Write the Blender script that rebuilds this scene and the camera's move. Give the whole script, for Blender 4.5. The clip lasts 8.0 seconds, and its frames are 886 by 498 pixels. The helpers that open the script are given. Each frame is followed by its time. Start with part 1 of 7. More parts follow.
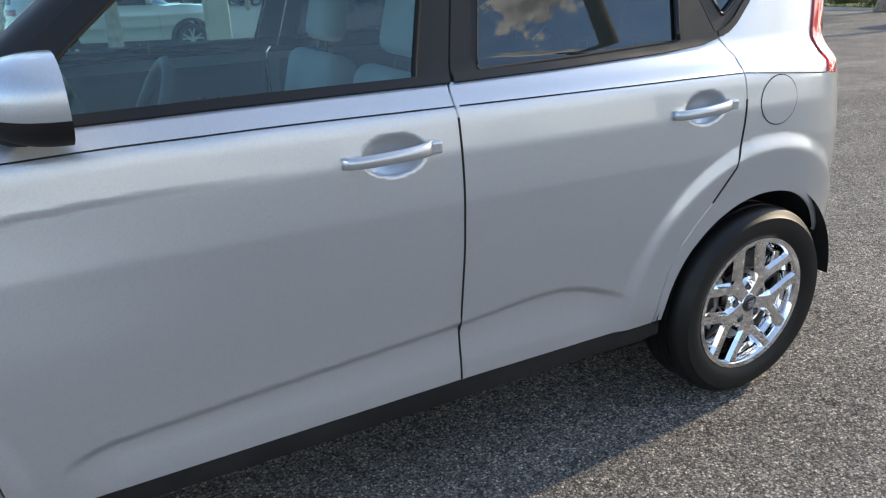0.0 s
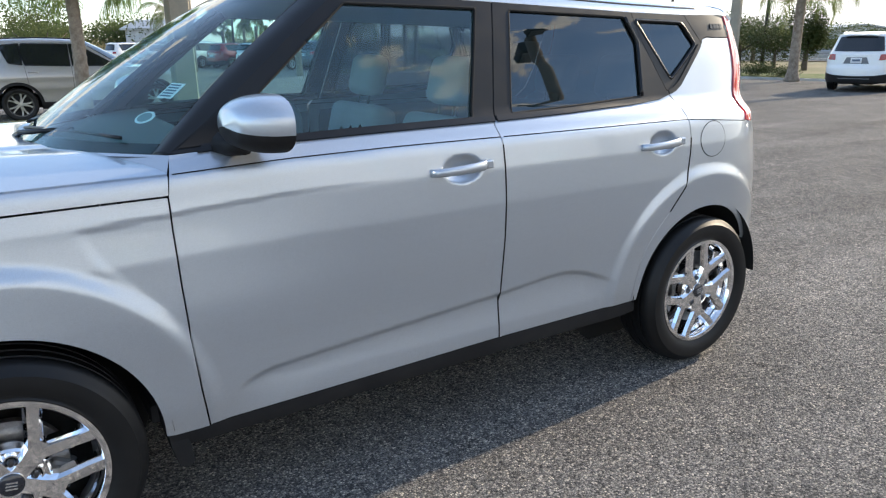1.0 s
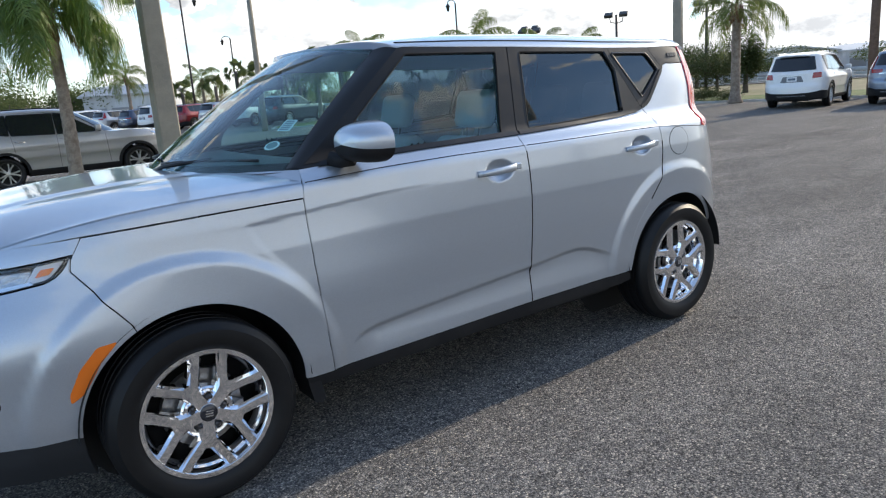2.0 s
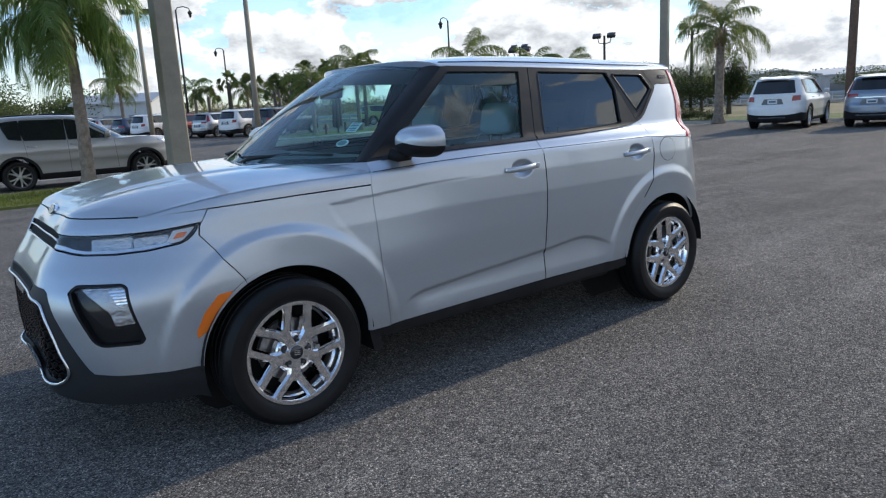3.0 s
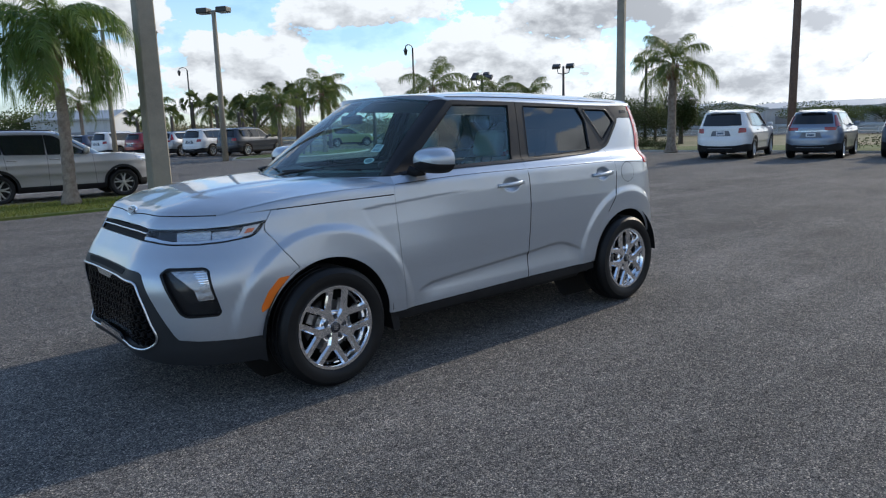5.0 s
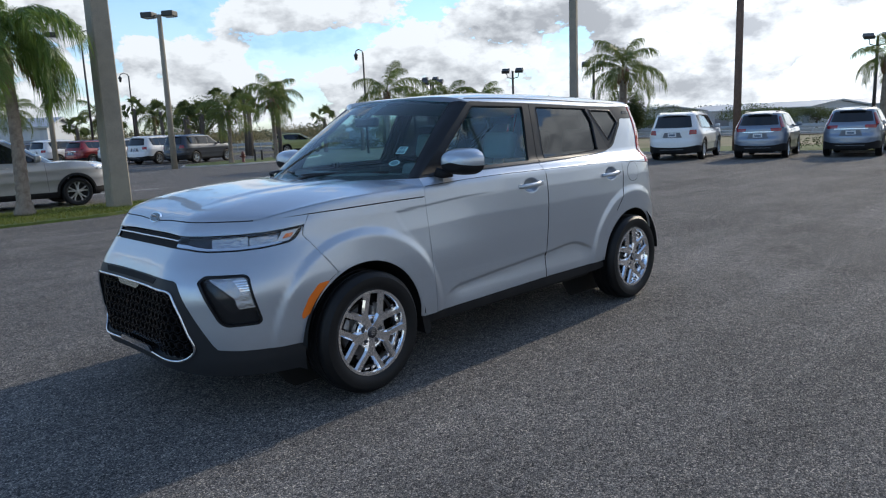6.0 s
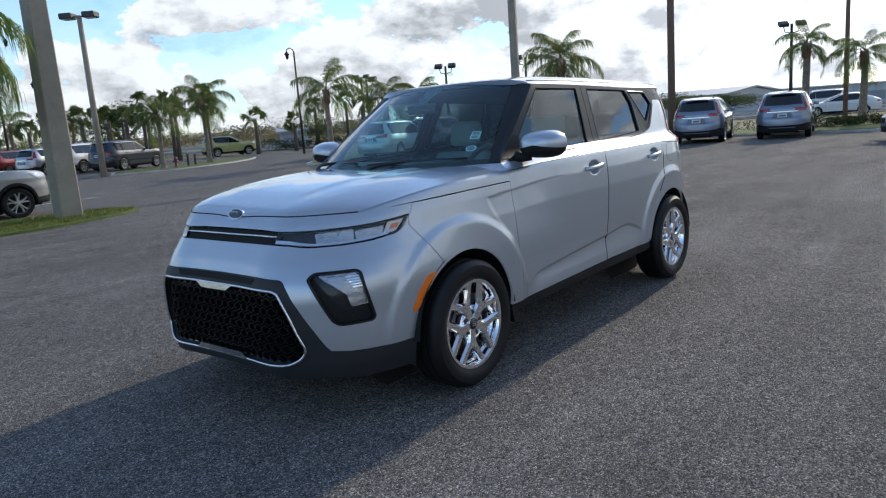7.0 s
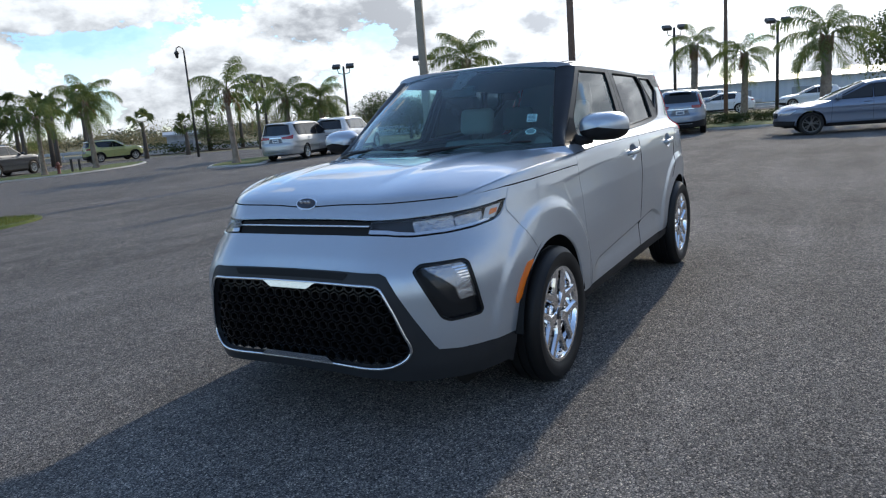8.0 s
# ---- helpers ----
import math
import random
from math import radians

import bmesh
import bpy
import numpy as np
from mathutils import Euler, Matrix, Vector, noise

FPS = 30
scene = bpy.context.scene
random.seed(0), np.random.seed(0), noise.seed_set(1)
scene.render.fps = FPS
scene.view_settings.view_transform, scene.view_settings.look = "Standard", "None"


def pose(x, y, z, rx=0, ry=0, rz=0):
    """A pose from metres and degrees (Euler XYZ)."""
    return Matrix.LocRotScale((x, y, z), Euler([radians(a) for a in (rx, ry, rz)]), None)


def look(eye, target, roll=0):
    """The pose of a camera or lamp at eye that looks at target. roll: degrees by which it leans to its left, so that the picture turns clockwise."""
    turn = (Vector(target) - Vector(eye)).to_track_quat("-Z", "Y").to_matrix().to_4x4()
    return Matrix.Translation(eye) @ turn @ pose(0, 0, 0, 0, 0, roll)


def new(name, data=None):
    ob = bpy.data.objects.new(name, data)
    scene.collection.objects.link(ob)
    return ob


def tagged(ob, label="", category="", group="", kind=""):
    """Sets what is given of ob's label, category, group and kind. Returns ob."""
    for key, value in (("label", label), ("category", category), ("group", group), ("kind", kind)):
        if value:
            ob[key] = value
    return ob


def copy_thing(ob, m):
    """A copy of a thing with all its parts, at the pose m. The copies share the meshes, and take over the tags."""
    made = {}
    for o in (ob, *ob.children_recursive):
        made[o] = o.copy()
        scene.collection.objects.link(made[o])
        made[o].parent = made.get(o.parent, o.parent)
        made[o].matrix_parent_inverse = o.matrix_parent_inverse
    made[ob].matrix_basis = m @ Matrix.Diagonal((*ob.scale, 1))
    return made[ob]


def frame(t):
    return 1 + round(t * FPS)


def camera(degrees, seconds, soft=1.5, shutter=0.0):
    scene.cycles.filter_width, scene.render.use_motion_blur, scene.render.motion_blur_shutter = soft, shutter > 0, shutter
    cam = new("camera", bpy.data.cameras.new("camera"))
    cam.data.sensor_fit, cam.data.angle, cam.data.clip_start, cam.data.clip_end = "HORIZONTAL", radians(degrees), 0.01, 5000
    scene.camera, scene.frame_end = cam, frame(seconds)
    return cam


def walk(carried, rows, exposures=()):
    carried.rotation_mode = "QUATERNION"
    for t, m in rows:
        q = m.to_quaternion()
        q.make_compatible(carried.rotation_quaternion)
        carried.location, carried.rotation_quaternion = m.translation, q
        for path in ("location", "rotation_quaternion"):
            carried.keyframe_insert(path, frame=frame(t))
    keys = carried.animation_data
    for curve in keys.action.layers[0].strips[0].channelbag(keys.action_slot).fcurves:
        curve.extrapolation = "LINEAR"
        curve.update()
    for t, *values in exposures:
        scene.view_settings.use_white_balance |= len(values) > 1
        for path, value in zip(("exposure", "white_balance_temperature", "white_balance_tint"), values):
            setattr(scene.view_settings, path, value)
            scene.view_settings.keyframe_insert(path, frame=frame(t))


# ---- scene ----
cam = camera(64.3, 8.0, soft=1.2)
PATH = [
    (0, (0.755, -2.262, 1.351), (1.605, -0.601, 0.631), -1.5),
    (0.5, (0.437, -2.485, 1.348), (1.417, -0.853, 0.737), -0.7),
    (1, (0.101, -2.726, 1.377), (1.122, -1.108, 0.817), -0.5),
    (1.5, (-0.254, -2.972, 1.37), (0.823, -1.362, 0.872), -2.9),
    (2.8, (-1.09, -3.482, 1.332), (0.076, -1.91, 0.921), -3.9),
    (3, (-1.191, -3.571, 1.347), (-0.028, -1.996, 0.939), -3.1),
    (3.5, (-1.424, -3.766, 1.354), (-0.227, -2.214, 0.955), -2.1),
    (4, (-1.643, -3.931, 1.369), (-0.384, -2.424, 0.992), -2.7),
    (4.5, (-1.764, -4.055, 1.377), (-0.525, -2.525, 1.022), -2.0),
    (6, (-2.221, -3.694, 1.371), (-0.845, -2.282, 1.032), -2.3),
    (6.5, (-2.427, -3.346, 1.367), (-1.002, -1.989, 1.011), -3.6),
    (7, (-2.715, -2.974, 1.343), (-1.208, -1.708, 0.986), -4.2),
    (7.5, (-2.909, -2.527, 1.323), (-1.325, -1.366, 0.946), -4.8),
    (8, (-3.066, -2.093, 1.306), (-1.386, -1.075, 0.932), -4.6),
]
EXPOSURES = [(0.0, 1.32, 6250, 9), (1.0, 1.32, 6150, 9), (1.5, 1.15, 6000, 9), (3.0, 0.48, 5640, 9), (4.5, 0.32, 5560, 9), (6.0, 0.28, 5540, 9), (8.0, 0.42, 5560, 9)]
walk(cam, [(t, look(eye, target, roll)) for t, eye, target, roll in PATH], EXPOSURES)

# ---- world and sun ----
SUN_WAY = Vector((2.2, 0.15, 1.0)).normalized()


def nodes_of(tree):
    return tree.nodes, tree.links


world = bpy.data.worlds.new("sky")
scene.world = world
world.use_nodes = True
wn, wl = nodes_of(world.node_tree)
wn.clear()
out = wn.new("ShaderNodeOutputWorld")
sky = wn.new("ShaderNodeTexSky")
sky.sky_type, sky.sun_disc = "NISHITA", False
sky.sun_elevation = math.asin(SUN_WAY.z)
sky.sun_rotation = math.pi / 2 - math.atan2(SUN_WAY.y, SUN_WAY.x)
sky.air_density, sky.dust_density, sky.ozone_density = 1.0, 0.2, 3.0
SKY_STRENGTH, CLOUD_STRENGTH = 0.16, 1.36


def math_node(nodes, links, op, a, b=None, c=None, clamp=False):
    n = nodes.new("ShaderNodeMath")
    n.operation, n.use_clamp = op, clamp
    for k, v in enumerate((a, b, c)):
        if v is None:
            continue
        if isinstance(v, (int, float)):
            n.inputs[k].default_value = v
        else:
            links.new(v, n.inputs[k])
    return n.outputs[0]


def wm(op, a, b=None, c=None, clamp=False):
    return math_node(wn, wl, op, a, b, c, clamp)


coord = wn.new("ShaderNodeTexCoord")
split = wn.new("ShaderNodeSeparateXYZ")
wl.new(coord.outputs["Generated"], split.inputs[0])
up = wm("MAXIMUM", split.outputs[2], 0.0)
# cloud field: the direction itself, its height stretched so that the heaps lie wider than tall
plane = wn.new("ShaderNodeCombineXYZ")
wl.new(split.outputs[0], plane.inputs[0])
wl.new(split.outputs[1], plane.inputs[1])
wl.new(wm("MULTIPLY", split.outputs[2], 1.8), plane.inputs[2])


def cloud_noise(scale, detail, rough, seed, lac=2.1):
    shift = wn.new("ShaderNodeVectorMath")
    shift.operation = "ADD"
    wl.new(plane.outputs[0], shift.inputs[0])
    shift.inputs[1].default_value = seed
    n = wn.new("ShaderNodeTexNoise")
    n.inputs["Scale"].default_value, n.inputs["Detail"].default_value = scale, detail
    n.inputs["Roughness"].default_value, n.inputs["Lacunarity"].default_value = rough, lac
    wl.new(shift.outputs[0], n.inputs["Vector"])
    return n.outputs["Fac"]


def smooth_map(v, a, b):
    n = wn.new("ShaderNodeMapRange")
    n.interpolation_type = "SMOOTHSTEP"
    wl.new(v, n.inputs[0])
    n.inputs[1].default_value, n.inputs[2].default_value = a, b
    return n.outputs[0]


CLOUD_SEED = (3.1, 7.4, 0.0)
big = cloud_noise(6.2, 11.0, 0.56, CLOUD_SEED)
toward = wm("ADD", wm("MULTIPLY", split.outputs[0], SUN_WAY.x), wm("ADD", wm("MULTIPLY", split.outputs[1], SUN_WAY.y), wm("MULTIPLY", split.outputs[2], SUN_WAY.z)))
near_sun = wm("POWER", wm("MAXIMUM", toward, 0.0), 12.0)
# thicker towards the sun and the horizon, clear behind and overhead
bias = wm("ADD", wm("MULTIPLY", near_sun, 0.05), wm("SUBTRACT", wm("SUBTRACT", wm("MULTIPLY", toward, 0.08), wm("MULTIPLY", split.outputs[1], 0.055)), wm("MULTIPLY", wm("MAXIMUM", wm("SUBTRACT", up, 0.22), 0.0), 0.62)))
cover = smooth_map(wm("ADD", big, bias), 0.468, 0.498)
# lit heads and shaded bellies: the same field looked up a little higher and nearer to the sun
above = cloud_noise(6.2, 7.0, 0.54, (CLOUD_SEED[0] + 0.014, CLOUD_SEED[1], 0.034))
thick = smooth_map(wm("ADD", big, bias), 0.50, 0.66)
shade = wm("ADD", wm("MULTIPLY", wm("SUBTRACT", above, big), 8.0), wm("ADD", wm("MULTIPLY", thick, 0.62), 0.12), clamp=True)
cloud_mix = wn.new("ShaderNodeMix")
cloud_mix.data_type = "RGBA"
cloud_mix.inputs[6].default_value = (1.0, 0.945, 0.85, 1)
cloud_mix.inputs[7].default_value = (0.45, 0.43, 0.405, 1)
wl.new(shade, cloud_mix.inputs[0])
cloud_gain = wm("ADD", 0.60, wm("MULTIPLY", near_sun, 1.0))
cloud_bg = wn.new("ShaderNodeBackground")
wl.new(cloud_mix.outputs[2], cloud_bg.inputs[0])
wl.new(wm("MULTIPLY", cloud_gain, CLOUD_STRENGTH), cloud_bg.inputs[1])
sky_bg = wn.new("ShaderNodeBackground")
sky_tone = wn.new("ShaderNodeMix")
sky_tone.data_type, sky_tone.blend_type = "RGBA", "MULTIPLY"
sky_tone.inputs[0].default_value = 1.0
sky_tone.inputs[7].default_value = (0.86, 0.90, 0.89, 1)
wl.new(sky.outputs[0], sky_tone.inputs[6])
wl.new(sky_tone.outputs[2], sky_bg.inputs[0])
sky_bg.inputs[1].default_value = SKY_STRENGTH
both = wn.new("ShaderNodeMixShader")
haze = smooth_map(split.outputs[2], 0.30, 0.0)
wl.new(wm("MAXIMUM", wm("MAXIMUM", cover, 0.13), wm("MULTIPLY", haze, 0.5)), both.inputs[0])
wl.new(sky_bg.outputs[0], both.inputs[1])
wl.new(cloud_bg.outputs[0], both.inputs[2])
wl.new(both.outputs[0], out.inputs[0])

sun = new("sun", bpy.data.lights.new("sun", "SUN"))
sun.data.energy, sun.data.angle, sun.data.color = 2.45, radians(1.0), (1.0, 0.80, 0.55)
sun.matrix_world = look(SUN_WAY * 60, (0, 0, 0))

# ---- materials ----
MATS = {}


def material(name, base, rough=0.5, metal=0.0, **more):
    """A principled material. more: grain=(scale, strength), stain=(scale, amount, colour), bump=(scale, strength), rand, coat, spec, coords, speck."""
    if name in MATS:
        return MATS[name]
    m = bpy.data.materials.new(name)
    m.use_nodes = True
    n, l = nodes_of(m.node_tree)
    p = n["Principled BSDF"]
    base = (*base, 1)
    p.inputs["Base Color"].default_value = base
    p.inputs["Roughness"].default_value, p.inputs["Metallic"].default_value = rough, metal
    p.inputs["Specular IOR Level"].default_value = more.get("spec", 0.5)
    p.inputs["Coat Weight"].default_value = more.get("coat", 0.0)
    p.inputs["Coat Roughness"].default_value = more.get("coat_rough", 0.03)
    tc = n.new("ShaderNodeTexCoord")
    where = tc.outputs["Object"]
    colour = None

    def noise_at(scale, detail=4.0, rough_=0.6):
        t = n.new("ShaderNodeTexNoise")
        t.inputs["Scale"].default_value, t.inputs["Detail"].default_value, t.inputs["Roughness"].default_value = scale, detail, rough_
        l.new(where, t.inputs["Vector"])
        return t.outputs["Fac"]

    def spread(v, a, b, c, d):
        t = n.new("ShaderNodeMapRange")
        l.new(v, t.inputs[0])
        for k, q in enumerate((a, b, c, d)):
            t.inputs[k + 1].default_value = q
        return t.outputs[0]

    def blend(a, b, fac, kind="MIX"):
        t = n.new("ShaderNodeMix")
        t.data_type, t.blend_type = "RGBA", kind
        for k, v in ((6, a), (7, b)):
            if isinstance(v, tuple):
                t.inputs[k].default_value = v
            else:
                l.new(v, t.inputs[k])
        if isinstance(fac, float):
            t.inputs[0].default_value = fac
        else:
            l.new(fac, t.inputs[0])
        return t.outputs[2]

    colour = base
    if "stain" in more:
        scale, amount, tone = more["stain"]
        colour = blend(colour, (*tone, 1), spread(noise_at(scale, 5.0, 0.62), 0.42, 0.68, 0.0, amount))
    if "grain" in more:
        scale, amount = more["grain"]
        g = spread(noise_at(scale, 3.0, 0.7), 0.25, 0.75, 1 - amount, 1 + amount)
        colour = blend(colour, g, 1.0, "MULTIPLY")
    if "rand" in more:
        info = n.new("ShaderNodeObjectInfo")
        g = spread(info.outputs["Random"], 0.0, 1.0, 1 - more["rand"], 1 + more["rand"])
        colour = blend(colour, g, 1.0, "MULTIPLY")
    if "island" in more:
        geo = n.new("ShaderNodeNewGeometry")
        g = spread(geo.outputs["Random Per Island"], 0.0, 1.0, 1 - more["island"], 1 + more["island"])
        colour = blend(colour, g, 1.0, "MULTIPLY")
    if not isinstance(colour, tuple):
        l.new(colour, p.inputs["Base Color"])
    if "rough_var" in more:
        scale, amount = more["rough_var"]
        l.new(spread(noise_at(scale, 4.0), 0.3, 0.7, rough - amount, rough + amount), p.inputs["Roughness"])
    if "bump" in more:
        scale, strength = more["bump"][:2]
        b = n.new("ShaderNodeBump")
        b.inputs["Strength"].default_value = strength
        b.inputs["Distance"].default_value = more["bump"][2] if len(more["bump"]) > 2 else 0.002
        l.new(noise_at(scale, 4.0, 0.6), b.inputs["Height"])
        l.new(b.outputs[0], p.inputs["Normal"])
    if "glow" in more:
        p.inputs["Emission Color"].default_value = (*more["glow"][0], 1)
        p.inputs["Emission Strength"].default_value = more["glow"][1]
    MATS[name] = m
    return m


def glass(name, tint, rough=0.0, ior=1.5, milk=0.0):
    """A thin pane: clear or tinted, mirroring as glass does; milk: share of a teal veil painted in as haze."""
    if name in MATS:
        return MATS[name]
    m = bpy.data.materials.new(name)
    m.use_nodes = True
    n, l = nodes_of(m.node_tree)
    n.clear()
    o = n.new("ShaderNodeOutputMaterial")
    clear = n.new("ShaderNodeBsdfTransparent")
    clear.inputs[0].default_value = (*tint, 1)
    shine = n.new("ShaderNodeBsdfGlossy")
    shine.inputs["Roughness"].default_value = rough
    face = n.new("ShaderNodeLayerWeight")
    face.inputs[0].default_value = 0.5
    f0 = 2 * ((ior - 1) / (ior + 1)) ** 2
    gloss = math_node(n, l, "ADD", f0, math_node(n, l, "MULTIPLY", math_node(n, l, "POWER", face.outputs["Facing"], 4.5), 1 - f0))
    mix = n.new("ShaderNodeMixShader")
    l.new(gloss, mix.inputs[0])
    l.new(clear.outputs[0], mix.inputs[1])
    l.new(shine.outputs[0], mix.inputs[2])
    res = mix.outputs[0]
    if milk:
        # teal haze mixed into the pane to brighten what shows behind it
        veil_tone = n.new("ShaderNodeBsdfDiffuse")
        veil_tone.inputs[0].default_value = (0.24, 0.52, 0.58, 1)
        veil = n.new("ShaderNodeMixShader")
        veil.inputs[0].default_value = milk
        l.new(res, veil.inputs[1])
        l.new(veil_tone.outputs[0], veil.inputs[2])
        res = veil.outputs[0]
    l.new(res, o.inputs[0])
    MATS[name] = m
    return m


def leaf_material(name, base, dry, amount=0.35, rough=0.75, spec=0.15):
    """Foliage that lets some light through."""
    if name in MATS:
        return MATS[name]
    m = bpy.data.materials.new(name)
    m.use_nodes = True
    n, l = nodes_of(m.node_tree)
    n.clear()
    o = n.new("ShaderNodeOutputMaterial")
    tc = n.new("ShaderNodeTexCoord")
    t = n.new("ShaderNodeTexNoise")
    t.inputs["Scale"].default_value, t.inputs["Detail"].default_value = 2.2, 3.0
    l.new(tc.outputs["Object"], t.inputs["Vector"])
    geo = n.new("ShaderNodeNewGeometry")
    add = math_node(n, l, "ADD", math_node(n, l, "MULTIPLY", geo.outputs["Random Per Island"], 0.5), math_node(n, l, "SUBTRACT", t.outputs["Fac"], 0.28))
    mix = n.new("ShaderNodeMix")
    mix.data_type = "RGBA"
    mix.inputs[6].default_value, mix.inputs[7].default_value = (*base, 1), (*dry, 1)
    l.new(add, mix.inputs[0])
    d = n.new("ShaderNodeBsdfPrincipled")
    d.inputs["Roughness"].default_value, d.inputs["Specular IOR Level"].default_value = rough, spec
    l.new(mix.outputs[2], d.inputs["Base Color"])
    tr = n.new("ShaderNodeBsdfTranslucent")
    l.new(mix.outputs[2], tr.inputs[0])
    s = n.new("ShaderNodeMixShader")
    s.inputs[0].default_value = amount
    l.new(d.outputs[0], s.inputs[1])
    l.new(tr.outputs[0], s.inputs[2])
    l.new(s.outputs[0], o.inputs[0])
    MATS[name] = m
    return m


def car_paint(name, base, metal=0.75, rough=0.34):
    """Metallic lacquer: fine flakes under a clear coat, with light dust."""
    if name in MATS:
        return MATS[name]
    m = material(name, base, rough, metal, coat=1.0, coat_rough=0.015)
    n, l = nodes_of(m.node_tree)
    p = n["Principled BSDF"]
    tc = n.new("ShaderNodeTexCoord")
    v = n.new("ShaderNodeTexVoronoi")
    v.inputs["Scale"].default_value = 900.0
    l.new(tc.outputs["Object"], v.inputs["Vector"])
    t = n.new("ShaderNodeMix")
    t.data_type, t.blend_type = "RGBA", "MULTIPLY"
    t.inputs[6].default_value = (*base, 1)
    r = n.new("ShaderNodeMapRange")
    l.new(v.outputs["Color"], r.inputs[0])
    r.inputs[3].default_value, r.inputs[4].default_value = 0.86, 1.14
    l.new(r.outputs[0], t.inputs[7])
    t.inputs[0].default_value = 1.0
    l.new(t.outputs[2], p.inputs["Base Color"])
    dust = n.new("ShaderNodeTexNoise")
    dust.inputs["Scale"].default_value, dust.inputs["Detail"].default_value = 3.0, 6.0
    l.new(tc.outputs["Object"], dust.inputs["Vector"])
    q = n.new("ShaderNodeMapRange")
    l.new(dust.outputs["Fac"], q.inputs[0])
    q.inputs[1].default_value, q.inputs[2].default_value, q.inputs[3].default_value, q.inputs[4].default_value = 0.3, 0.75, 0.008, 0.05
    l.new(q.outputs[0], p.inputs["Coat Roughness"])
    return m


SILVER = car_paint("silver_paint", (0.49, 0.53, 0.58), 0.66, 0.33)
BLACK_TRIM = material("black_trim", (0.010, 0.0105, 0.012), 0.34, 0.0, rough_var=(14, 0.06), spec=0.28)
BLACK_PLASTIC = material("black_plastic", (0.012, 0.012, 0.013), 0.62, 0.0, spec=0.25, bump=(420, 0.25, 0.0006), stain=(5, 0.35, (0.032, 0.031, 0.03)))
BUMPER_GREY = material("bumper_grey", (0.022, 0.0235, 0.026), 0.52, 0.0, spec=0.35, bump=(420, 0.2, 0.0005), stain=(5, 0.3, (0.032, 0.033, 0.035)))
PILLAR_BLACK = material("pillar_black", (0.012, 0.0125, 0.014), 0.42, 0.0, rough_var=(10, 0.06), spec=0.35)
GLOSS_BLACK = material("gloss_black", (0.008, 0.008, 0.009), 0.22, 0.0, spec=0.35)
DARK_VOID = material("dark_lining", (0.010, 0.010, 0.010), 0.9)
RUBBER = material("rubber", (0.0065, 0.0065, 0.007), 0.52, 0.0, spec=0.32, bump=(160, 0.25, 0.0008), stain=(9, 0.4, (0.014, 0.0135, 0.0125)))
CHROME = material("chrome", (0.90, 0.90, 0.91), 0.06, 1.0, rough_var=(30, 0.03))
BRIGHT_TRIM = material("bright_trim", (0.74, 0.75, 0.77), 0.2, 1.0)
BRAKE_STEEL = material("brake_steel", (0.36, 0.35, 0.34), 0.4, 0.9, grain=(60, 0.3))
CAST_GREY = material("cast_grey", (0.20, 0.20, 0.20), 0.6, 0.5)
AMBER = material("amber_lens", (0.85, 0.19, 0.008), 0.25, 0.0, coat=0.6)
RED_LENS = material("red_lens", (0.55, 0.012, 0.014), 0.12, 0.0, coat=0.8)
LENS_SILVER = material("reflector_silver", (0.50, 0.51, 0.53), 0.08, 1.0, bump=(42, 0.8, 0.012))
LENS_WHITE = material("light_guide", (0.75, 0.76, 0.78), 0.2)
CLEAR = glass("clear_lens", (0.95, 0.96, 0.97), 0.0, 1.38)
SCREEN = glass("windscreen_glass", (0.70, 0.93, 0.92), 0.0, 1.45, 0.028)
SIDE_GLASS = glass("side_glass", (0.66, 0.90, 0.93), 0.0, 1.50, 0.045)
PRIVACY = glass("privacy_glass", (0.10, 0.125, 0.16), 0.0, 1.58, 0.012)
SEAT_CLOTH = material("seat_cloth", (0.27, 0.28, 0.285), 0.9, bump=(300, 0.4, 0.002), stain=(6, 0.3, (0.14, 0.14, 0.14)))
CABIN = material("cabin_plastic", (0.045, 0.046, 0.049), 0.6, bump=(200, 0.2, 0.001))
LINER = material("headliner", (0.48, 0.50, 0.50), 0.95)
PAPER = material("paper", (0.82, 0.84, 0.85), 0.7)
INK = material("ink", (0.12, 0.16, 0.22), 0.7)
BADGE_FACE = material("badge_dark", (0.02, 0.022, 0.03), 0.15, 0.0, coat=0.6)

# ---- the car's body as smooth surfaces ----
# x runs from the front axle to the rear, y to the car's right, z up; the left side lies at negative y
XC, XR = 0.30, 2.50


def smooth_table(points, width, step=0.004):
    """A curve through points (position, value), its corners rounded over about width metres."""
    xs = np.array([p[0] for p in points]); ys = np.array([p[1] for p in points])
    pad = 4 * width
    grid = np.arange(xs[0] - pad, xs[-1] + pad, step)
    first = (ys[1] - ys[0]) / (xs[1] - xs[0]); last = (ys[-1] - ys[-2]) / (xs[-1] - xs[-2])
    raw = np.interp(grid, xs, ys)
    raw = np.where(grid < xs[0], ys[0] + first * (grid - xs[0]), raw)
    raw = np.where(grid > xs[-1], ys[-1] + last * (grid - xs[-1]), raw)
    half = max(1, int(3 * width / step))
    k = np.arange(-half, half + 1) * step
    w = np.exp(-0.5 * (k / width) ** 2); w /= w.sum()
    soft = np.convolve(np.pad(raw, half, mode="reflect", reflect_type="odd"), w, mode="valid")
    return lambda v: np.interp(v, grid, soft)


def ramp(v, a, b):
    """0 at a, 1 at b, smooth between; a may lie above b."""
    q = np.clip((np.asarray(v, float) - a) / (b - a), 0, 1)
    return q * q * (3 - 2 * q)


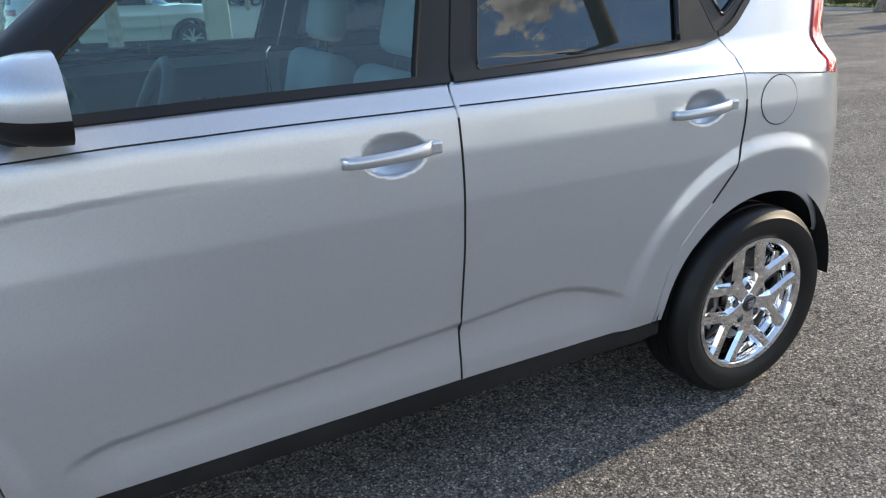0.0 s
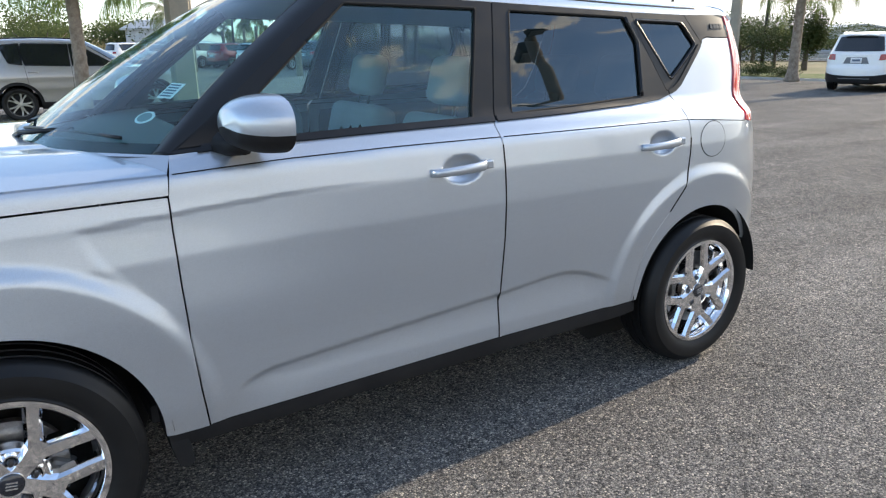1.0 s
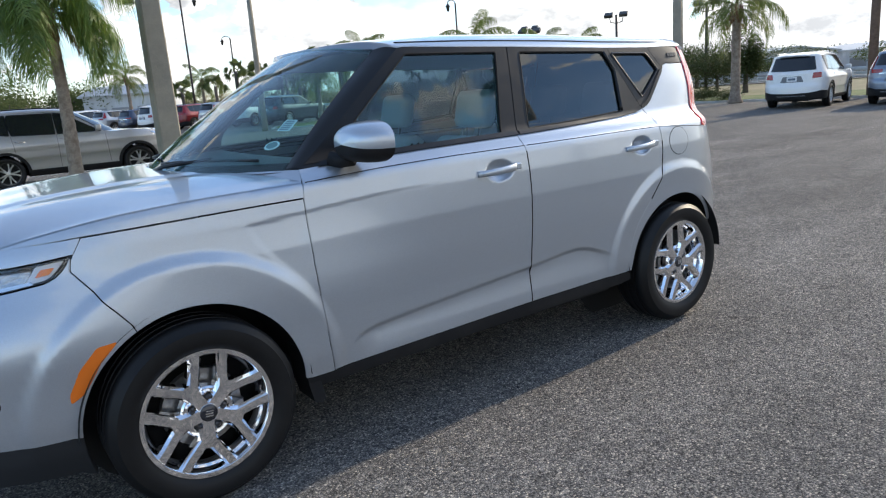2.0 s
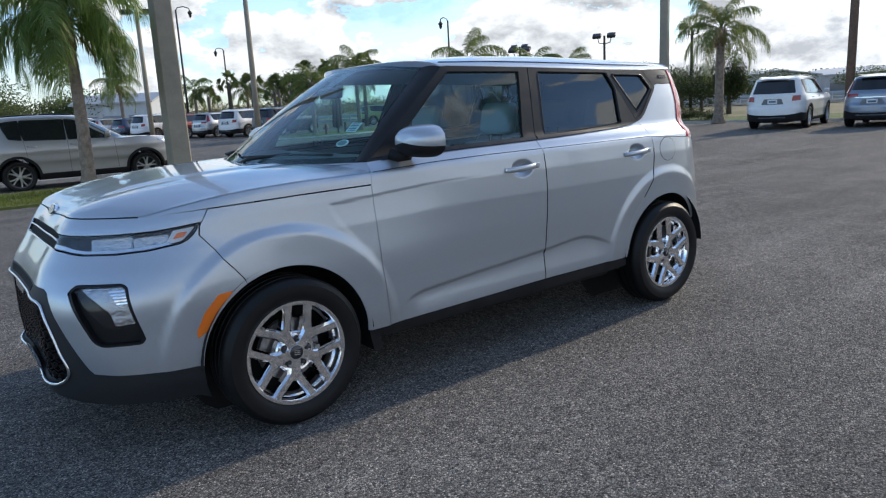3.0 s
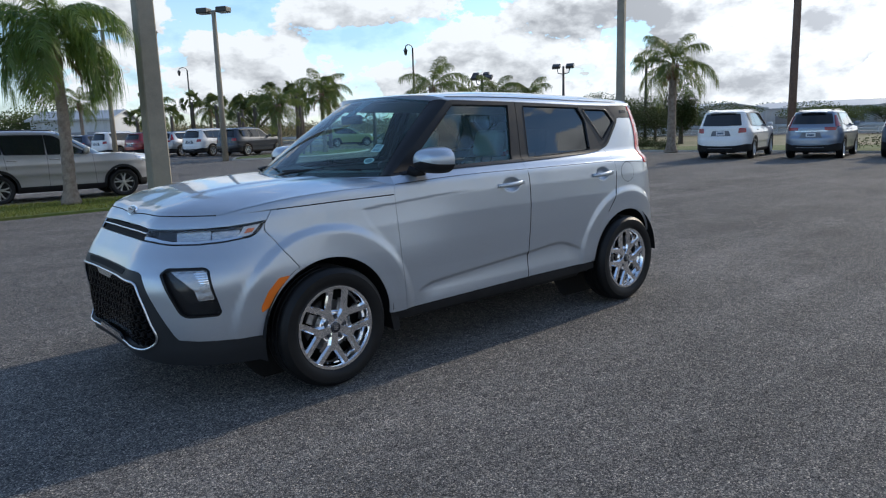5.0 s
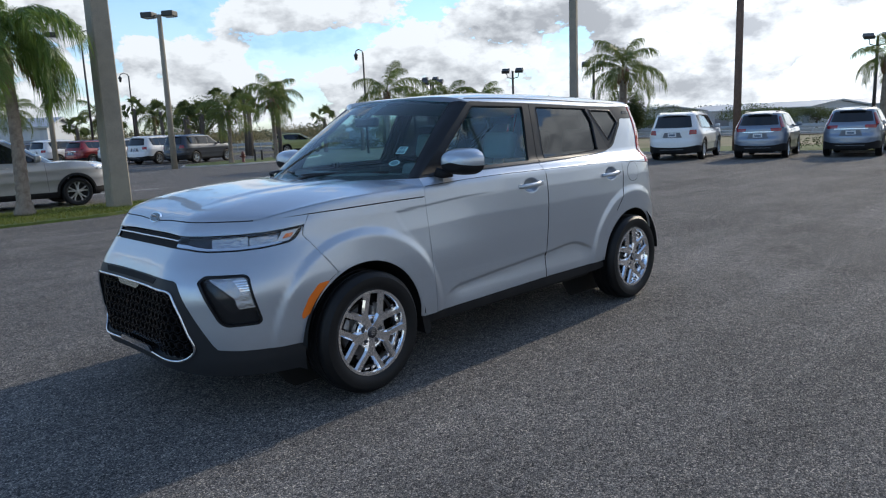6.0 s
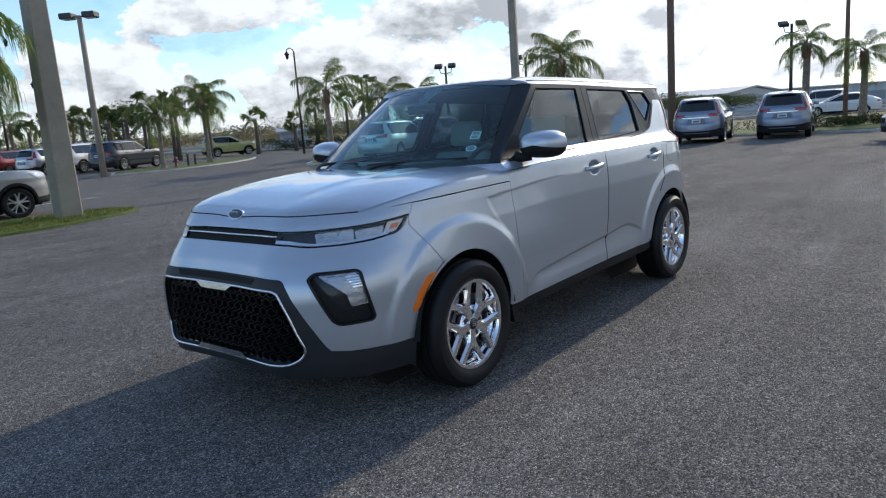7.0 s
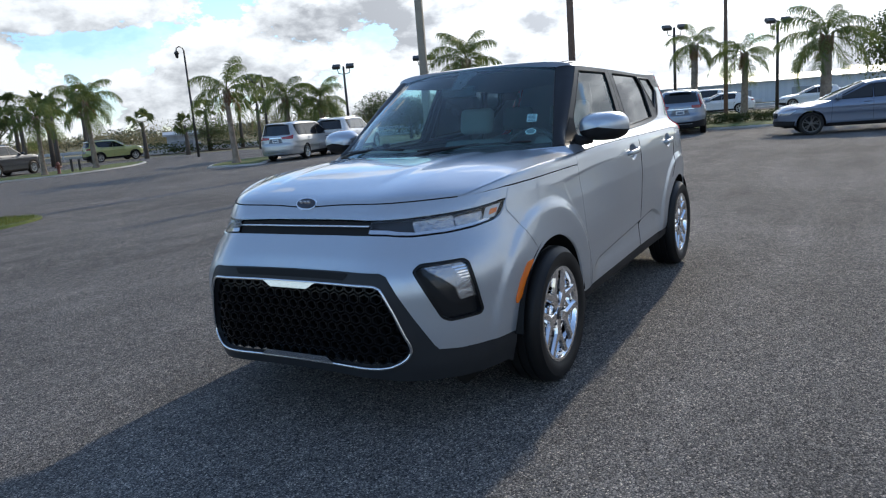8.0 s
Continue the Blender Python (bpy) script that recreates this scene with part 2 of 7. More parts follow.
PROFILE = smooth_table([(0.10, 0.76), (0.20, 0.80), (0.30, 0.832), (0.40, 0.842), (0.55, 0.846), (0.70, 0.856), (0.85, 0.862), (0.97, 0.857), (1.045, 0.847),
                        (1.072, 0.839), (1.078, 0.832), (1.105, 0.79), (1.135, 0.757), (1.16, 0.744), (1.30, 0.697), (1.42, 0.655), (1.52, 0.617), (1.60, 0.58)], 0.006)
SHOULDER = smooth_table([(-0.7, 0.955), (-0.489, 0.968), (-0.38, 0.995), (-0.28, 1.017), (-0.1, 1.037), (0.1, 1.047), (0.47, 1.052), (0.8, 1.070), (1.1, 1.077), (2.45, 1.075), (3.3, 1.07)], 0.04)
FRONT = smooth_table([(0.12, -0.78), (0.2, -0.85), (0.27, -0.875), (0.32, -0.885), (0.45, -0.895), (0.60, -0.892), (0.68, -0.878), (0.76, -0.845), (0.83, -0.80), (0.87, -0.775), (0.92, -0.75),
                      (0.95, -0.725), (1.0, -0.68), (1.1, -0.5)], 0.012)
REAR = smooth_table([(0.15, 3.05), (0.3, 3.16), (0.40, 3.24), (0.5, 3.30), (0.75, 3.30), (0.9, 3.27), (1.05, 3.24), (1.3, 3.19), (1.45, 3.15), (1.52, 3.11), (1.6, 3.0)], 0.02)
LOWER_CREASE = smooth_table([(0.55, 0.385), (0.60, 0.432), (0.68, 0.455), (1.0, 0.481), (1.535, 0.520), (1.76, 0.543), (1.84, 0.545), (1.92, 0.530), (2.04, 0.487), (2.12, 0.445)], 0.02)
UPPER_CREASE = smooth_table([(0.25, 0.935), (0.45, 0.948), (0.8, 0.972), (1.3, 0.985)], 0.03)


def half_width(x, z):
    lift = SHOULDER(x) - 1.075
    up = ramp(z, 0.55, 1.0)
    w = PROFILE(z - lift * up)
    w = w * (1 - 0.042 * up * ramp(x, 1.1, 0.45)) * (1 - 0.012 * ramp(x, 1.7, 2.5) * up)
    return w


def relief(x, z):
    """Flares, creases and hollows of the side, outward."""
    d = np.zeros(np.broadcast(x, z).shape)
    for cx in (0.0, 2.6):
        r = np.hypot(x - cx, z - 0.33)
        d = d + (0.013 * ramp(r, 0.560, 0.505) - 0.002 * ramp(r, 0.510, 0.415)) * ramp(z, 0.2, 0.45)
    crease = LOWER_CREASE(x)
    fade = ramp(x, 0.56, 0.72) * ramp(x, 2.11, 1.94)
    d = d - 0.016 * fade * ramp(z, crease + 0.010, crease - 0.016) * ramp(z, 0.33, crease - 0.016)
    hook = 0.24 + 1.6 * np.clip(0.93 - z, 0, 1) ** 1.5
    d = d - 0.0024 * ramp(x, hook - 0.02, hook + 0.022) * ramp(z, UPPER_CREASE(x) + 0.009, UPPER_CREASE(x) - 0.009) * ramp(x, 1.15, 0.65) * ramp(z, 0.62, 0.80)
    for hx, hz in ((1.362, 0.985), (2.318, 0.992)):
        q = np.clip(1 - ((x - hx) / 0.085) ** 2 - ((z - hz) / 0.05) ** 2, 0, 1)
        d = d - 0.022 * ramp(q, 0.0, 1.0)
    return d


def body(s, z, carve=True):
    """The body's skin: s is x along the side, and goes on as an angle round both ends."""
    s, z = np.asarray(s, float), np.asarray(z, float)
    x = np.clip(s, XC, XR)
    b = half_width(x, z)
    nf = 2.95 + 0.75 * ramp(z, 0.88, 0.62)
    turn = np.clip(XC - s, 0, math.pi / 2) + np.clip(s - XR, 0, math.pi / 2)
    b = np.where(s > XR, b * (1 - 0.10 * ramp(z, 0.53, 0.34) * ramp(turn, 0.05, 0.5)), b)
    a = np.where(s < XC, XC - FRONT(z), REAR(z) - XR)
    n = np.where(s < XC, nf, 3.2 + 1.3 * ramp(z, 1.05, 1.36))
    r = ((np.sin(turn) / a) ** n + (np.maximum(np.cos(turn), 0) / b) ** n) ** (-1 / n)
    x = np.where(s < XC, XC - r * np.sin(turn), np.where(s > XR, XR + r * np.sin(turn), s))
    y = np.where((s < XC) | (s > XR), r * np.cos(turn), b)
    # the face is flat across its middle
    flat_face = np.where(s < XC, 0.026 * np.exp(-((y - 0.41) / 0.14) ** 2) * (1 + 0.35 * ramp(z, 0.75, 0.88)), 0.0)
    x = x - flat_face
    if carve:
        d = relief(x, z)
        x = x + d * np.sin(turn) * np.where(s < XC, -1, 1)
        y = y + d * np.cos(turn)
    return np.stack([x, -y, z], -1)


def at_x(x, z):
    """The skin's s for a point of the left side given by x and z."""
    if XC <= x <= XR:
        return x
    lo, hi = (XC - math.pi / 2, XC) if x < XC else (XR, XR + math.pi / 2)
    for _ in range(40):
        mid = (lo + hi) / 2
        lo, hi = (mid, hi) if body(mid, z, False)[0] < x else (lo, mid)
    return (lo + hi) / 2


def at_y(y, z, rear=False):
    """The skin's s for a point of the front (or rear) given by y (0 in the middle, positive outward) and z."""
    lo, hi = (XC - math.pi / 2, XC) if not rear else (XR + math.pi / 2, XR)
    for _ in range(40):
        mid = (lo + hi) / 2
        lo, hi = (mid, hi) if -body(mid, z, False)[1] < y else (lo, mid)
    return (lo + hi) / 2

# ---- mesh tools ----


def thing(name, label, category, m=None, group="", kind=""):
    e = new(name)
    e.empty_display_size = 0.2
    if m is not None:
        e.matrix_basis = m
    return tagged(e, label, category, group, kind)


def fall(x, y):
    """Height of the ground: level round the silver car, falling gently away from it, then level again."""
    s = 0.72 * x + 0.69 * y
    return -0.0105 * min(max(s - 3.0, 0.0), 20.0)


def lay(x, y):
    """Where a place of the plan drawn on level ground lies on the falling ground, and how much farther off it is."""
    k, ex, ey, ez = 1.0, -1.9, -3.4, 1.36
    for _ in range(12):
        k = 1 - fall(ex + k * (x - ex), ey + k * (y - ey)) / ez
    px, py = ex + k * (x - ex), ey + k * (y - ey)
    return Vector((px, py, fall(px, py))), k


def spot(x, y, z=0.0, full=True):
    """A matrix that stands a thing at a place of the plan; full: its size follows the distance."""
    p, k = lay(x, y)
    m = Matrix.Translation(p + Vector((0, 0, z)))
    return m @ Matrix.Scale(k, 4) if full else m


def mesh_of(name, verts, faces, mat, smooth=True, normals=None):
    me = bpy.data.meshes.new(name)
    me.from_pydata([tuple(map(float, v)) for v in verts], [], [tuple(map(int, f)) for f in faces])
    me.materials.append(mat)
    if smooth:
        me.polygons.foreach_set("use_smooth", [True] * len(me.polygons))
    me.validate()
    if normals is not None and len(me.vertices) == len(normals):
        me.normals_split_custom_set_from_vertices([tuple(map(float, v)) for v in normals])
    me.update()
    return me


def put(name, me, parent=None, label=""):
    ob = new(name, me)
    ob.parent = parent
    if label:
        ob["label"] = label
    return ob


def part(name, bm, mat, parent=None, label="", smooth=False):
    """Links a bmesh as one mesh object under a thing or a part."""
    me = bpy.data.meshes.new(name)
    for f in bm.faces:
        f.smooth = smooth
    bm.normal_update()
    bm.to_mesh(me)
    bm.free()
    me.materials.append(mat)
    return put(name, me, parent, label)


def sharpen(ob, degrees=35):
    """Smooth shading that keeps edges sharper than so many degrees."""
    me = ob.data
    me.polygons.foreach_set("use_smooth", [True] * len(me.polygons))
    bm = bmesh.new()
    bm.from_mesh(me)
    for e in bm.edges:
        if len(e.link_faces) == 2:
            e.smooth = e.calc_face_angle(0) < radians(degrees)
    bm.to_mesh(me)
    bm.free()
    return ob


def box(bm, lo, hi, bevel=0.0, m=None, segments=2):
    lo, hi = Vector(lo), Vector(hi)
    made = bmesh.ops.create_cube(bm, size=1)["verts"]
    for v in made:
        v.co = Vector(((lo[k] + hi[k]) / 2 + v.co[k] * (hi[k] - lo[k]) for k in range(3)))
    if bevel:
        edges = list({e for v in made for e in v.link_edges})
        made = bmesh.ops.bevel(bm, geom=edges, offset=bevel, segments=segments, affect="EDGES", profile=0.5)["verts"]
    if m is not None:
        bmesh.ops.transform(bm, matrix=m, verts=made)
    return bm


def tube(bm, points, radii, sides=8, caps=True, squash=None):
    """A round bar through points."""
    pts = [Vector(p) for p in points]
    if isinstance(radii, (int, float)):
        radii = [radii] * len(pts)
    rings, side = [], None
    for k, p in enumerate(pts):
        way = (pts[min(k + 1, len(pts) - 1)] - pts[max(k - 1, 0)]).normalized()
        if side is None:
            side = way.orthogonal().normalized()
        side = (side - way * side.dot(way)).normalized()
        other = way.cross(side)
        rings.append([bm.verts.new(p + radii[k] * (math.cos(a) * side + math.sin(a) * other)) for a in (2 * math.pi * j / sides for j in range(sides))])
    for a, b in zip(rings, rings[1:]):
        for j in range(sides):
            bm.faces.new((a[j], a[(j + 1) % sides], b[(j + 1) % sides], b[j]))
    if caps:
        bm.faces.new(rings[0][::-1])
        bm.faces.new(rings[-1])
    return bm


def lathe(bm, profile, steps=48, axis="y", centre=(0, 0, 0), closed=False):
    """Turns a profile of (radius, along) round an axis."""
    rings = []
    for j in range(steps):
        a = 2 * math.pi * j / steps
        ring = []
        for r, h in profile:
            p = {"y": (r * math.cos(a), h, r * math.sin(a)), "z": (r * math.cos(a), r * math.sin(a), h)}[axis]
            ring.append(bm.verts.new(Vector(p) + Vector(centre)))
        rings.append(ring)
    n = len(profile)
    for j in range(steps):
        a, b = rings[j], rings[(j + 1) % steps]
        for k in range(n if closed else n - 1):
            bm.faces.new((a[k], a[(k + 1) % n], b[(k + 1) % n], b[k]))
    return bm


def clip_half(poly, axis, value, keep_less):
    res = []
    for k in range(len(poly)):
        p, q = poly[k - 1], poly[k]
        dp, dq = p[axis] - value, q[axis] - value
        if not keep_less:
            dp, dq = -dp, -dq
        if (dp <= 0) != (dq <= 0):
            f = dp / (dp - dq)
            c = [p[0] + f * (q[0] - p[0]), p[1] + f * (q[1] - p[1])]
            c[axis] = value
            res.append(tuple(c))
        if dq <= 0:
            res.append(q)
    return res


def cells(poly, ds, dz):
    """Cuts a flat outline into small cells: points and faces."""
    index, points, faces = {}, [], []

    def key(p):
        k = (round(p[0], 5), round(p[1], 5))
        if k not in index:
            index[k] = len(points)
            points.append(k)
        return index[k]

    s0, s1 = min(p[0] for p in poly), max(p[0] for p in poly)
    area = sum(poly[k - 1][0] * poly[k][1] - poly[k][0] * poly[k - 1][1] for k in range(len(poly)))
    if area < 0:
        poly = poly[::-1]
    for i in range(math.floor(s0 / ds), math.floor(s1 / ds) + 1):
        col = clip_half(clip_half(poly, 0, i * ds, False), 0, (i + 1) * ds, True)
        if len(col) < 3:
            continue
        z0, z1 = min(p[1] for p in col), max(p[1] for p in col)
        for j in range(math.floor(z0 / dz), math.floor(z1 / dz) + 1):
            cell = clip_half(clip_half(col, 1, j * dz, False), 1, (j + 1) * dz, True)
            ids = []
            for p in cell:
                k = key(p)
                if not ids or ids[-1] != k:
                    ids.append(k)
            while len(ids) > 1 and ids[0] == ids[-1]:
                ids.pop()
            # no spikes: an edge that runs out and straight back is dropped
            trim = True
            while trim and len(ids) > 2:
                trim = False
                for k in range(len(ids)):
                    a, b, c = points[ids[k - 1]], points[ids[k]], points[ids[(k + 1) % len(ids)]]
                    ux, uz, vx, vz = b[0] - a[0], b[1] - a[1], c[0] - b[0], c[1] - b[1]
                    if abs(ux * vz - uz * vx) < 1e-9 and ux * vx + uz * vz <= 0:
                        ids.pop(k)
                        trim = True
                        break
            if len(ids) < 3:
                continue
            a = sum(points[ids[k - 1]][0] * points[ids[k]][1] - points[ids[k]][0] * points[ids[k - 1]][1] for k in range(len(ids)))
            if abs(a) < 2e-8:
                continue
            if len(set(ids)) < len(ids):
                # a cell in two pieces: split at the repeated corner
                seen, piece = {}, []
                for k in ids:
                    if k in piece:
                        cut = piece.index(k)
                        if len(piece) - cut > 2:
                            faces.append(tuple(piece[cut:]))
                        piece = piece[:cut + 1]
                    else:
                        piece.append(k)
                if len(piece) > 2:
                    faces.append(tuple(piece))
            else:
                faces.append(tuple(ids))
    return np.array(points), faces


def panel_mesh(name, poly, skin, mat, ds=0.02, dz=0.02, depth=0.010, offset=0.0, mirror=False):
    """A sheet of the skin inside an outline, with its edges turned inward."""
    pts, faces = cells(poly, ds, dz)
    h = 1e-3
    s, z = pts[:, 0], pts[:, 1]
    p = skin(s, z)
    nrm = np.cross(skin(s + h, z) - skin(s - h, z), skin(s, z + h) - skin(s, z - h))
    nrm = nrm / np.maximum(np.linalg.norm(nrm, axis=1, keepdims=True), 1e-9)
    p = p + nrm * offset
    count = {}
    for f in faces:
        for k in range(len(f)):
            e = (f[k - 1], f[k])
            count[e] = count.get(e, 0) + 1
    rim = [e for e in count if (e[1], e[0]) not in count]
    faces = list(faces)
    if depth:
        ring, extra = {}, []
        for e in rim:
            for v in e:
                if v not in ring:
                    ring[v] = len(pts) + len(extra)
                    extra.append(v)
        p = np.vstack([p, p[extra] - nrm[extra] * depth]) if extra else p
        nrm = np.vstack([nrm, nrm[extra]]) if extra else nrm
        faces += [(a, ring[a], ring[b], b) for a, b in rim]
    if mirror:
        p = p * (1, -1, 1)
        nrm = nrm * (1, -1, 1)
        faces = [f[::-1] for f in faces]
    return mesh_of(name, p, faces, mat, True, nrm)


def panel(name, poly, skin, mat, parent, label="", **how):
    return put(name, panel_mesh(name, poly, skin, mat, **how), parent, label)


def pair(name, poly, skin, mat, parents, label="", **how):
    """The same panel on both sides of a car."""
    return [panel(name, poly, skin, mat, p, label, mirror=k == 1, **how) for k, p in enumerate(parents)]


def keyhole(outer, inner):
    """One outline round a hole."""
    def area(q):
        return sum(q[k - 1][0] * q[k][1] - q[k][0] * q[k - 1][1] for k in range(len(q)))
    if area(outer) < 0:
        outer = outer[::-1]
    if area(inner) > 0:
        inner = inner[::-1]
    i, j = min(((i, j) for i in range(len(outer)) for j in range(len(inner))), key=lambda q: math.dist(outer[q[0]], inner[q[1]]))
    return outer[:i + 1] + inner[j:] + inner[:j + 1] + outer[i:]


def rounded(poly, radius, steps=5):
    """An outline with its corners rounded."""
    res = []
    for k in range(len(poly)):
        a, b, c = Vector(poly[k - 1]), Vector(poly[k]), Vector(poly[(k + 1) % len(poly)])
        u, v = a - b, c - b
        r = min(radius, u.length * 0.45, v.length * 0.45)
        p, q = b + u.normalized() * r, b + v.normalized() * r
        for j in range(steps + 1):
            f = j / steps
            res.append(tuple(p * (1 - f) ** 2 + b * 2 * f * (1 - f) + q * f ** 2))
    return res


def shrink(poly, by):
    """An outline moved inward."""
    area = sum(poly[k - 1][0] * poly[k][1] - poly[k][0] * poly[k - 1][1] for k in range(len(poly)))
    if area < 0:
        poly = poly[::-1]
    res = []
    for k in range(len(poly)):
        a, b, c = Vector(poly[k - 1]), Vector(poly[k]), Vector(poly[(k + 1) % len(poly)])
        u, v = (b - a).normalized(), (c - b).normalized()
        nu, nv = Vector((-u.y, u.x)), Vector((-v.y, v.x))
        m = (nu + nv)
        m = m.normalized() / max(0.35, m.normalized().dot(nu)) if m.length > 1e-6 else nu
        res.append(tuple(b + m * by))
    return res


def soft_line(points, n=24):
    """A smooth curve (Catmull-Rom) through points of any dimension, with n steps in all."""
    q = [Vector(p) for p in points]
    q = [q[0] * 2 - q[1]] + q + [q[-1] * 2 - q[-2]]
    res, spans = [], len(q) - 3
    per = max(2, n // spans)
    for k in range(spans):
        a, b, c, d = q[k:k + 4]
        for j in range(per):
            t = j / per
            res.append(tuple(0.5 * ((2 * b) + (c - a) * t + (2 * a - 5 * b + 4 * c - d) * t * t + (3 * b - a - 3 * c + d) * t ** 3)))
    res.append(tuple(points[-1]))
    return res


def arc(cx, cz, r, a0, a1, n=28):
    return [(cx + r * math.cos(radians(a0 + (a1 - a0) * k / n)), cz + r * math.sin(radians(a0 + (a1 - a0) * k / n))) for k in range(n + 1)]


def sheet(name, fn, nu, nv, mat, parent, label="", thick=0.0, flip=False):
    """A patch fn(u, v) -> point, u and v from 0 to 1; thick gives it an edge turned along its back."""
    g = np.array([[fn(i / nu, j / nv) for j in range(nv + 1)] for i in range(nu + 1)], float)
    du, dv = np.gradient(g, axis=0), np.gradient(g, axis=1)
    nrm = np.cross(du, dv)
    nrm /= np.maximum(np.linalg.norm(nrm, axis=2, keepdims=True), 1e-9)
    if flip:
        nrm = -nrm
    w = nv + 1
    faces = []
    for i in range(nu):
        for j in range(nv):
            f = (i * w + j, (i + 1) * w + j, (i + 1) * w + j + 1, i * w + j + 1)
            faces.append(f[::-1] if flip else f)
    v, n = g.reshape(-1, 3), nrm.reshape(-1, 3)
    if thick:
        loop = [i * w for i in range(nu)] + [nu * w + j for j in range(nv)] + [i * w + nv for i in range(nu, 0, -1)] + [j for j in range(nv, 0, -1)]
        base = len(v)
        v = np.vstack([v, v[loop] - n[loop] * thick])
        n = np.vstack([n, n[loop]])
        for k in range(len(loop)):
            a, b = loop[k - 1], loop[k]
            f = (a, b, base + k, base + (k - 1) % len(loop))
            faces.append(f if flip else f[::-1])
    return put(name, mesh_of(name, v, faces, mat, True, n), parent, label)



def band(name, outer, inner, skin, mat, parents, label="", offset=0.0, depth=0.008):
    """A closed strip of the skin between two outlines with as many points each, on both sides of a car."""
    made = []

    def dense(a, b):
        ra, rb = [], []
        for k in range(len(a)):
            j = (k + 1) % len(a)
            n_ = max(1, int(math.dist(a[k], a[j]) / 0.02))
            for q in range(n_):
                f = q / n_
                ra.append(tuple(a[k][i] + (a[j][i] - a[k][i]) * f for i in (0, 1)))
                rb.append(tuple(b[k][i] + (b[j][i] - b[k][i]) * f for i in (0, 1)))
        return ra, rb
    outer, inner = dense(outer, inner)
    for side, parent in enumerate(parents):
        n = len(outer)
        o, i = np.array(outer, float), np.array(inner, float)
        h = 1e-3

        def lay(q, out):
            p = skin(q[:, 0], q[:, 1])
            m = np.cross(skin(q[:, 0] + h, q[:, 1]) - skin(q[:, 0] - h, q[:, 1]), skin(q[:, 0], q[:, 1] + h) - skin(q[:, 0], q[:, 1] - h))
            m = m / np.maximum(np.linalg.norm(m, axis=1, keepdims=True), 1e-9)
            return p + m * out
        v = np.vstack([lay(o, offset - depth), lay(o, offset), lay(i, offset), lay(i, offset - depth)])
        area = sum(outer[k - 1][0] * outer[k][1] - outer[k][0] * outer[k - 1][1] for k in range(n))
        faces = []
        for k in range(n):
            j = (k + 1) % n
            for r in range(3):
                f = (r * n + k, r * n + j, (r + 1) * n + j, (r + 1) * n + k)
                faces.append(f if (area > 0) != (side == 1) else f[::-1])
        if side:
            v = v * (1, -1, 1)
        made.append(put(name, mesh_of(name, v, faces, mat, False), parent, label))
    return made


def bead(name, line, skin, mat, parents, label="", r=0.005, offset=-0.002, closed=True, sides=6):
    """A thin round strip lying on the skin along an outline, on both sides of a car."""
    pts = list(line) + ([line[0]] if closed else [])
    dense = []
    for a, b in zip(pts, pts[1:]):
        n_ = max(1, int(math.dist(a, b) / 0.025))
        dense += [tuple(a[i] + (b[i] - a[i]) * q / n_ for i in (0, 1)) for q in range(n_)]
    dense.append(tuple(pts[-1]))
    q, h = np.array(dense, float), 1e-3
    p = skin(q[:, 0], q[:, 1])
    m = np.cross(skin(q[:, 0] + h, q[:, 1]) - skin(q[:, 0] - h, q[:, 1]), skin(q[:, 0], q[:, 1] + h) - skin(q[:, 0], q[:, 1] - h))
    p = p + m / np.maximum(np.linalg.norm(m, axis=1, keepdims=True), 1e-9) * offset
    for side, parent in enumerate(parents):
        bm = bmesh.new()
        tube(bm, p * (1, -1, 1) if side else p, r, sides)
        bmesh.ops.recalc_face_normals(bm, faces=bm.faces)
        part(name, bm, mat, parent, label, True)


# ---- the silver car ----
car = thing("compact_car", "silver metallic boxy compact hatchback parked on the open asphalt", "car", Matrix.Translation((0, -0.86, 0)) @ Matrix.Diagonal((1, 1.015, 1, 1)) @ Matrix.Translation((0, 0.86, 0)))
G = 0.003
MID = XC - math.pi / 2


def xs(points):
    return [(at_x(x, z), z) for x, z in points]


def fy(points):
    return [(MID if y == 0 else at_y(y, z), z) for y, z in points]


BELT = [(0.500, 1.094), (0.70, 1.104), (0.893, 1.110), (1.035, 1.114), (1.28, 1.117), (1.56, 1.120), (1.88, 1.127), (2.243, 1.140), (2.40, 1.153)]
belt_z = smooth_table(BELT, 0.02)
SILL = smooth_table([(0.40, 0.326), (0.889, 0.336), (1.535, 0.350), (2.25, 0.353)], 0.02)
A_EDGE = [(1.094, 0.484), (1.051, 0.468), (0.995, 0.460), (0.899, 0.460), (0.75, 0.463), (0.613, 0.469), (0.45, 0.481), (0.327, 0.496)]
B_EDGE = [(z, x - 0.005) for z, x in ((1.120, 1.546), (1.098, 1.537), (1.075, 1.529), (1.050, 1.534), (0.90, 1.539), (0.74, 1.540), (0.55, 1.533), (0.351, 1.536))]
C_EDGE = [(1.168, 2.455), (1.145, 2.478), (1.113, 2.496), (1.073, 2.476), (1.00, 2.483), (0.935, 2.479), (0.87, 2.469), (0.805, 2.447), (0.711, 2.366), (0.65, 2.308), (0.593, 2.262), (0.52, 2.226),
          (0.441, 2.203), (0.356, 2.190)]


def edge(pts, shift):
    """A door's upright edge from its top down."""
    return [(x + shift, z) for z, x in pts]


def along(fn, x0, x1, n=14, dz=0.0):
    return [(x0 + (x1 - x0) * k / n, float(fn(x0 + (x1 - x0) * k / n)) + dz) for k in range(n + 1)]


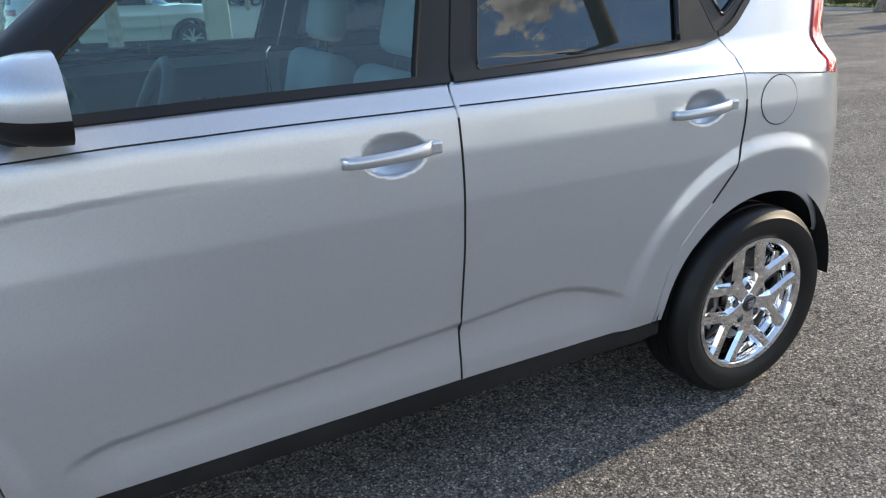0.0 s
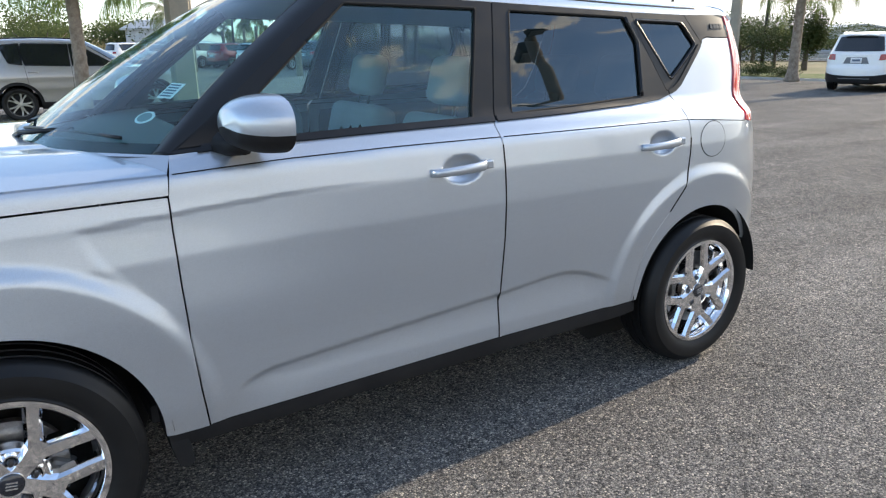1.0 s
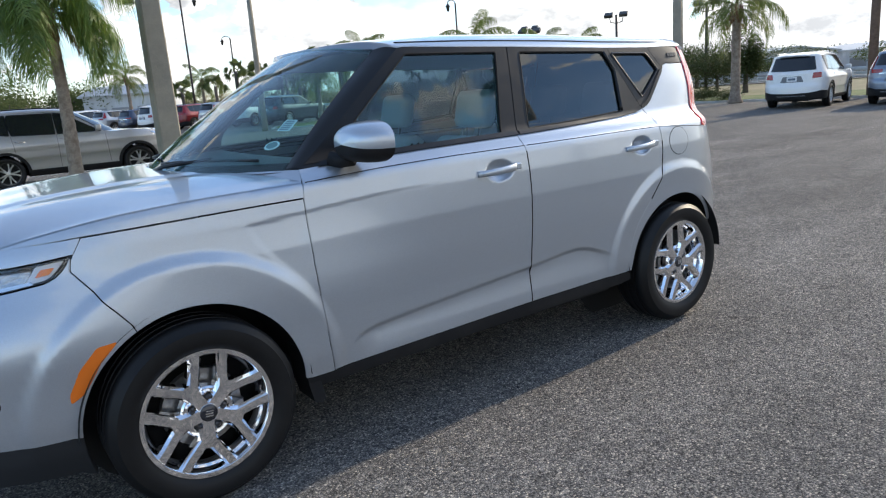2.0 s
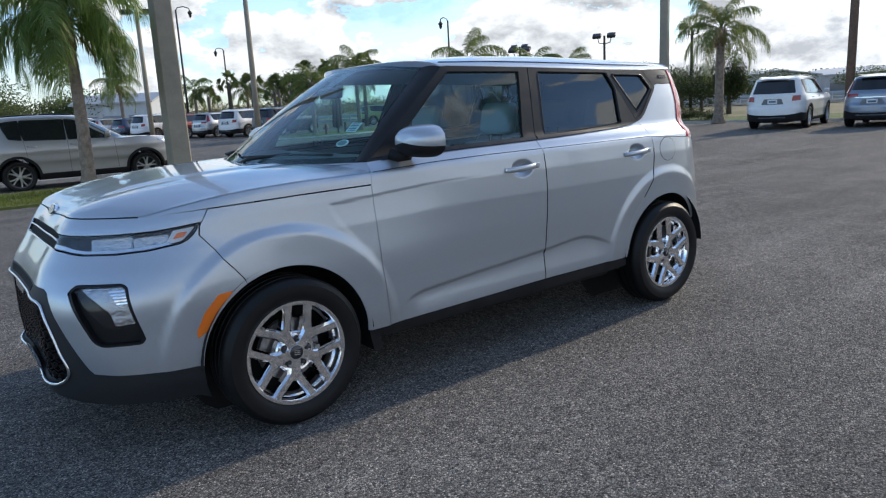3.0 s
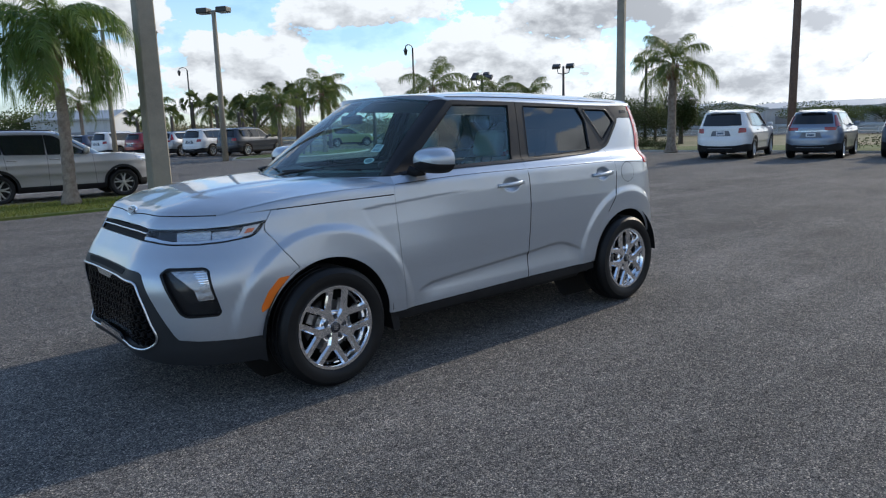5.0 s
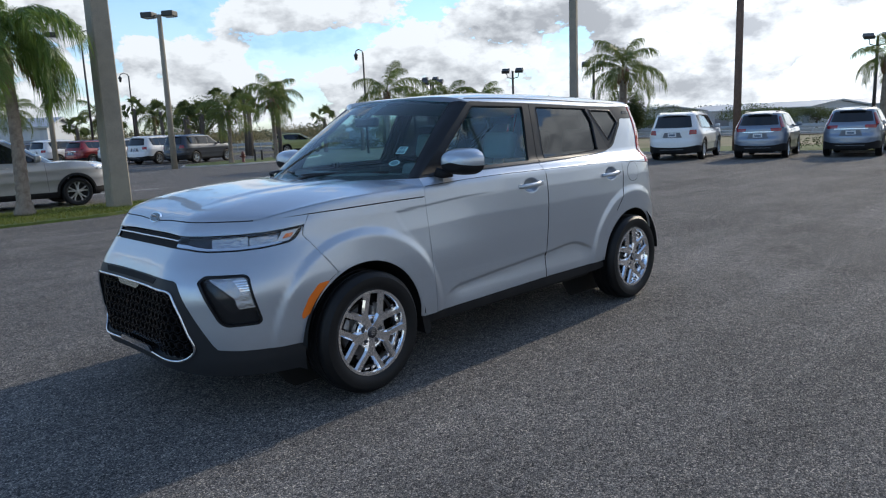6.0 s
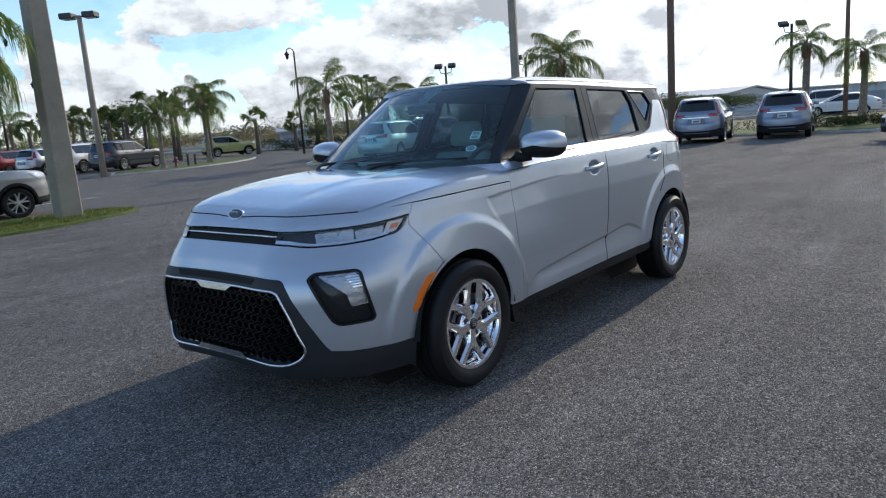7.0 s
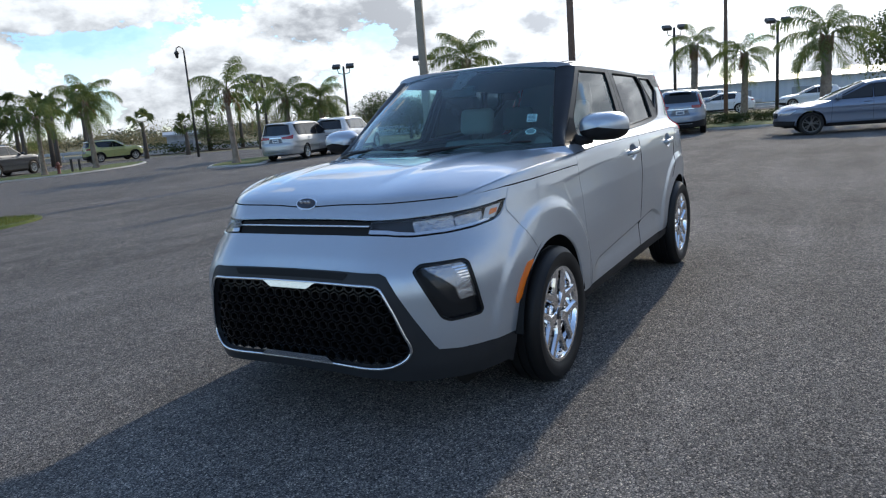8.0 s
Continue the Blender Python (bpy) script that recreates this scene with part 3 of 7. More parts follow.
front_poly = edge(A_EDGE, G) + along(SILL, 0.498 + G, 1.536 - G, 12, G) + edge(B_EDGE, -G)[::-1] + along(belt_z, 1.53, 0.50, 16)
front_door = pair("front_door", front_poly, body, SILVER, (car, car), ds=0.007, dz=0.007)
rear_poly = edge(B_EDGE, G) + along(SILL, 1.545, 2.185, 10, G) + edge(C_EDGE, -G)[::-1] + along(belt_z, 2.42, 1.56, 14)
rear_door = pair("rear_door", rear_poly, body, SILVER, (car, car), ds=0.007, dz=0.007)

F_LINE = [(-0.274, 0.979), (-0.16, 0.984), (-0.044, 0.988), (0.10, 0.992), (0.243, 0.994), (0.460, 0.996)]
H_LINE = [(-0.491, 0.968), (-0.44, 0.981), (-0.395, 0.992), (-0.28, 1.014), (-0.159, 1.031), (-0.027, 1.041), (0.114, 1.047), (0.263, 1.049), (0.466, 1.051)]
GAP = [(-0.316, 0.915), (-0.323, 0.880), (-0.290, 0.835), (-0.256, 0.788), (-0.215, 0.735), (-0.181, 0.687)]
ARCH = 0.377
fender = [(x, z - G) for x, z in F_LINE] + edge(A_EDGE[2:], -G) + [(0.47, 0.326), (0.40, 0.326)] + arc(0, 0.33, ARCH, 0, 117) + [(x + G, z) for x, z in GAP[::-1]] + [(-0.300, 0.935)]
pair("front_fender", xs(fender), body, SILVER, (car, car), ds=0.011, dz=0.011)
wedge = [(-0.480, 0.966), (-0.40, 0.972)] + [(x, z + G) for x, z in F_LINE] + [(x, z - G) for x, z in H_LINE[::-1]]
pair("cowl_strip", xs(wedge), body, SILVER, (car, car), ds=0.02, dz=0.008)

# front end
NOSE_TOP = [(0, 0.950), (0.05, 0.951), (0.09, 0.955), (0.16, 0.959), (0.30, 0.9615), (0.45, 0.963), (0.58, 0.963)]
NOSE_SIDE = [(-0.480, 0.964), (-0.39, 0.970), (-0.278, 0.977)]
LAMP_TOP_Y = [(0, 0.906), (0.20, 0.905), (0.36, 0.901), (0.50, 0.900)]
LAMP_TOP_X = [(-0.594, 0.903), (-0.478, 0.909), (-0.395, 0.918), (-0.316, 0.928)]
LAMP_LOW_X = [(-0.316, 0.925), (-0.326, 0.905), (-0.341, 0.887), (-0.364, 0.868), (-0.395, 0.855), (-0.506, 0.838), (-0.610, 0.830)]
LAMP_LOW_Y = [(0.535, 0.829), (0.49, 0.834), (0.44, 0.842), (0.36, 0.846), (0.20, 0.846), (0, 0.846)]
nose = fy(NOSE_TOP) + xs(NOSE_SIDE) + xs([(-0.305, 0.932)]) + [(s, z + G) for s, z in xs(LAMP_TOP_X[::-1]) + fy(LAMP_TOP_Y[::-1])]
pair("nose_panel", nose, body, SILVER, (car, car), ds=0.016, dz=0.010)

FOG = [(-0.790, 0.703), (-0.758, 0.729), (-0.620, 0.730), (-0.603, 0.715), (-0.572, 0.505), (-0.588, 0.485), (-0.718, 0.483), (-0.745, 0.503)]
fog_poly = shrink(rounded(xs(FOG), 0.014), 0.0)
SURROUND = fy([(0, 0.710), (0.34, 0.708), (0.45, 0.704), (0.478, 0.690)]) + fy([(0.518, 0.62), (0.568, 0.52)]) + xs([(-0.768, 0.395), (-0.752, 0.372), (-0.68, 0.362), (-0.579, 0.358), (-0.480, 0.357), (-0.400, 0.358)])
bumper = [(s, z + G) for s, z in SURROUND] + xs(arc(0, 0.33, ARCH, 176, 117.5, 20)) + [(at_x(x - G, z), z) for x, z in GAP[::-1]] + [(s, z - G) for s, z in xs(LAMP_LOW_X) + fy(LAMP_LOW_Y)]
front_bumper = pair("front_bumper", keyhole(bumper, fog_poly), body, SILVER, (car, car), ds=0.016, dz=0.014, depth=0.02)

RING = [(0, 0.312), (0.30, 0.310), (0.44, 0.312), (0.497, 0.325), (0.538, 0.353), (0.553, 0.393), (0.532, 0.46), (0.503, 0.548), (0.468, 0.628), (0.445, 0.649), (0.40, 0.656), (0.20, 0.658), (0, 0.658)]
ring_s = fy(RING)
lip = SURROUND + xs(arc(0, 0.33, ARCH, 176, 200, 8)) + xs([(-0.40, 0.225), (-0.52, 0.225), (-0.64, 0.228)]) + fy([(0.55, 0.24), (0.40, 0.262), (0, 0.266)]) + ring_s
front_lip = pair("lower_bumper", lip, body, BUMPER_GREY, (car, car), "dark grey unpainted plastic", ds=0.02, dz=0.02, depth=0.03)
pair("grille_backing", ring_s, lambda s, z: body(s, z) + np.array([0.07, 0.0, 0.0]), DARK_VOID, (car, car), ds=0.05, dz=0.05, depth=0.0)


def skin_point(y, z, out=0.0):
    """A point of the front at any y."""
    s = MID if abs(y) < 1e-6 else at_y(abs(y), z)
    h = 1e-3
    p = body(s, z, False)
    n = np.cross(body(s + h, z, False) - body(s - h, z, False), body(s, z + h, False) - body(s, z - h, False))
    n = n / np.linalg.norm(n)
    p = p + n * out
    return Vector((p[0], math.copysign(abs(p[1]), y) if abs(y) > 1e-6 else 0.0, p[2]))


ring_line = soft_line(RING, 60)
bm = bmesh.new()
loop = [skin_point(-y, z, 0.004) for y, z in ring_line] + [skin_point(y, z, 0.004) for y, z in ring_line[::-1][1:-1]]
tube(bm, loop + [loop[0]], 0.0068, 8, False)
grille_ring = part("grille_surround", bm, BRIGHT_TRIM, car, "bright metal ring", True)
for z0, z1, w0, w1 in ((0.630, 0.656, 0.10, 0.145), (0.310, 0.340, 0.205, 0.17)):
    bm = bmesh.new()
    n = 12
    for k in range(n):
        q = []
        for kk in (k, k + 1):
            f = -1 + 2 * kk / n
            q.append((skin_point(f * w0, z0, 0.010), skin_point(f * w1, z1, 0.010)))
        bm.faces.new([bm.verts.new(p) for p in (q[0][0], q[1][0], q[1][1], q[0][1])])
    bmesh.ops.remove_doubles(bm, verts=bm.verts, dist=1e-4)
    made = bmesh.ops.extrude_face_region(bm, geom=list(bm.faces))
    bmesh.ops.translate(bm, verts=[v for v in made["geom"] if isinstance(v, bmesh.types.BMVert)], vec=(0.012, 0, 0))
    bmesh.ops.recalc_face_normals(bm, faces=bm.faces)
    part("grille_plate", bm, BRIGHT_TRIM, car, "satin bright plate")


def inside(poly, p):
    hit = False
    for k in range(len(poly)):
        a, b = poly[k - 1], poly[k]
        if (a[1] > p[1]) != (b[1] > p[1]) and p[0] < (b[0] - a[0]) * (p[1] - a[1]) / (b[1] - a[1]) + a[0]:
            hit = not hit
    return hit


# honeycomb of the lower grille, each cell a raised hexagonal frame
full_ring = [(y, z) for y, z in ring_line] + [(-y, z) for y, z in ring_line[::-1]]
bm = bmesh.new()
R = 0.027
for row in range(-1, 16):
    for col in range(-16, 17):
        cy, cz = (col + 0.5 * (row % 2)) * R * 1.9, 0.30 + row * R * 1.62 * 0.98
        if not inside(full_ring, (cy, cz)) or not inside(full_ring, (cy * 1.03, cz)):
            continue
        rings = []
        for rad, back in ((R * 1.09, 0.045), (R * 0.98, 0.018), (R * 0.80, 0.018), (R * 0.70, 0.05)):
            ring = []
            for a in range(6):
                y, z = cy + rad * math.sin(radians(60 * a)), cz + rad * 0.86 * math.cos(radians(60 * a))
                ring.append(bm.verts.new(skin_point(y, z, 0.0) + Vector((back, 0, 0))))
            rings.append(ring)
        for a, b in zip(rings, rings[1:]):
            for k in range(6):
                bm.faces.new((a[k], a[(k + 1) % 6], b[(k + 1) % 6], b[k]))
tagged(part("grille_mesh", bm, GLOSS_BLACK, car, "glossy black honeycomb mesh"), kind="stuff")
# air slot above the ring
pair("air_slot", rounded(fy([(0, 0.677), (0.29, 0.675)]) + fy([(0.315, 0.702), (0, 0.706)]), 0.004), body, DARK_VOID, (car, car), ds=0.03, dz=0.01, depth=0.01, offset=0.003)

# slim upper grille with a bright bar between the lamps
bar_poly = fy([(0, 0.848), (0.20, 0.848), (0.368, 0.848)]) + fy([(0.368, 0.899), (0.20, 0.903), (0, 0.904)])
pair("upper_grille", bar_poly, body, DARK_VOID, (car, car), ds=0.02, dz=0.01, depth=0.01, offset=-0.016)
bm = bmesh.new()
tube(bm, [skin_point(0.362 * (k / 14 - 1), 0.880, -0.006) for k in range(29)], 0.0052, 6)
part("grille_bar", bm, BRIGHT_TRIM, car, "thin bright bar", True)

# headlamps
lamp_outline = [(s, z) for s, z in fy([(0.368, 0.899), (0.43, 0.8985)]) + fy([(0.50, 0.898)]) + xs([(x, z - G) for x, z in LAMP_TOP_X]) + xs([(x, z + G) for x, z in LAMP_LOW_X]) + fy([(0.535, 0.832), (0.49, 0.837), (0.44, 0.845), (0.368, 0.849)])]
lamp_outline = shrink(lamp_outline, 0.0)
lamps = pair("headlamp", lamp_outline, body, material("lamp_grey", (0.035, 0.036, 0.04), 0.25, 0.5), (car, car), "clear lamp with dark housing and amber corner", ds=0.03, dz=0.02, depth=0.0, offset=-0.035)
pair("lens", lamp_outline, body, CLEAR, lamps, ds=0.015, dz=0.01, depth=0.004, offset=-0.001)
band("bezel", lamp_outline, shrink(lamp_outline, 0.006), body, GLOSS_BLACK, lamps, "", -0.004, 0.035)
for a, b in ((0.0, 0.46), (0.50, 0.92)):
    x0, x1 = -0.690 + a * 0.265, -0.690 + b * 0.265
    cup = rounded(xs([(x0 - 0.004, 0.843), (x1, 0.849), (x1 + 0.016, 0.897), (x0 + 0.006, 0.889)]), 0.012)
    pair("reflector", cup, body, LENS_SILVER, lamps, "silver reflector bowl", ds=0.008, dz=0.006, depth=0.012, offset=-0.024)
corner = xs([(-0.448, 0.857), (-0.388, 0.866), (-0.362, 0.888), (-0.334, 0.917), (-0.380, 0.913), (-0.412, 0.907)])
pair("light_guide", rounded(corner, 0.006), body, LENS_WHITE, lamps, "white corner light guide", ds=0.015, dz=0.01, depth=0.01, offset=-0.010)
pair("side_reflector", rounded(xs([(-0.418, 0.874), (-0.378, 0.880), (-0.362, 0.899), (-0.398, 0.897)]), 0.005), body, AMBER, lamps, "amber corner reflector", ds=0.02, dz=0.01, depth=0.004, offset=-0.005)
under = fy([(0.368, 0.852), (0.44, 0.8475), (0.49, 0.840), (0.535, 0.835)]) + xs([(-0.610, 0.836), (-0.506, 0.844), (-0.425, 0.856)]) + xs([(-0.430, 0.864), (-0.506, 0.8545), (-0.61, 0.846)]) + fy([(0.535, 0.845), (0.49, 0.851), (0.44, 0.862), (0.368, 0.866)])
pair("light_strip", under, body, BRIGHT_TRIM, lamps, "thin bright strip", ds=0.02, dz=0.01, depth=0.006, offset=-0.003)

# fog lamps
fogs = pair("fog_lamp", fog_poly, body, BLACK_PLASTIC, (car, car), "fog lamp set in a black bezel", ds=0.02, dz=0.02, depth=0.0, offset=-0.030)
band("bezel", fog_poly, shrink(fog_poly, 0.010), body, BLACK_TRIM, fogs, "", -0.003, 0.03)
bowl = rounded(xs([(-0.755, 0.716), (-0.617, 0.718), (-0.592, 0.570), (-0.672, 0.563), (-0.682, 0.618), (-0.722, 0.668)]), 0.012)
pair("reflector", bowl, body, LENS_SILVER, fogs, "silver ribbed reflector", ds=0.01, dz=0.01, depth=0.018, offset=-0.016)
pair("lens", rounded(xs([(-0.770, 0.719), (-0.614, 0.721), (-0.586, 0.556), (-0.700, 0.553)]), 0.015), body, CLEAR, fogs, ds=0.02, dz=0.02, depth=0.003, offset=-0.008)
for k in range(5):
    z0 = 0.700 - 0.012 * k
    pair("rib", xs([(-0.672 + 0.004 * k, z0), (-0.622 + 0.002 * k, z0 + 0.001), (-0.622 + 0.002 * k, z0 + 0.006), (-0.672 + 0.004 * k, z0 + 0.005)]), body, CHROME, fogs, ds=0.02, dz=0.02, depth=0.006, offset=-0.011)
pair("side_marker", rounded(xs([(-0.232, 0.648), (-0.292, 0.642), (-0.350, 0.580), (-0.388, 0.506), (-0.388, 0.478), (-0.345, 0.505), (-0.290, 0.590)]), 0.010), body, AMBER, (car, car), "amber side marker", ds=0.008, dz=0.008, depth=0.010, offset=0.006)

# rear quarter, tail lamp, rear end
quarter = [(2.462, 1.172)] + edge(C_EDGE[1:], G) + arc(2.6, 0.33, ARCH, 176, 27, 36) + [(3.02, 0.515), (3.13, 0.52), (3.15, 0.75), (3.135, 0.90), (3.11, 1.035), (2.905, 1.040), (2.872, 1.045), (2.897, 1.12), (2.926, 1.25), (2.932, 1.386), (2.80, 1.386), (2.765, 1.389), (2.735, 1.380), (2.700, 1.350),
                                                                                                     (2.60, 1.262), (2.53, 1.200)]
pair("rear_quarter", xs(quarter), body, SILVER, (car, car), ds=0.011, dz=0.011)
tail = [(2.876, 1.045), (2.93, 1.035), (2.985, 1.12), (3.01, 1.25), (3.005, 1.38), (2.99, 1.478), (2.930, 1.478), (2.938, 1.38), (2.930, 1.25), (2.901, 1.12)]
tails = pair("tail_lamp", xs(tail), body, RED_LENS, (car, car), "slim upright red tail lamp", ds=0.02, dz=0.02, depth=0.02, offset=0.006)
RC = XR + math.pi / 2
hatch = [(at_x(2.99, 1.12), 1.12), (at_x(2.935, 1.035), 1.035), (at_x(3.115, 1.03), 1.03), (at_x(3.145, 0.86), 0.86)] + [(RC, 0.86), (RC, 1.50), (at_x(2.96, 1.49), 1.49), (at_x(3.01, 1.38), 1.38), (at_x(3.015, 1.25), 1.25)]
pair("tailgate", hatch, body, SILVER, (car, car), ds=0.03, dz=0.03)
pair("rear_screen", rounded([(at_x(3.02, 1.15), 1.15), (RC, 1.15), (RC, 1.45), (at_x(2.92, 1.44), 1.44)], 0.01), body, PRIVACY, (car, car), ds=0.05, dz=0.05, depth=0.006, offset=0.004)
pair("rear_bumper", [(at_x(3.155, 0.85), 0.85), (RC, 0.85), (RC, 0.525), (at_x(3.133, 0.525), 0.525)], body, SILVER, (car, car), ds=0.03, dz=0.03)
rear_low = xs(arc(2.6, 0.33, ARCH, 26.5, 8, 8)) + [(at_x(3.04, 0.355), 0.355), (RC, 0.33), (RC, 0.520), (at_x(3.02, 0.511), 0.511)]
pair("lower_rear_bumper", rear_low, body, BLACK_PLASTIC, (car, car), "dark grey unpainted plastic", ds=0.03, dz=0.03, depth=0.03)

fuel = [(2.622 + 0.082 * math.cos(2 * math.pi * k / 40), 0.985 + 0.074 * math.sin(2 * math.pi * k / 40)) for k in range(40)]
panel("fuel_door_gap", xs(fuel), body, DARK_VOID, car, ds=0.03, dz=0.03, depth=0.0, offset=0.0006)
panel("fuel_door", xs([(2.622 + (x - 2.622) * 0.955, 0.985 + (z - 0.985) * 0.955) for x, z in fuel]), body, SILVER, car, ds=0.02, dz=0.02, depth=0.002, offset=0.0018)

# sills
sill = along(SILL, 0.385, 2.215, 20, -G) + [(2.225, 0.305), (2.15, 0.295), (0.45, 0.278), (0.40, 0.285)]
pair("sill", sill, body, BLACK_PLASTIC, (car, car), "dark grey plastic sill", ds=0.05, dz=0.02, depth=0.08)

# greenhouse
A_LINE = [(0.490, 1.098), (0.60, 1.172), (0.72, 1.268), (0.86, 1.382), (0.985, 1.478), (1.045, 1.524)]
TOP = smooth_table([(1.0, 1.530), (1.64, 1.512), (2.30, 1.487), (2.64, 1.480), (2.80, 1.482)], 0.03)
GLASS_F = shrink(rounded([(1.072, 1.499), (1.566, 1.491), (1.466, 1.134), (1.04, 1.124), (0.62, 1.116), (0.767, 1.251), (0.92, 1.378)], 0.008), 0.0)
GLASS_R = shrink(rounded([(1.707, 1.487), (2.285, 1.470), (2.330, 1.372), (2.300, 1.166), (1.95, 1.150), (1.632, 1.139)], 0.012), 0.0)
GLASS_Q = shrink(xs(rounded([(2.340, 1.458), (2.618, 1.450), (2.680, 1.360), (2.488, 1.224)], 0.016)), 0.0)
frame_f = A_LINE + along(TOP, 1.08, 1.637, 10) + [(1.550, 1.122)] + along(belt_z, 1.50, 0.51, 12, 0.001)
frame_r = [(1.556, 1.124), (1.643, float(TOP(1.643)))] + along(TOP, 1.70, 2.325, 10) + [(2.345, 1.40), (2.400, 1.280), (2.455, 1.168)] + along(belt_z, 2.41, 1.60, 10, 0.001)
frame_q = xs([(2.3285, float(TOP(2.33)))] + along(TOP, 2.37, 2.64, 5) + [(2.66, 1.448), (2.722, 1.362), (2.70, 1.346), (2.60, 1.258), (2.53, 1.195), (2.480, 1.168), (2.4585, 1.168), (2.4035, 1.280), (2.3485, 1.40)])
d_panel = xs([(2.644, float(TOP(2.644)))] + along(TOP, 2.67, 2.925, 6) + [(2.934, 1.391), (2.80, 1.391), (2.765, 1.394), (2.733, 1.384), (2.724, 1.364), (2.664, 1.449)])
frame_mats = dict(ds=0.03, dz=0.03, depth=0.03)
pair("window_frame", keyhole(frame_f, GLASS_F), body, BLACK_TRIM, front_door, "satin black frame", offset=0.001, **frame_mats)
pair("window_frame", keyhole(frame_r, GLASS_R), body, BLACK_TRIM, rear_door, "satin black frame", offset=0.001, **frame_mats)
pair("quarter_frame", keyhole(frame_q, GLASS_Q), body, BLACK_TRIM, (car, car), "satin black frame", offset=0.001, **frame_mats)
d_panels = pair("pillar_trim", d_panel, body, BLACK_TRIM, (car, car), "satin black pillar cover", offset=0.001, **frame_mats)
pair("window", GLASS_F, body, SIDE_GLASS, front_door, "lightly tinted glass", ds=0.02, dz=0.012, depth=0.0, offset=-0.008)
pair("window", GLASS_R, body, PRIVACY, rear_door, "dark tinted glass", ds=0.02, dz=0.012, depth=0.0, offset=-0.008)
pair("quarter_window", GLASS_Q, body, PRIVACY, (car, car), "dark tinted glass", ds=0.02, dz=0.012, depth=0.0, offset=-0.008)
for poly, holders in ((GLASS_F, front_door), (GLASS_R, rear_door)):
    bead("seal", poly, body, DARK_VOID, holders, "black rubber seal", 0.0055, -0.003)
bead("seal", GLASS_Q, body, GLOSS_BLACK, (car, car), "black rubber seal", 0.008, -0.003)
# division bar near the rear door glass's back edge
bead("division_bar", [(2.288, 1.468), (2.333, 1.372), (2.303, 1.168)], body, GLOSS_BLACK, rear_door, "black upright division bar", 0.008, -0.001, False)
# crisp line along the shoulder: dark strips laid on the skin for the crease's shade
SHOULDER_LOW = lambda x0, x1, n: along(lambda x: SHOULDER(x) - 0.002, x0, x1, n)
bead("shoulder_groove", SHOULDER_LOW(0.478, 1.525, 16), body, DARK_VOID, front_door, "thin dark strip drawn for the crease's shade", 0.0022, 0.0, False, 5)
bead("shoulder_groove", SHOULDER_LOW(1.538, 2.472, 16), body, DARK_VOID, rear_door, "thin dark strip drawn for the crease's shade", 0.0022, 0.0, False, 5)
bead("shoulder_groove", xs([(2.482 + 0.0487 * k, float(SHOULDER(2.482 + 0.0487 * k)) - 0.002 - 0.0035 * k) for k in range(9)]), body, DARK_VOID, (car, car), "thin dark strip drawn for the crease's shade", 0.0020, 0.0, False, 5)
# rubber edge in the door gaps under the shoulder
bead("gap_rubber", [(x, z) for z, x in B_EDGE[3:]], body, DARK_VOID, front_door, "black gap rubber", 0.0042, -0.002, False, 5)
bead("gap_rubber", [(x, z) for z, x in C_EDGE[4:9]], body, DARK_VOID, rear_door, "black gap rubber", 0.0045, -0.002, False, 5)
mould_f = along(belt_z, 0.56, 1.545, 18, -0.003) + along(belt_z, 1.548, 0.58, 18, 0.015)
mould_r = along(belt_z, 1.556, 2.40, 16, -0.003) + [(2.455, 1.163), (2.452, 1.180)] + along(belt_z, 2.395, 1.56, 16, 0.015)
mould_q = xs([(2.460, 1.166), (2.50, 1.176), (2.54, 1.200), (2.61, 1.262), (2.71, 1.352), (2.695, 1.362), (2.597, 1.276), (2.53, 1.216), (2.485, 1.190), (2.458, 1.182)])
pair("belt_moulding", mould_f, body, BLACK_TRIM, front_door, "dark belt moulding", ds=0.02, dz=0.006, depth=0.010, offset=0.006)
pair("belt_moulding", mould_r, body, BLACK_TRIM, rear_door, "dark belt moulding", ds=0.02, dz=0.006, depth=0.010, offset=0.006)
pair("belt_moulding", mould_q, body, BLACK_TRIM, (car, car), "dark belt moulding", ds=0.02, dz=0.006, depth=0.010, offset=0.006)
# model badge on the pillar as plain bars
for k, w in enumerate((0.018, 0.020, 0.018, 0.018)):
    x0 = 2.80 + 0.024 * k
    pair("badge_bar", xs([(x0, 1.425), (x0 + w, 1.425), (x0 + w, 1.445), (x0, 1.445)]), body, GLOSS_BLACK, d_panels, ds=0.05, dz=0.05, depth=0.002, offset=0.004)

# roof
roof_mid = smooth_table([(0.85, 1.560), (1.0, 1.582), (1.4, 1.603), (2.0, 1.600), (2.6, 1.575), (3.0, 1.548), (3.2, 1.525)], 0.06)
roof_half = smooth_table([(0.9, 0.598), (1.2, 0.612), (2.0, 0.622), (2.6, 0.622), (2.85, 0.617), (2.95, 0.607), (3.15, 0.56)], 0.05)


def roof_skin(x, a):
    """a: the angle across, from -90 (left edge) to 90 degrees, in radians."""
    x, a = np.asarray(x, float), np.asarray(a, float)
    low, high, half = TOP(x) + 0.002, roof_mid(x), roof_half(x)
    k = np.abs(np.sin(a))
    return np.stack([x, half * np.sin(a), low + (high - low) * (1 - k ** 3.2) ** 0.62], -1)


def roof_patch(u, v):
    a = (v - 0.5) * math.pi
    k = abs(math.sin(a))
    x0, x1 = 0.905 + 0.125 * k ** 3, 3.08 - 0.13 * k ** 4
    return roof_skin(x0 + (x1 - x0) * u, a)


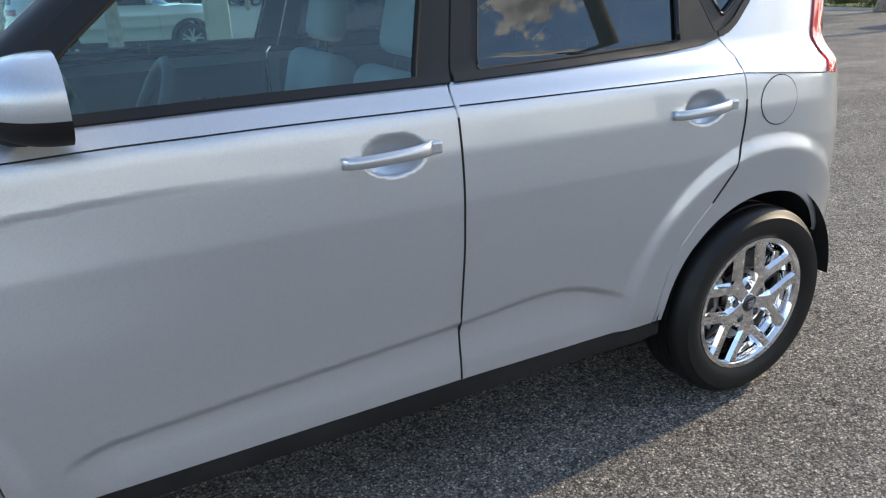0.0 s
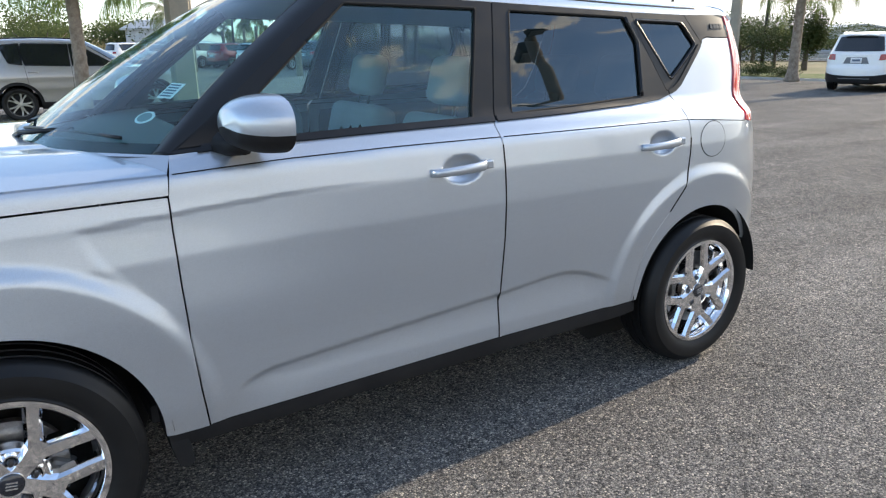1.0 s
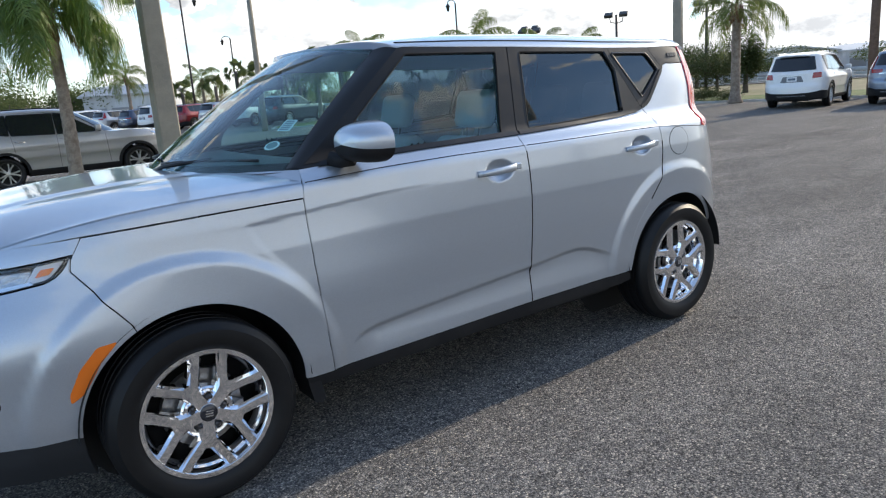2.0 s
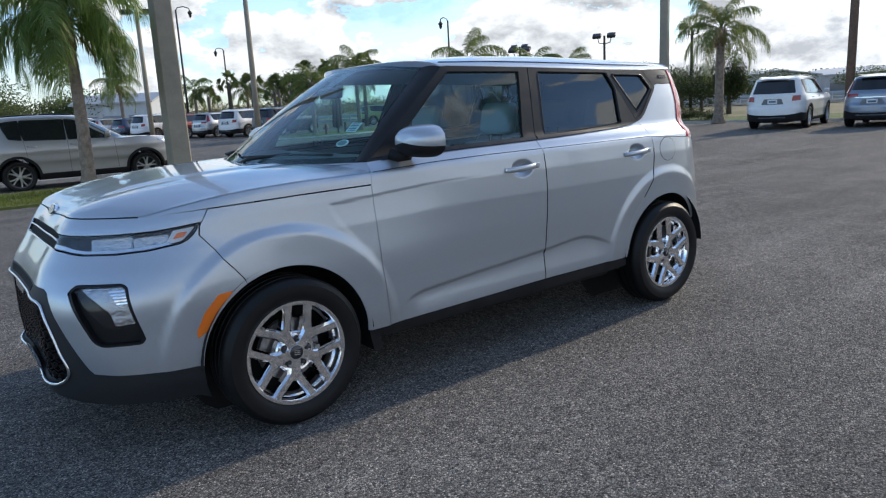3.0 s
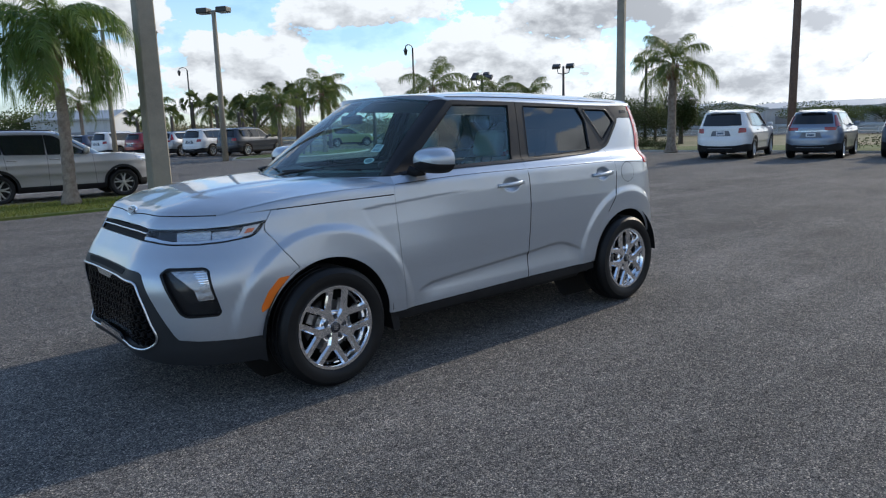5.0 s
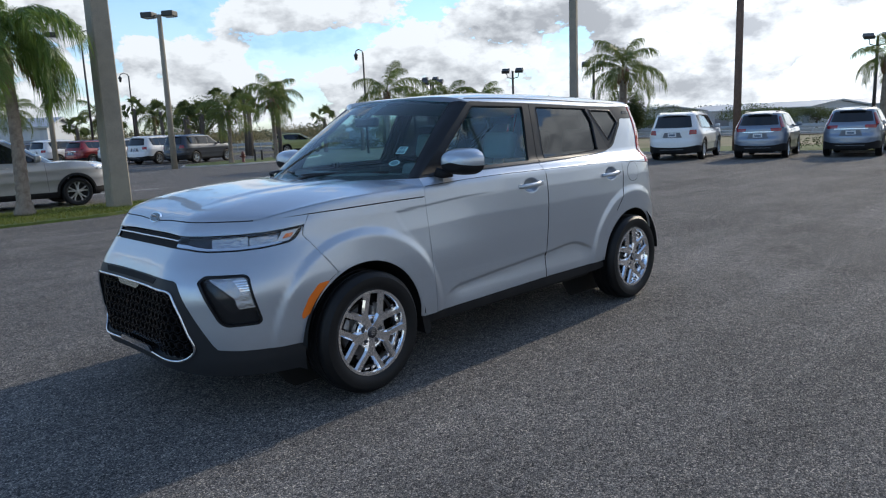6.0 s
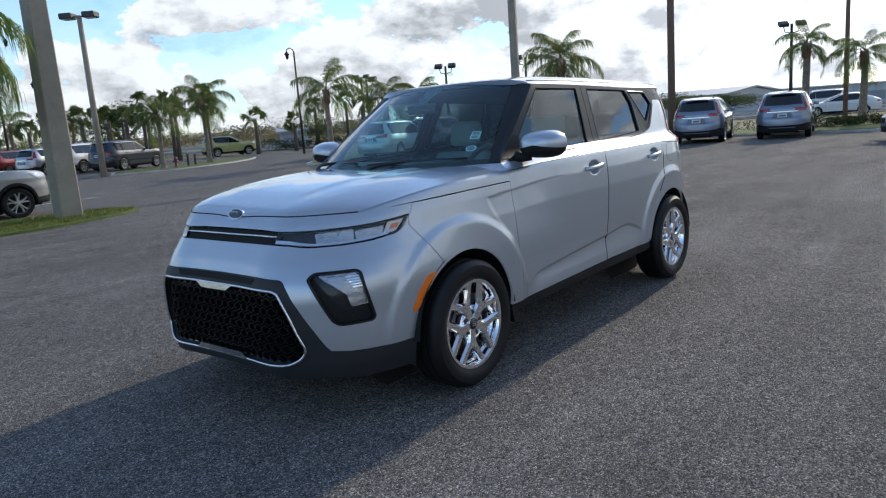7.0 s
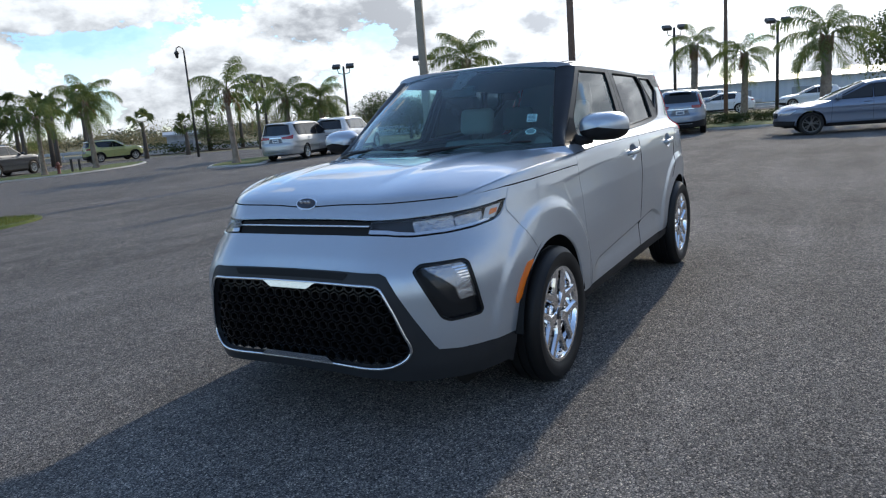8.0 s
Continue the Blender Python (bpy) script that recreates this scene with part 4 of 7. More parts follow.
roof = sheet("roof", roof_patch, 60, 40, SILVER, car, thick=0.03)
spoiler_fn = lambda u, v: Vector(roof_patch(0.985, 0.06 + 0.88 * v)) + Vector((0.01 + 0.06 * u, 0, 0.003 - 0.02 * u - 0.01 * u * u))
sheet("roof_spoiler", spoiler_fn, 8, 24, SILVER, car, thick=0.03)
for side in (-1, 1):
    bm = bmesh.new()
    tube(bm, [tuple(Vector(roof_skin(x, side * radians(71))) + Vector((0, 0, -0.002))) for x in np.linspace(1.06, 2.82, 24)], 0.006, 6)
    part("roof_joint", bm, BLACK_TRIM, roof, "black roof seam strip", True)

# windscreen, its black pillars and the bonnet
SCREEN_LOW = lambda w: Vector((0.175 + 0.30 * abs(w) ** 2.6, 0.705 * w, 1.088 + 0.006 * abs(w) ** 2))
SCREEN_TOP = lambda w: Vector((0.912 + 0.085 * abs(w) ** 2.6, 0.530 * w, 1.566 - 0.040 * abs(w) ** 2.6))


def screen(u, v, out=0.0, w0=1.0):
    w = (2 * v - 1) * w0
    p = SCREEN_LOW(w).lerp(SCREEN_TOP(w), u)
    bow = 4 * u * (1 - u) * 0.022 * (1 - 0.5 * abs(w) ** 3)
    return p + Vector((-0.55, 0, 0.83)) * (bow + out)


windscreen = sheet("windscreen", lambda u, v: screen(u, v, 0.0, 0.97), 24, 40, SCREEN, car)
sheet("screen_band", lambda u, v: screen(-0.02 + 0.075 * u, v, -0.004, 0.97), 3, 30, GLOSS_BLACK, windscreen, "black ceramic edge")
sheet("screen_band", lambda u, v: screen(0.955 + 0.05 * u, v, -0.004, 0.97), 3, 30, GLOSS_BLACK, windscreen, "black ceramic edge")
sheet("mirror_mount", lambda u, v: screen(0.72 + 0.25 * u, 0.5 + 0.09 * (v - 0.5) * (0.7 + 0.6 * u), -0.006), 4, 4, GLOSS_BLACK, windscreen, "black sensor patch")
a_line3 = [tuple(body(x, z)) for x, z in A_LINE]
a_curve = soft_line(a_line3, 30)


def pillar(u, v, side):
    k = u * (len(a_curve) - 1)
    i = min(int(k), len(a_curve) - 2)
    outer = Vector(a_curve[i]).lerp(Vector(a_curve[i + 1]), k - i)
    inner = screen(min(1.0, u * 1.01), 0.0, 0.0, 0.975)
    p = outer.lerp(inner, v)
    p += Vector((-0.35, -0.55, 0.55)) * (0.012 * math.sin(math.pi * v))
    return Vector((p.x, p.y * -side, p.z))


for side in (-1, 1):
    sheet("front_pillar", lambda u, v: pillar(u, v, side), 24, 8, PILLAR_BLACK, car, "black windscreen pillar", thick=0.02, flip=side == 1)

hood_edge = soft_line([(x, z) for x, z in H_LINE], 40)
HOOD_FRONT = smooth_table([(-0.9, 0.9635), (-0.58, 0.9635), (-0.30, 0.962), (-0.16, 0.9595), (-0.09, 0.9555), (0.0, 0.951), (0.09, 0.9555), (0.16, 0.9595), (0.30, 0.962), (0.58, 0.9635), (0.9, 0.9635)], 0.012)
hood_side = [Vector(body(at_x(x, z), z)) for x, z in hood_edge]


def hood_point(u, v):
    w = 2 * v - 1
    k = abs(w)
    # the side rail
    q = u * (len(hood_side) - 1)
    i = min(int(q), len(hood_side) - 2)
    rail = hood_side[i].lerp(hood_side[i + 1], q - i)
    y0 = 0.642 * k
    zf = float(HOOD_FRONT(y0))
    front = skin_point(y0, zf + 0.002) if k > 1e-6 else skin_point(0, zf + 0.002)
    back = SCREEN_LOW(k * 0.985) + Vector((-0.012, 0, 0.004))
    back.y = abs(back.y)
    power = 0.33 + 0.45 * k ** 5
    x = front.x + (back.x - front.x) * (u ** (1 + 0.35 * (1 - k)))
    f = max(0.0, (x - front.x) / (back.x - front.x))
    rise = (1 - (1 - f) ** 2.2) ** 0.62
    z = front.z + (back.z - front.z) * (rise + (f ** power - rise) * k ** 5)
    y = front.y + (back.y - front.y) * f ** 0.8
    # raised middle field with a soft step along its edge
    mid = 0.43 + 0.10 * f
    z += 0.007 * float(ramp(k, mid + 0.05, mid - 0.03)) * float(ramp(f, 0.10, 0.30))
    blend = float(ramp(k, 0.72, 1.0))
    p = Vector((x, y, z)).lerp(Vector((rail.x, abs(rail.y) - 0.002, rail.z + 0.002)), blend)
    return Vector((p.x, math.copysign(p.y, w), p.z))


bonnet = sheet("bonnet", hood_point, 56, 64, SILVER, car, thick=0.015)
# dark strip laid along the bonnet's front joint for the shade in its gap
bm = bmesh.new()
tube(bm, [skin_point(0.640 * (k / 30 - 1), float(HOOD_FRONT(0.640 * (k / 30 - 1))) + 0.0005, 0.0006) for k in range(61)], 0.0028, 5)
part("bonnet_seal", bm, DARK_VOID, car, "dark strip drawn for the gap before the bonnet", True)


def cowl_corner(u, v):
    w = 1 - 0.34 * v
    corner = Vector(body(0.487, 1.093))
    back = SCREEN_LOW(-w) + Vector((-0.006, 0, 0.0))
    goal = corner.lerp(back, min(1.0, v * 1.6))
    return hood_point(1.0, 0.17 * v).lerp(goal, u)


for side in (-1, 1):
    sheet("bonnet_corner", lambda u, v: Vector((cowl_corner(u, v).x, cowl_corner(u, v).y * -side, cowl_corner(u, v).z)), 6, 10, SILVER, car, "silver corner beside the windscreen", flip=side == 1)
cowl = sheet("cowl", lambda u, v: SCREEN_LOW((2 * v - 1) * 0.99) + Vector((-0.03 + 0.075 * u, 0, -0.006 - 0.012 * math.sin(math.pi * u))), 4, 30, BLACK_PLASTIC, car, "black wiper cowl")
for y0, y1, z0 in ((-0.60, -0.02, 0.0), (0.08, 0.60, 0.0)):
    bm = bmesh.new()
    a, b = screen(0.035, 0.5 + y1 / 1.41, 0.016), screen(0.055, 0.5 + y0 / 1.41, 0.014)
    tube(bm, [a.lerp(b, t / 12) + Vector((-0.004, 0, 0.006)) * math.sin(math.pi * t / 12) for t in range(13)], 0.006, 6)
    tube(bm, [screen(-0.03, 0.5 + (y1 + 0.05) / 1.41, 0.012), screen(0.01, 0.5 + (y1 - 0.1) / 1.41, 0.026), a.lerp(b, 0.55) + Vector((0, 0, 0.012))], [0.011, 0.009, 0.006], 6)
    part("wiper", bm, BLACK_TRIM, car, "black wiper arm and blade", True)
# papers behind the screen
bm = bmesh.new()
ring = [bm.verts.new(screen(0.185 + 0.032 * math.sin(2 * math.pi * k / 24), 0.083 + 0.018 * math.cos(2 * math.pi * k / 24), -0.004)) for k in range(24)]
bm.faces.new(ring)
part("sticker", bm, PAPER, windscreen, "round pale sticker")
bm = bmesh.new()
ring = [bm.verts.new(screen(0.185 + 0.024 * math.sin(2 * math.pi * k / 24), 0.083 + 0.0135 * math.cos(2 * math.pi * k / 24), -0.0025)) for k in range(24)]
bm.faces.new(ring)
part("sticker_print", bm, material("sticker_grey", (0.22, 0.27, 0.29), 0.7), windscreen)
sheet("stock_label", lambda u, v: screen(0.29 + 0.085 * u, 0.068 + 0.034 * v, -0.004), 2, 2, PAPER, windscreen, "white stock label")
for k in range(5):
    sheet("label_bar", lambda u, v: screen(0.298 + 0.015 * k + 0.008 * u, 0.0725 + 0.025 * v, -0.0025), 1, 1, INK, windscreen)

# bonnet badge: a plain oval
bc = hood_point(0.030, 0.5)
bn = Vector((-0.86, 0, 0.50))
bt = Vector((0.50, 0, 0.86))
for r0, r1, mat, out, nm in ((0.058, 0.030, CHROME, 0.002, "badge"), (0.050, 0.0235, BADGE_FACE, 0.0045, "badge_face")):
    bm = bmesh.new()
    top = [bc + bn * (out + 0.004) + Vector((0, 1, 0)) * r0 * math.cos(a) + bt * r1 * math.sin(a) for a in (2 * math.pi * k / 32 for k in range(32))]
    low = [p - bn * 0.010 for p in top]
    vt, vl = [bm.verts.new(p) for p in top], [bm.verts.new(p) for p in low]
    bm.faces.new(vt)
    for k in range(32):
        bm.faces.new((vl[k - 1], vl[k], vt[k], vt[k - 1]))
    part(nm, bm, mat, bonnet, "oval badge")
for k in (-1, 0, 1):
    bm = bmesh.new()
    c = bc + bn * 0.0095
    box(bm, (-0.004 * 0 - 0.0012, -0.008, -0.013), (0.0012, 0.008, 0.013), m=Matrix.Translation(c + Vector((0, 0.021 * k, 0))) @ Matrix.Rotation(radians(-30), 4, "Y"))
    part("badge_mark", bm, CHROME, bonnet)

# door handles
for hx, doors in ((1.362, front_door), (2.318, rear_door)):
    for door, side in zip(doors, (-1, 1)):
        bm = bmesh.new()
        n = 14
        rows = []
        for k in range(n + 1):
            f = k / n
            x = hx - 0.125 + 0.215 * f
            c = body(x, 0.985, False)
            out = 0.012 + 0.026 * (math.sin(math.pi * min(1, max(0, f * 1.0))) ** 0.45)
            tall = 0.013 + 0.004 * f
            z = 0.983 + 0.010 * f
            ring = []
            for j in range(10):
                a = 2 * math.pi * j / 10
                ring.append(bm.verts.new((x, side * (-c[1] + out - 0.010 + 0.010 * math.cos(a)) * 1.0, z + tall * math.sin(a))))
            rows.append(ring)
        for a, b in zip(rows, rows[1:]):
            for j in range(10):
                bm.faces.new((a[j], a[(j + 1) % 10], b[(j + 1) % 10], b[j]))
        bm.faces.new(rows[0])
        bm.faces.new(rows[-1][::-1])
        bmesh.ops.recalc_face_normals(bm, faces=bm.faces)
        part("door_handle", bm, SILVER, door, "silver pull handle", True)
        bm = bmesh.new()
        c = body(hx + 0.10, 0.99, False)
        box(bm, (hx + 0.082, side * -c[1] - 0.012, 0.979), (hx + 0.112, side * -c[1] + 0.012, 1.007), 0.005)
        bmesh.ops.translate(bm, verts=bm.verts, vec=(0, side * 0.006, 0))
        part("handle_cap", bm, SILVER, door, "silver key cap")

# door mirrors
for door, side in zip(front_door, (-1, 1)):
    def shell(u, v, low=False):
        """Mirror housing: u round the outline, v from the glass side to the nose."""
        a = 2 * math.pi * u
        ex, ez = 0.128, 0.077
        cy, cz = math.cos(a), math.sin(a)
        n = 2.6
        r = (abs(cy) ** n + abs(cz) ** n) ** (-1 / n)
        f = 1 - (v ** 2.4)
        f = max(0.0, f) ** 0.42
        y, z = ex * r * cy * (0.02 + 0.98 * f), ez * r * cz * (0.02 + 0.98 * f)
        x = 0.045 - 0.135 * v
        return Vector((0.690 + x + 0.10 * y, side * (0.880 + y), 1.176 + z))
    top = sheet("mirror_cap", lambda u, v: shell(-0.045 + 0.59 * u, v), 36, 14, SILVER, door, "silver mirror cap", thick=0.006, flip=side == 1)
    sheet("mirror_base", lambda u, v: shell(0.545 + 0.41 * u, v) + Vector((0.001, 0, 0)), 28, 14, BLACK_PLASTIC, door, "black lower mirror shell", thick=0.006, flip=side == 1)
    bm = bmesh.new()
    ring = [bm.verts.new(shell(k / 40, 0.0) * 0.97 + Vector((0.690, side * 0.880, 1.176)) * 0.03 + Vector((-0.004, 0, 0))) for k in range(40)]
    bm.faces.new(ring)
    part("mirror_glass", bm, CHROME, door, "mirror glass")
    bm = bmesh.new()
    tube(bm, [(0.67, side * 0.825, 1.118), (0.645, side * 0.780, 1.108), (0.625, side * 0.745, 1.116)], [0.030, 0.026, 0.034], 10)
    part("mirror_foot", bm, BLACK_PLASTIC, door, "black mirror foot", True)
    sail = [(0.515, 1.106), (0.70, 1.118), (0.735, 1.22), (0.70, 1.236)]
    panel("mirror_sail", sail, body, BLACK_PLASTIC, door, "black sail cover", ds=0.04, dz=0.04, depth=0.01, offset=0.004, mirror=side == 1)

# wheels
TYRE_R, RIM_R = 0.326, 0.222


def wheel_meshes(rim_mat, spoke_fn, tyre_r=TYRE_R, rim_r=RIM_R, half=0.100, prefix=""):
    """Meshes of a wheel whose outer face looks along -y, hub at the origin."""
    made = []
    bm = bmesh.new()
    prof = [(rim_r - 0.004, -half + 0.022), (rim_r + 0.012, -half + 0.006), (rim_r + 0.030, -half - 0.004), (rim_r + 0.055, -half - 0.0075), (rim_r + 0.075, -half - 0.006), (tyre_r - 0.020, -half + 0.006), (tyre_r - 0.010, -half + 0.013), (tyre_r - 0.003, -half + 0.022),
            (tyre_r, -half + 0.036)]
    for c in (-0.045, 0.0, 0.045):
        prof += [(tyre_r, c - 0.006), (tyre_r - 0.008, c - 0.004), (tyre_r - 0.008, c + 0.004), (tyre_r, c + 0.006)]
    prof += [(tyre_r, half - 0.036), (tyre_r - 0.010, half - 0.013), (tyre_r - 0.05, half + 0.004), (rim_r + 0.02, half), (rim_r - 0.004, half - 0.022)]
    lathe(bm, prof, 72)
    bmesh.ops.recalc_face_normals(bm, faces=bm.faces)
    made.append(("tyre", bm, RUBBER, "black rubber tyre", True))
    bm = bmesh.new()
    lathe(bm, [(rim_r - 0.018, -half + 0.050), (rim_r - 0.014, -half + 0.014), (rim_r - 0.009, -half + 0.0075), (rim_r + 0.006, -half + 0.006), (rim_r + 0.009, -half + 0.012), (rim_r + 0.004, -half + 0.02)], 72)
    lathe(bm, [(rim_r - 0.008, -half + 0.026), (rim_r - 0.022, -half + 0.052), (rim_r - 0.030, -half + 0.062), (rim_r - 0.034, half - 0.02)], 72)
    bmesh.ops.recalc_face_normals(bm, faces=bm.faces)
    made.append(("rim", bm, rim_mat, "bright alloy rim", True))
    made += spoke_fn(rim_r, half)
    return made


def ridge(bm, line, widths, crowns, depth):
    """A spoke along line [(r, angle, y)] with a flat crown, chamfers and sides."""
    rows = []
    pts = [Vector((r * math.cos(a), y, r * math.sin(a))) for r, a, y in line]
    for k, p in enumerate(pts):
        way = pts[min(k + 1, len(pts) - 1)] - pts[max(k - 1, 0)]
        way.y = 0
        way.normalize()
        side = Vector((-way.z, 0, way.x))
        w, c = widths[k], crowns[k]
        rows.append([bm.verts.new(p + side * a + Vector((0, b, 0))) for a, b in ((-w, depth), (-w, 0.012), (-c, 0), (c, 0), (w, 0.012), (w, depth))])
    for a, b in zip(rows, rows[1:]):
        for j in range(5):
            bm.faces.new((a[j], a[j + 1], b[j + 1], b[j]))
    bm.faces.new(rows[0])
    bm.faces.new(rows[-1][::-1])


NUT = material("dark_nut", (0.09, 0.09, 0.095), 0.3, 0.8)


def y_spokes(rim_r, half):
    """Five slim split spokes over a dished chrome centre, with nuts and cap."""
    made = []
    face = -half + 0.016
    for k in range(5):
        a = radians(90 + 36 + 72 * k)
        bm = bmesh.new()
        ridge(bm, [(0.026, a, face + 0.004), (0.070, a, face + 0.001), (0.108, a, face), (0.126, a, face + 0.001)], (0.029, 0.031, 0.040, 0.038), (0.020, 0.0205, 0.026, 0.022), 0.046)
        for sgn in (-1, 1):
            ridge(bm, [(0.100, a + sgn * radians(6.0), face + 0.0004), (0.140, a + sgn * radians(15.5), face - 0.0008), (0.180, a + sgn * radians(21), face - 0.003), (rim_r - 0.001, a + sgn * radians(23.5), face - 0.007)],
                  (0.022, 0.0215, 0.0215, 0.024), (0.0135, 0.0130, 0.0130, 0.0145), 0.044)
        bmesh.ops.recalc_face_normals(bm, faces=bm.faces)
        made.append(("spoke", bm, CHROME, "chromed split spoke", False))
    bm = bmesh.new()
    lathe(bm, [(0.0005, face + 0.001), (0.032, face + 0.002), (0.037, face + 0.014), (0.062, face + 0.020), (0.086, face + 0.010), (0.092, face + 0.016), (0.094, face + 0.05)], 48)
    bmesh.ops.recalc_face_normals(bm, faces=bm.faces)
    made.append(("hub", bm, CHROME, "chromed hub", True))
    bm = bmesh.new()
    lathe(bm, [(0.0005, face - 0.004), (0.025, face - 0.0035), (0.030, face), (0.031, face + 0.006)], 32)
    made.append(("hub_cap", bm, BADGE_FACE, "dark round hub cap", True))
    bm = bmesh.new()
    for q in (-1, 0, 1):
        box(bm, (-0.013, face - 0.0055, 0.0085 * q - 0.0022), (0.013, face - 0.002, 0.0085 * q + 0.0022))
    made.append(("cap_mark", bm, BRIGHT_TRIM, "", False))
    for k in range(5):
        a = radians(90 + 72 * k)
        bm = bmesh.new()
        c = (0.0575 * math.cos(a), 0, 0.0575 * math.sin(a))
        lathe(bm, [(0.0005, face + 0.000), (0.007, face + 0.001), (0.0098, face + 0.006), (0.0098, face + 0.03)], 6, centre=c)
        made.append(("lug_nut", bm, NUT, "dark wheel nut", False))
        bm = bmesh.new()
        lathe(bm, [(0.0005, face + 0.0165), (0.0150, face + 0.0165)], 18, centre=c)
        made.append(("nut_recess", bm, DARK_VOID, "", False))
        bm = bmesh.new()
        lathe(bm, [(0.0150, face + 0.018), (0.0155, face + 0.008), (0.0195, face + 0.0075), (0.0220, face + 0.013), (0.0225, face + 0.04)], 20, centre=c)
        bmesh.ops.recalc_face_normals(bm, faces=bm.faces)
        made.append(("nut_seat", bm, CHROME, "", True))
    return made


def brake(rim_r, half):
    made = []
    bm = bmesh.new()
    lathe(bm, [(0.05, -half + 0.075), (0.08, -half + 0.078), (0.085, -half + 0.088), (0.138, -half + 0.088), (0.140, -half + 0.11), (0.05, -half + 0.112)], 48)
    bmesh.ops.recalc_face_normals(bm, faces=bm.faces)
    made.append(("brake_disc", bm, BRAKE_STEEL, "steel brake disc", True))
    bm = bmesh.new()
    box(bm, (-0.055, -half + 0.068, -0.035), (0.055, -half + 0.12, 0.035), 0.012, Matrix.Rotation(radians(-160), 4, "Y") @ Matrix.Translation((0.02, 0, 0)) @ Matrix.Translation((-0.135, 0, 0)) @ Matrix.Rotation(radians(90), 4, "Y"))
    made.append(("brake_caliper", bm, CAST_GREY, "grey brake caliper", False))
    bm = bmesh.new()
    lathe(bm, [(0.0005, half - 0.03), (rim_r - 0.02, half - 0.03)], 32)
    made.append(("wheel_back", bm, DARK_VOID, "", False))
    return made


def place_wheels(owner, meshes, spots, group=""):
    """Builds the wheel once, then sets it at each (x, y, z, turn) under its owner."""
    data = []
    for nm, bm, mat, label, soft in meshes:
        ob = part(nm, bm, mat, None, label, soft)
        if soft:
            sharpen(ob, 40)
        data.append((nm, ob.data, label))
        bpy.data.objects.remove(ob)
    res = []
    for x, y, z, turn, spin in spots:
        m = Matrix.Translation((x, y, z)) @ Matrix.Rotation(radians(turn), 4, "Z") @ Matrix.Rotation(radians(spin), 4, "Y")
        hub = new("wheel", data[0][1])
        hub.data = bpy.data.meshes.new("wheel_axle")
        bm = bmesh.new()
        box(bm, (-0.03, 0.0, -0.03), (0.03, 0.12, 0.03))
        bm.to_mesh(hub.data)
        bm.free()
        hub.data.materials.append(DARK_VOID)
        hub.parent = owner
        hub.matrix_basis = m
        for nm, me, label in data:
            put(nm, me, hub, label)
        res.append(hub)
    return res


hero_wheel = wheel_meshes(CHROME, y_spokes) + brake(RIM_R, 0.1)
WY = 0.776
place_wheels(car, hero_wheel, [(0, -WY, TYRE_R, 0, 8), (2.6, -WY, TYRE_R, 0, -8), (0, WY, TYRE_R, 180, 20), (2.6, WY, TYRE_R, 180, 0)])

# wheel houses, mud flaps, floor
for cx in (0.0, 2.6):
    for side in (-1, 1):
        sheet("wheel_house", lambda u, v: Vector((cx + 0.397 * math.cos(radians(2 + 176 * u)), side * (0.850 - 0.42 * v), 0.33 + 0.397 * math.sin(radians(2 + 176 * u)))), 30, 4, DARK_VOID, car, "black wheel house lining", flip=side == -1)
        bm = bmesh.new()
        bm.faces.new([bm.verts.new((cx + 0.41 * math.cos(a), side * 0.45, 0.33 + 0.41 * math.sin(a))) for a in (2 * math.pi * k / 24 for k in range(24))])
        part("wheel_house_end", bm, DARK_VOID, car)
for side in (-1, 1):
    bm = bmesh.new()
    flap = [(0.372, 0.44), (0.398, 0.43), (0.418, 0.34), (0.438, 0.285), (0.446, 0.225), (0.425, 0.212), (0.400, 0.225), (0.384, 0.30)]
    rows = [[bm.verts.new((x, side * y, z)) for x, z in flap] for y in (0.70, 0.828, 0.836)]
    for a, b in zip(rows, rows[1:]):
        for k in range(8):
            bm.faces.new((a[k - 1], a[k], b[k], b[k - 1]))
    bm.faces.new(rows[0])
    bm.faces.new(rows[-1])
    bmesh.ops.recalc_face_normals(bm, faces=bm.faces)
    part("mud_flap", bm, BLACK_PLASTIC, car, "black mud flap")
    bm = bmesh.new()
    box(bm, (2.200, side * 0.70 - 0.09, 0.272), (2.218, side * 0.70 + 0.09, 0.33), 0.006)
    part("air_deflector", bm, BLACK_PLASTIC, car, "black deflector before the rear wheel")
bm = bmesh.new()
box(bm, (0.42, -0.74, 0.235), (2.18, 0.74, 0.30), 0.02)
box(bm, (-0.62, -0.44, 0.225), (0.5, 0.44, 0.29), 0.02)
box(bm, (2.1, -0.44, 0.20), (3.1, 0.44, 0.32), 0.02)
# unseen axle beam and muffler blocks, added to keep sunlight from under the car
box(bm, (2.46, -0.66, 0.19), (2.70, 0.66, 0.33), 0.03)
box(bm, (2.85, -0.66, 0.20), (3.12, 0.66, 0.36), 0.03)
part("floor_pan", bm, DARK_VOID, car)

# cabin
pair("door_lining", [(0.52, 0.34), (1.5, 0.36), (1.5, 1.10), (0.55, 1.085)], lambda s, z: body(s, z, False), CABIN, front_door, "dark door lining", ds=0.1, dz=0.1, depth=0.0, offset=-0.07)
pair("door_lining", [(1.56, 0.36), (2.15, 0.36), (2.40, 0.8), (2.40, 1.12), (1.56, 1.105)], lambda s, z: body(s, z, False), CABIN, rear_door, "dark door lining", ds=0.1, dz=0.1, depth=0.0, offset=-0.07)
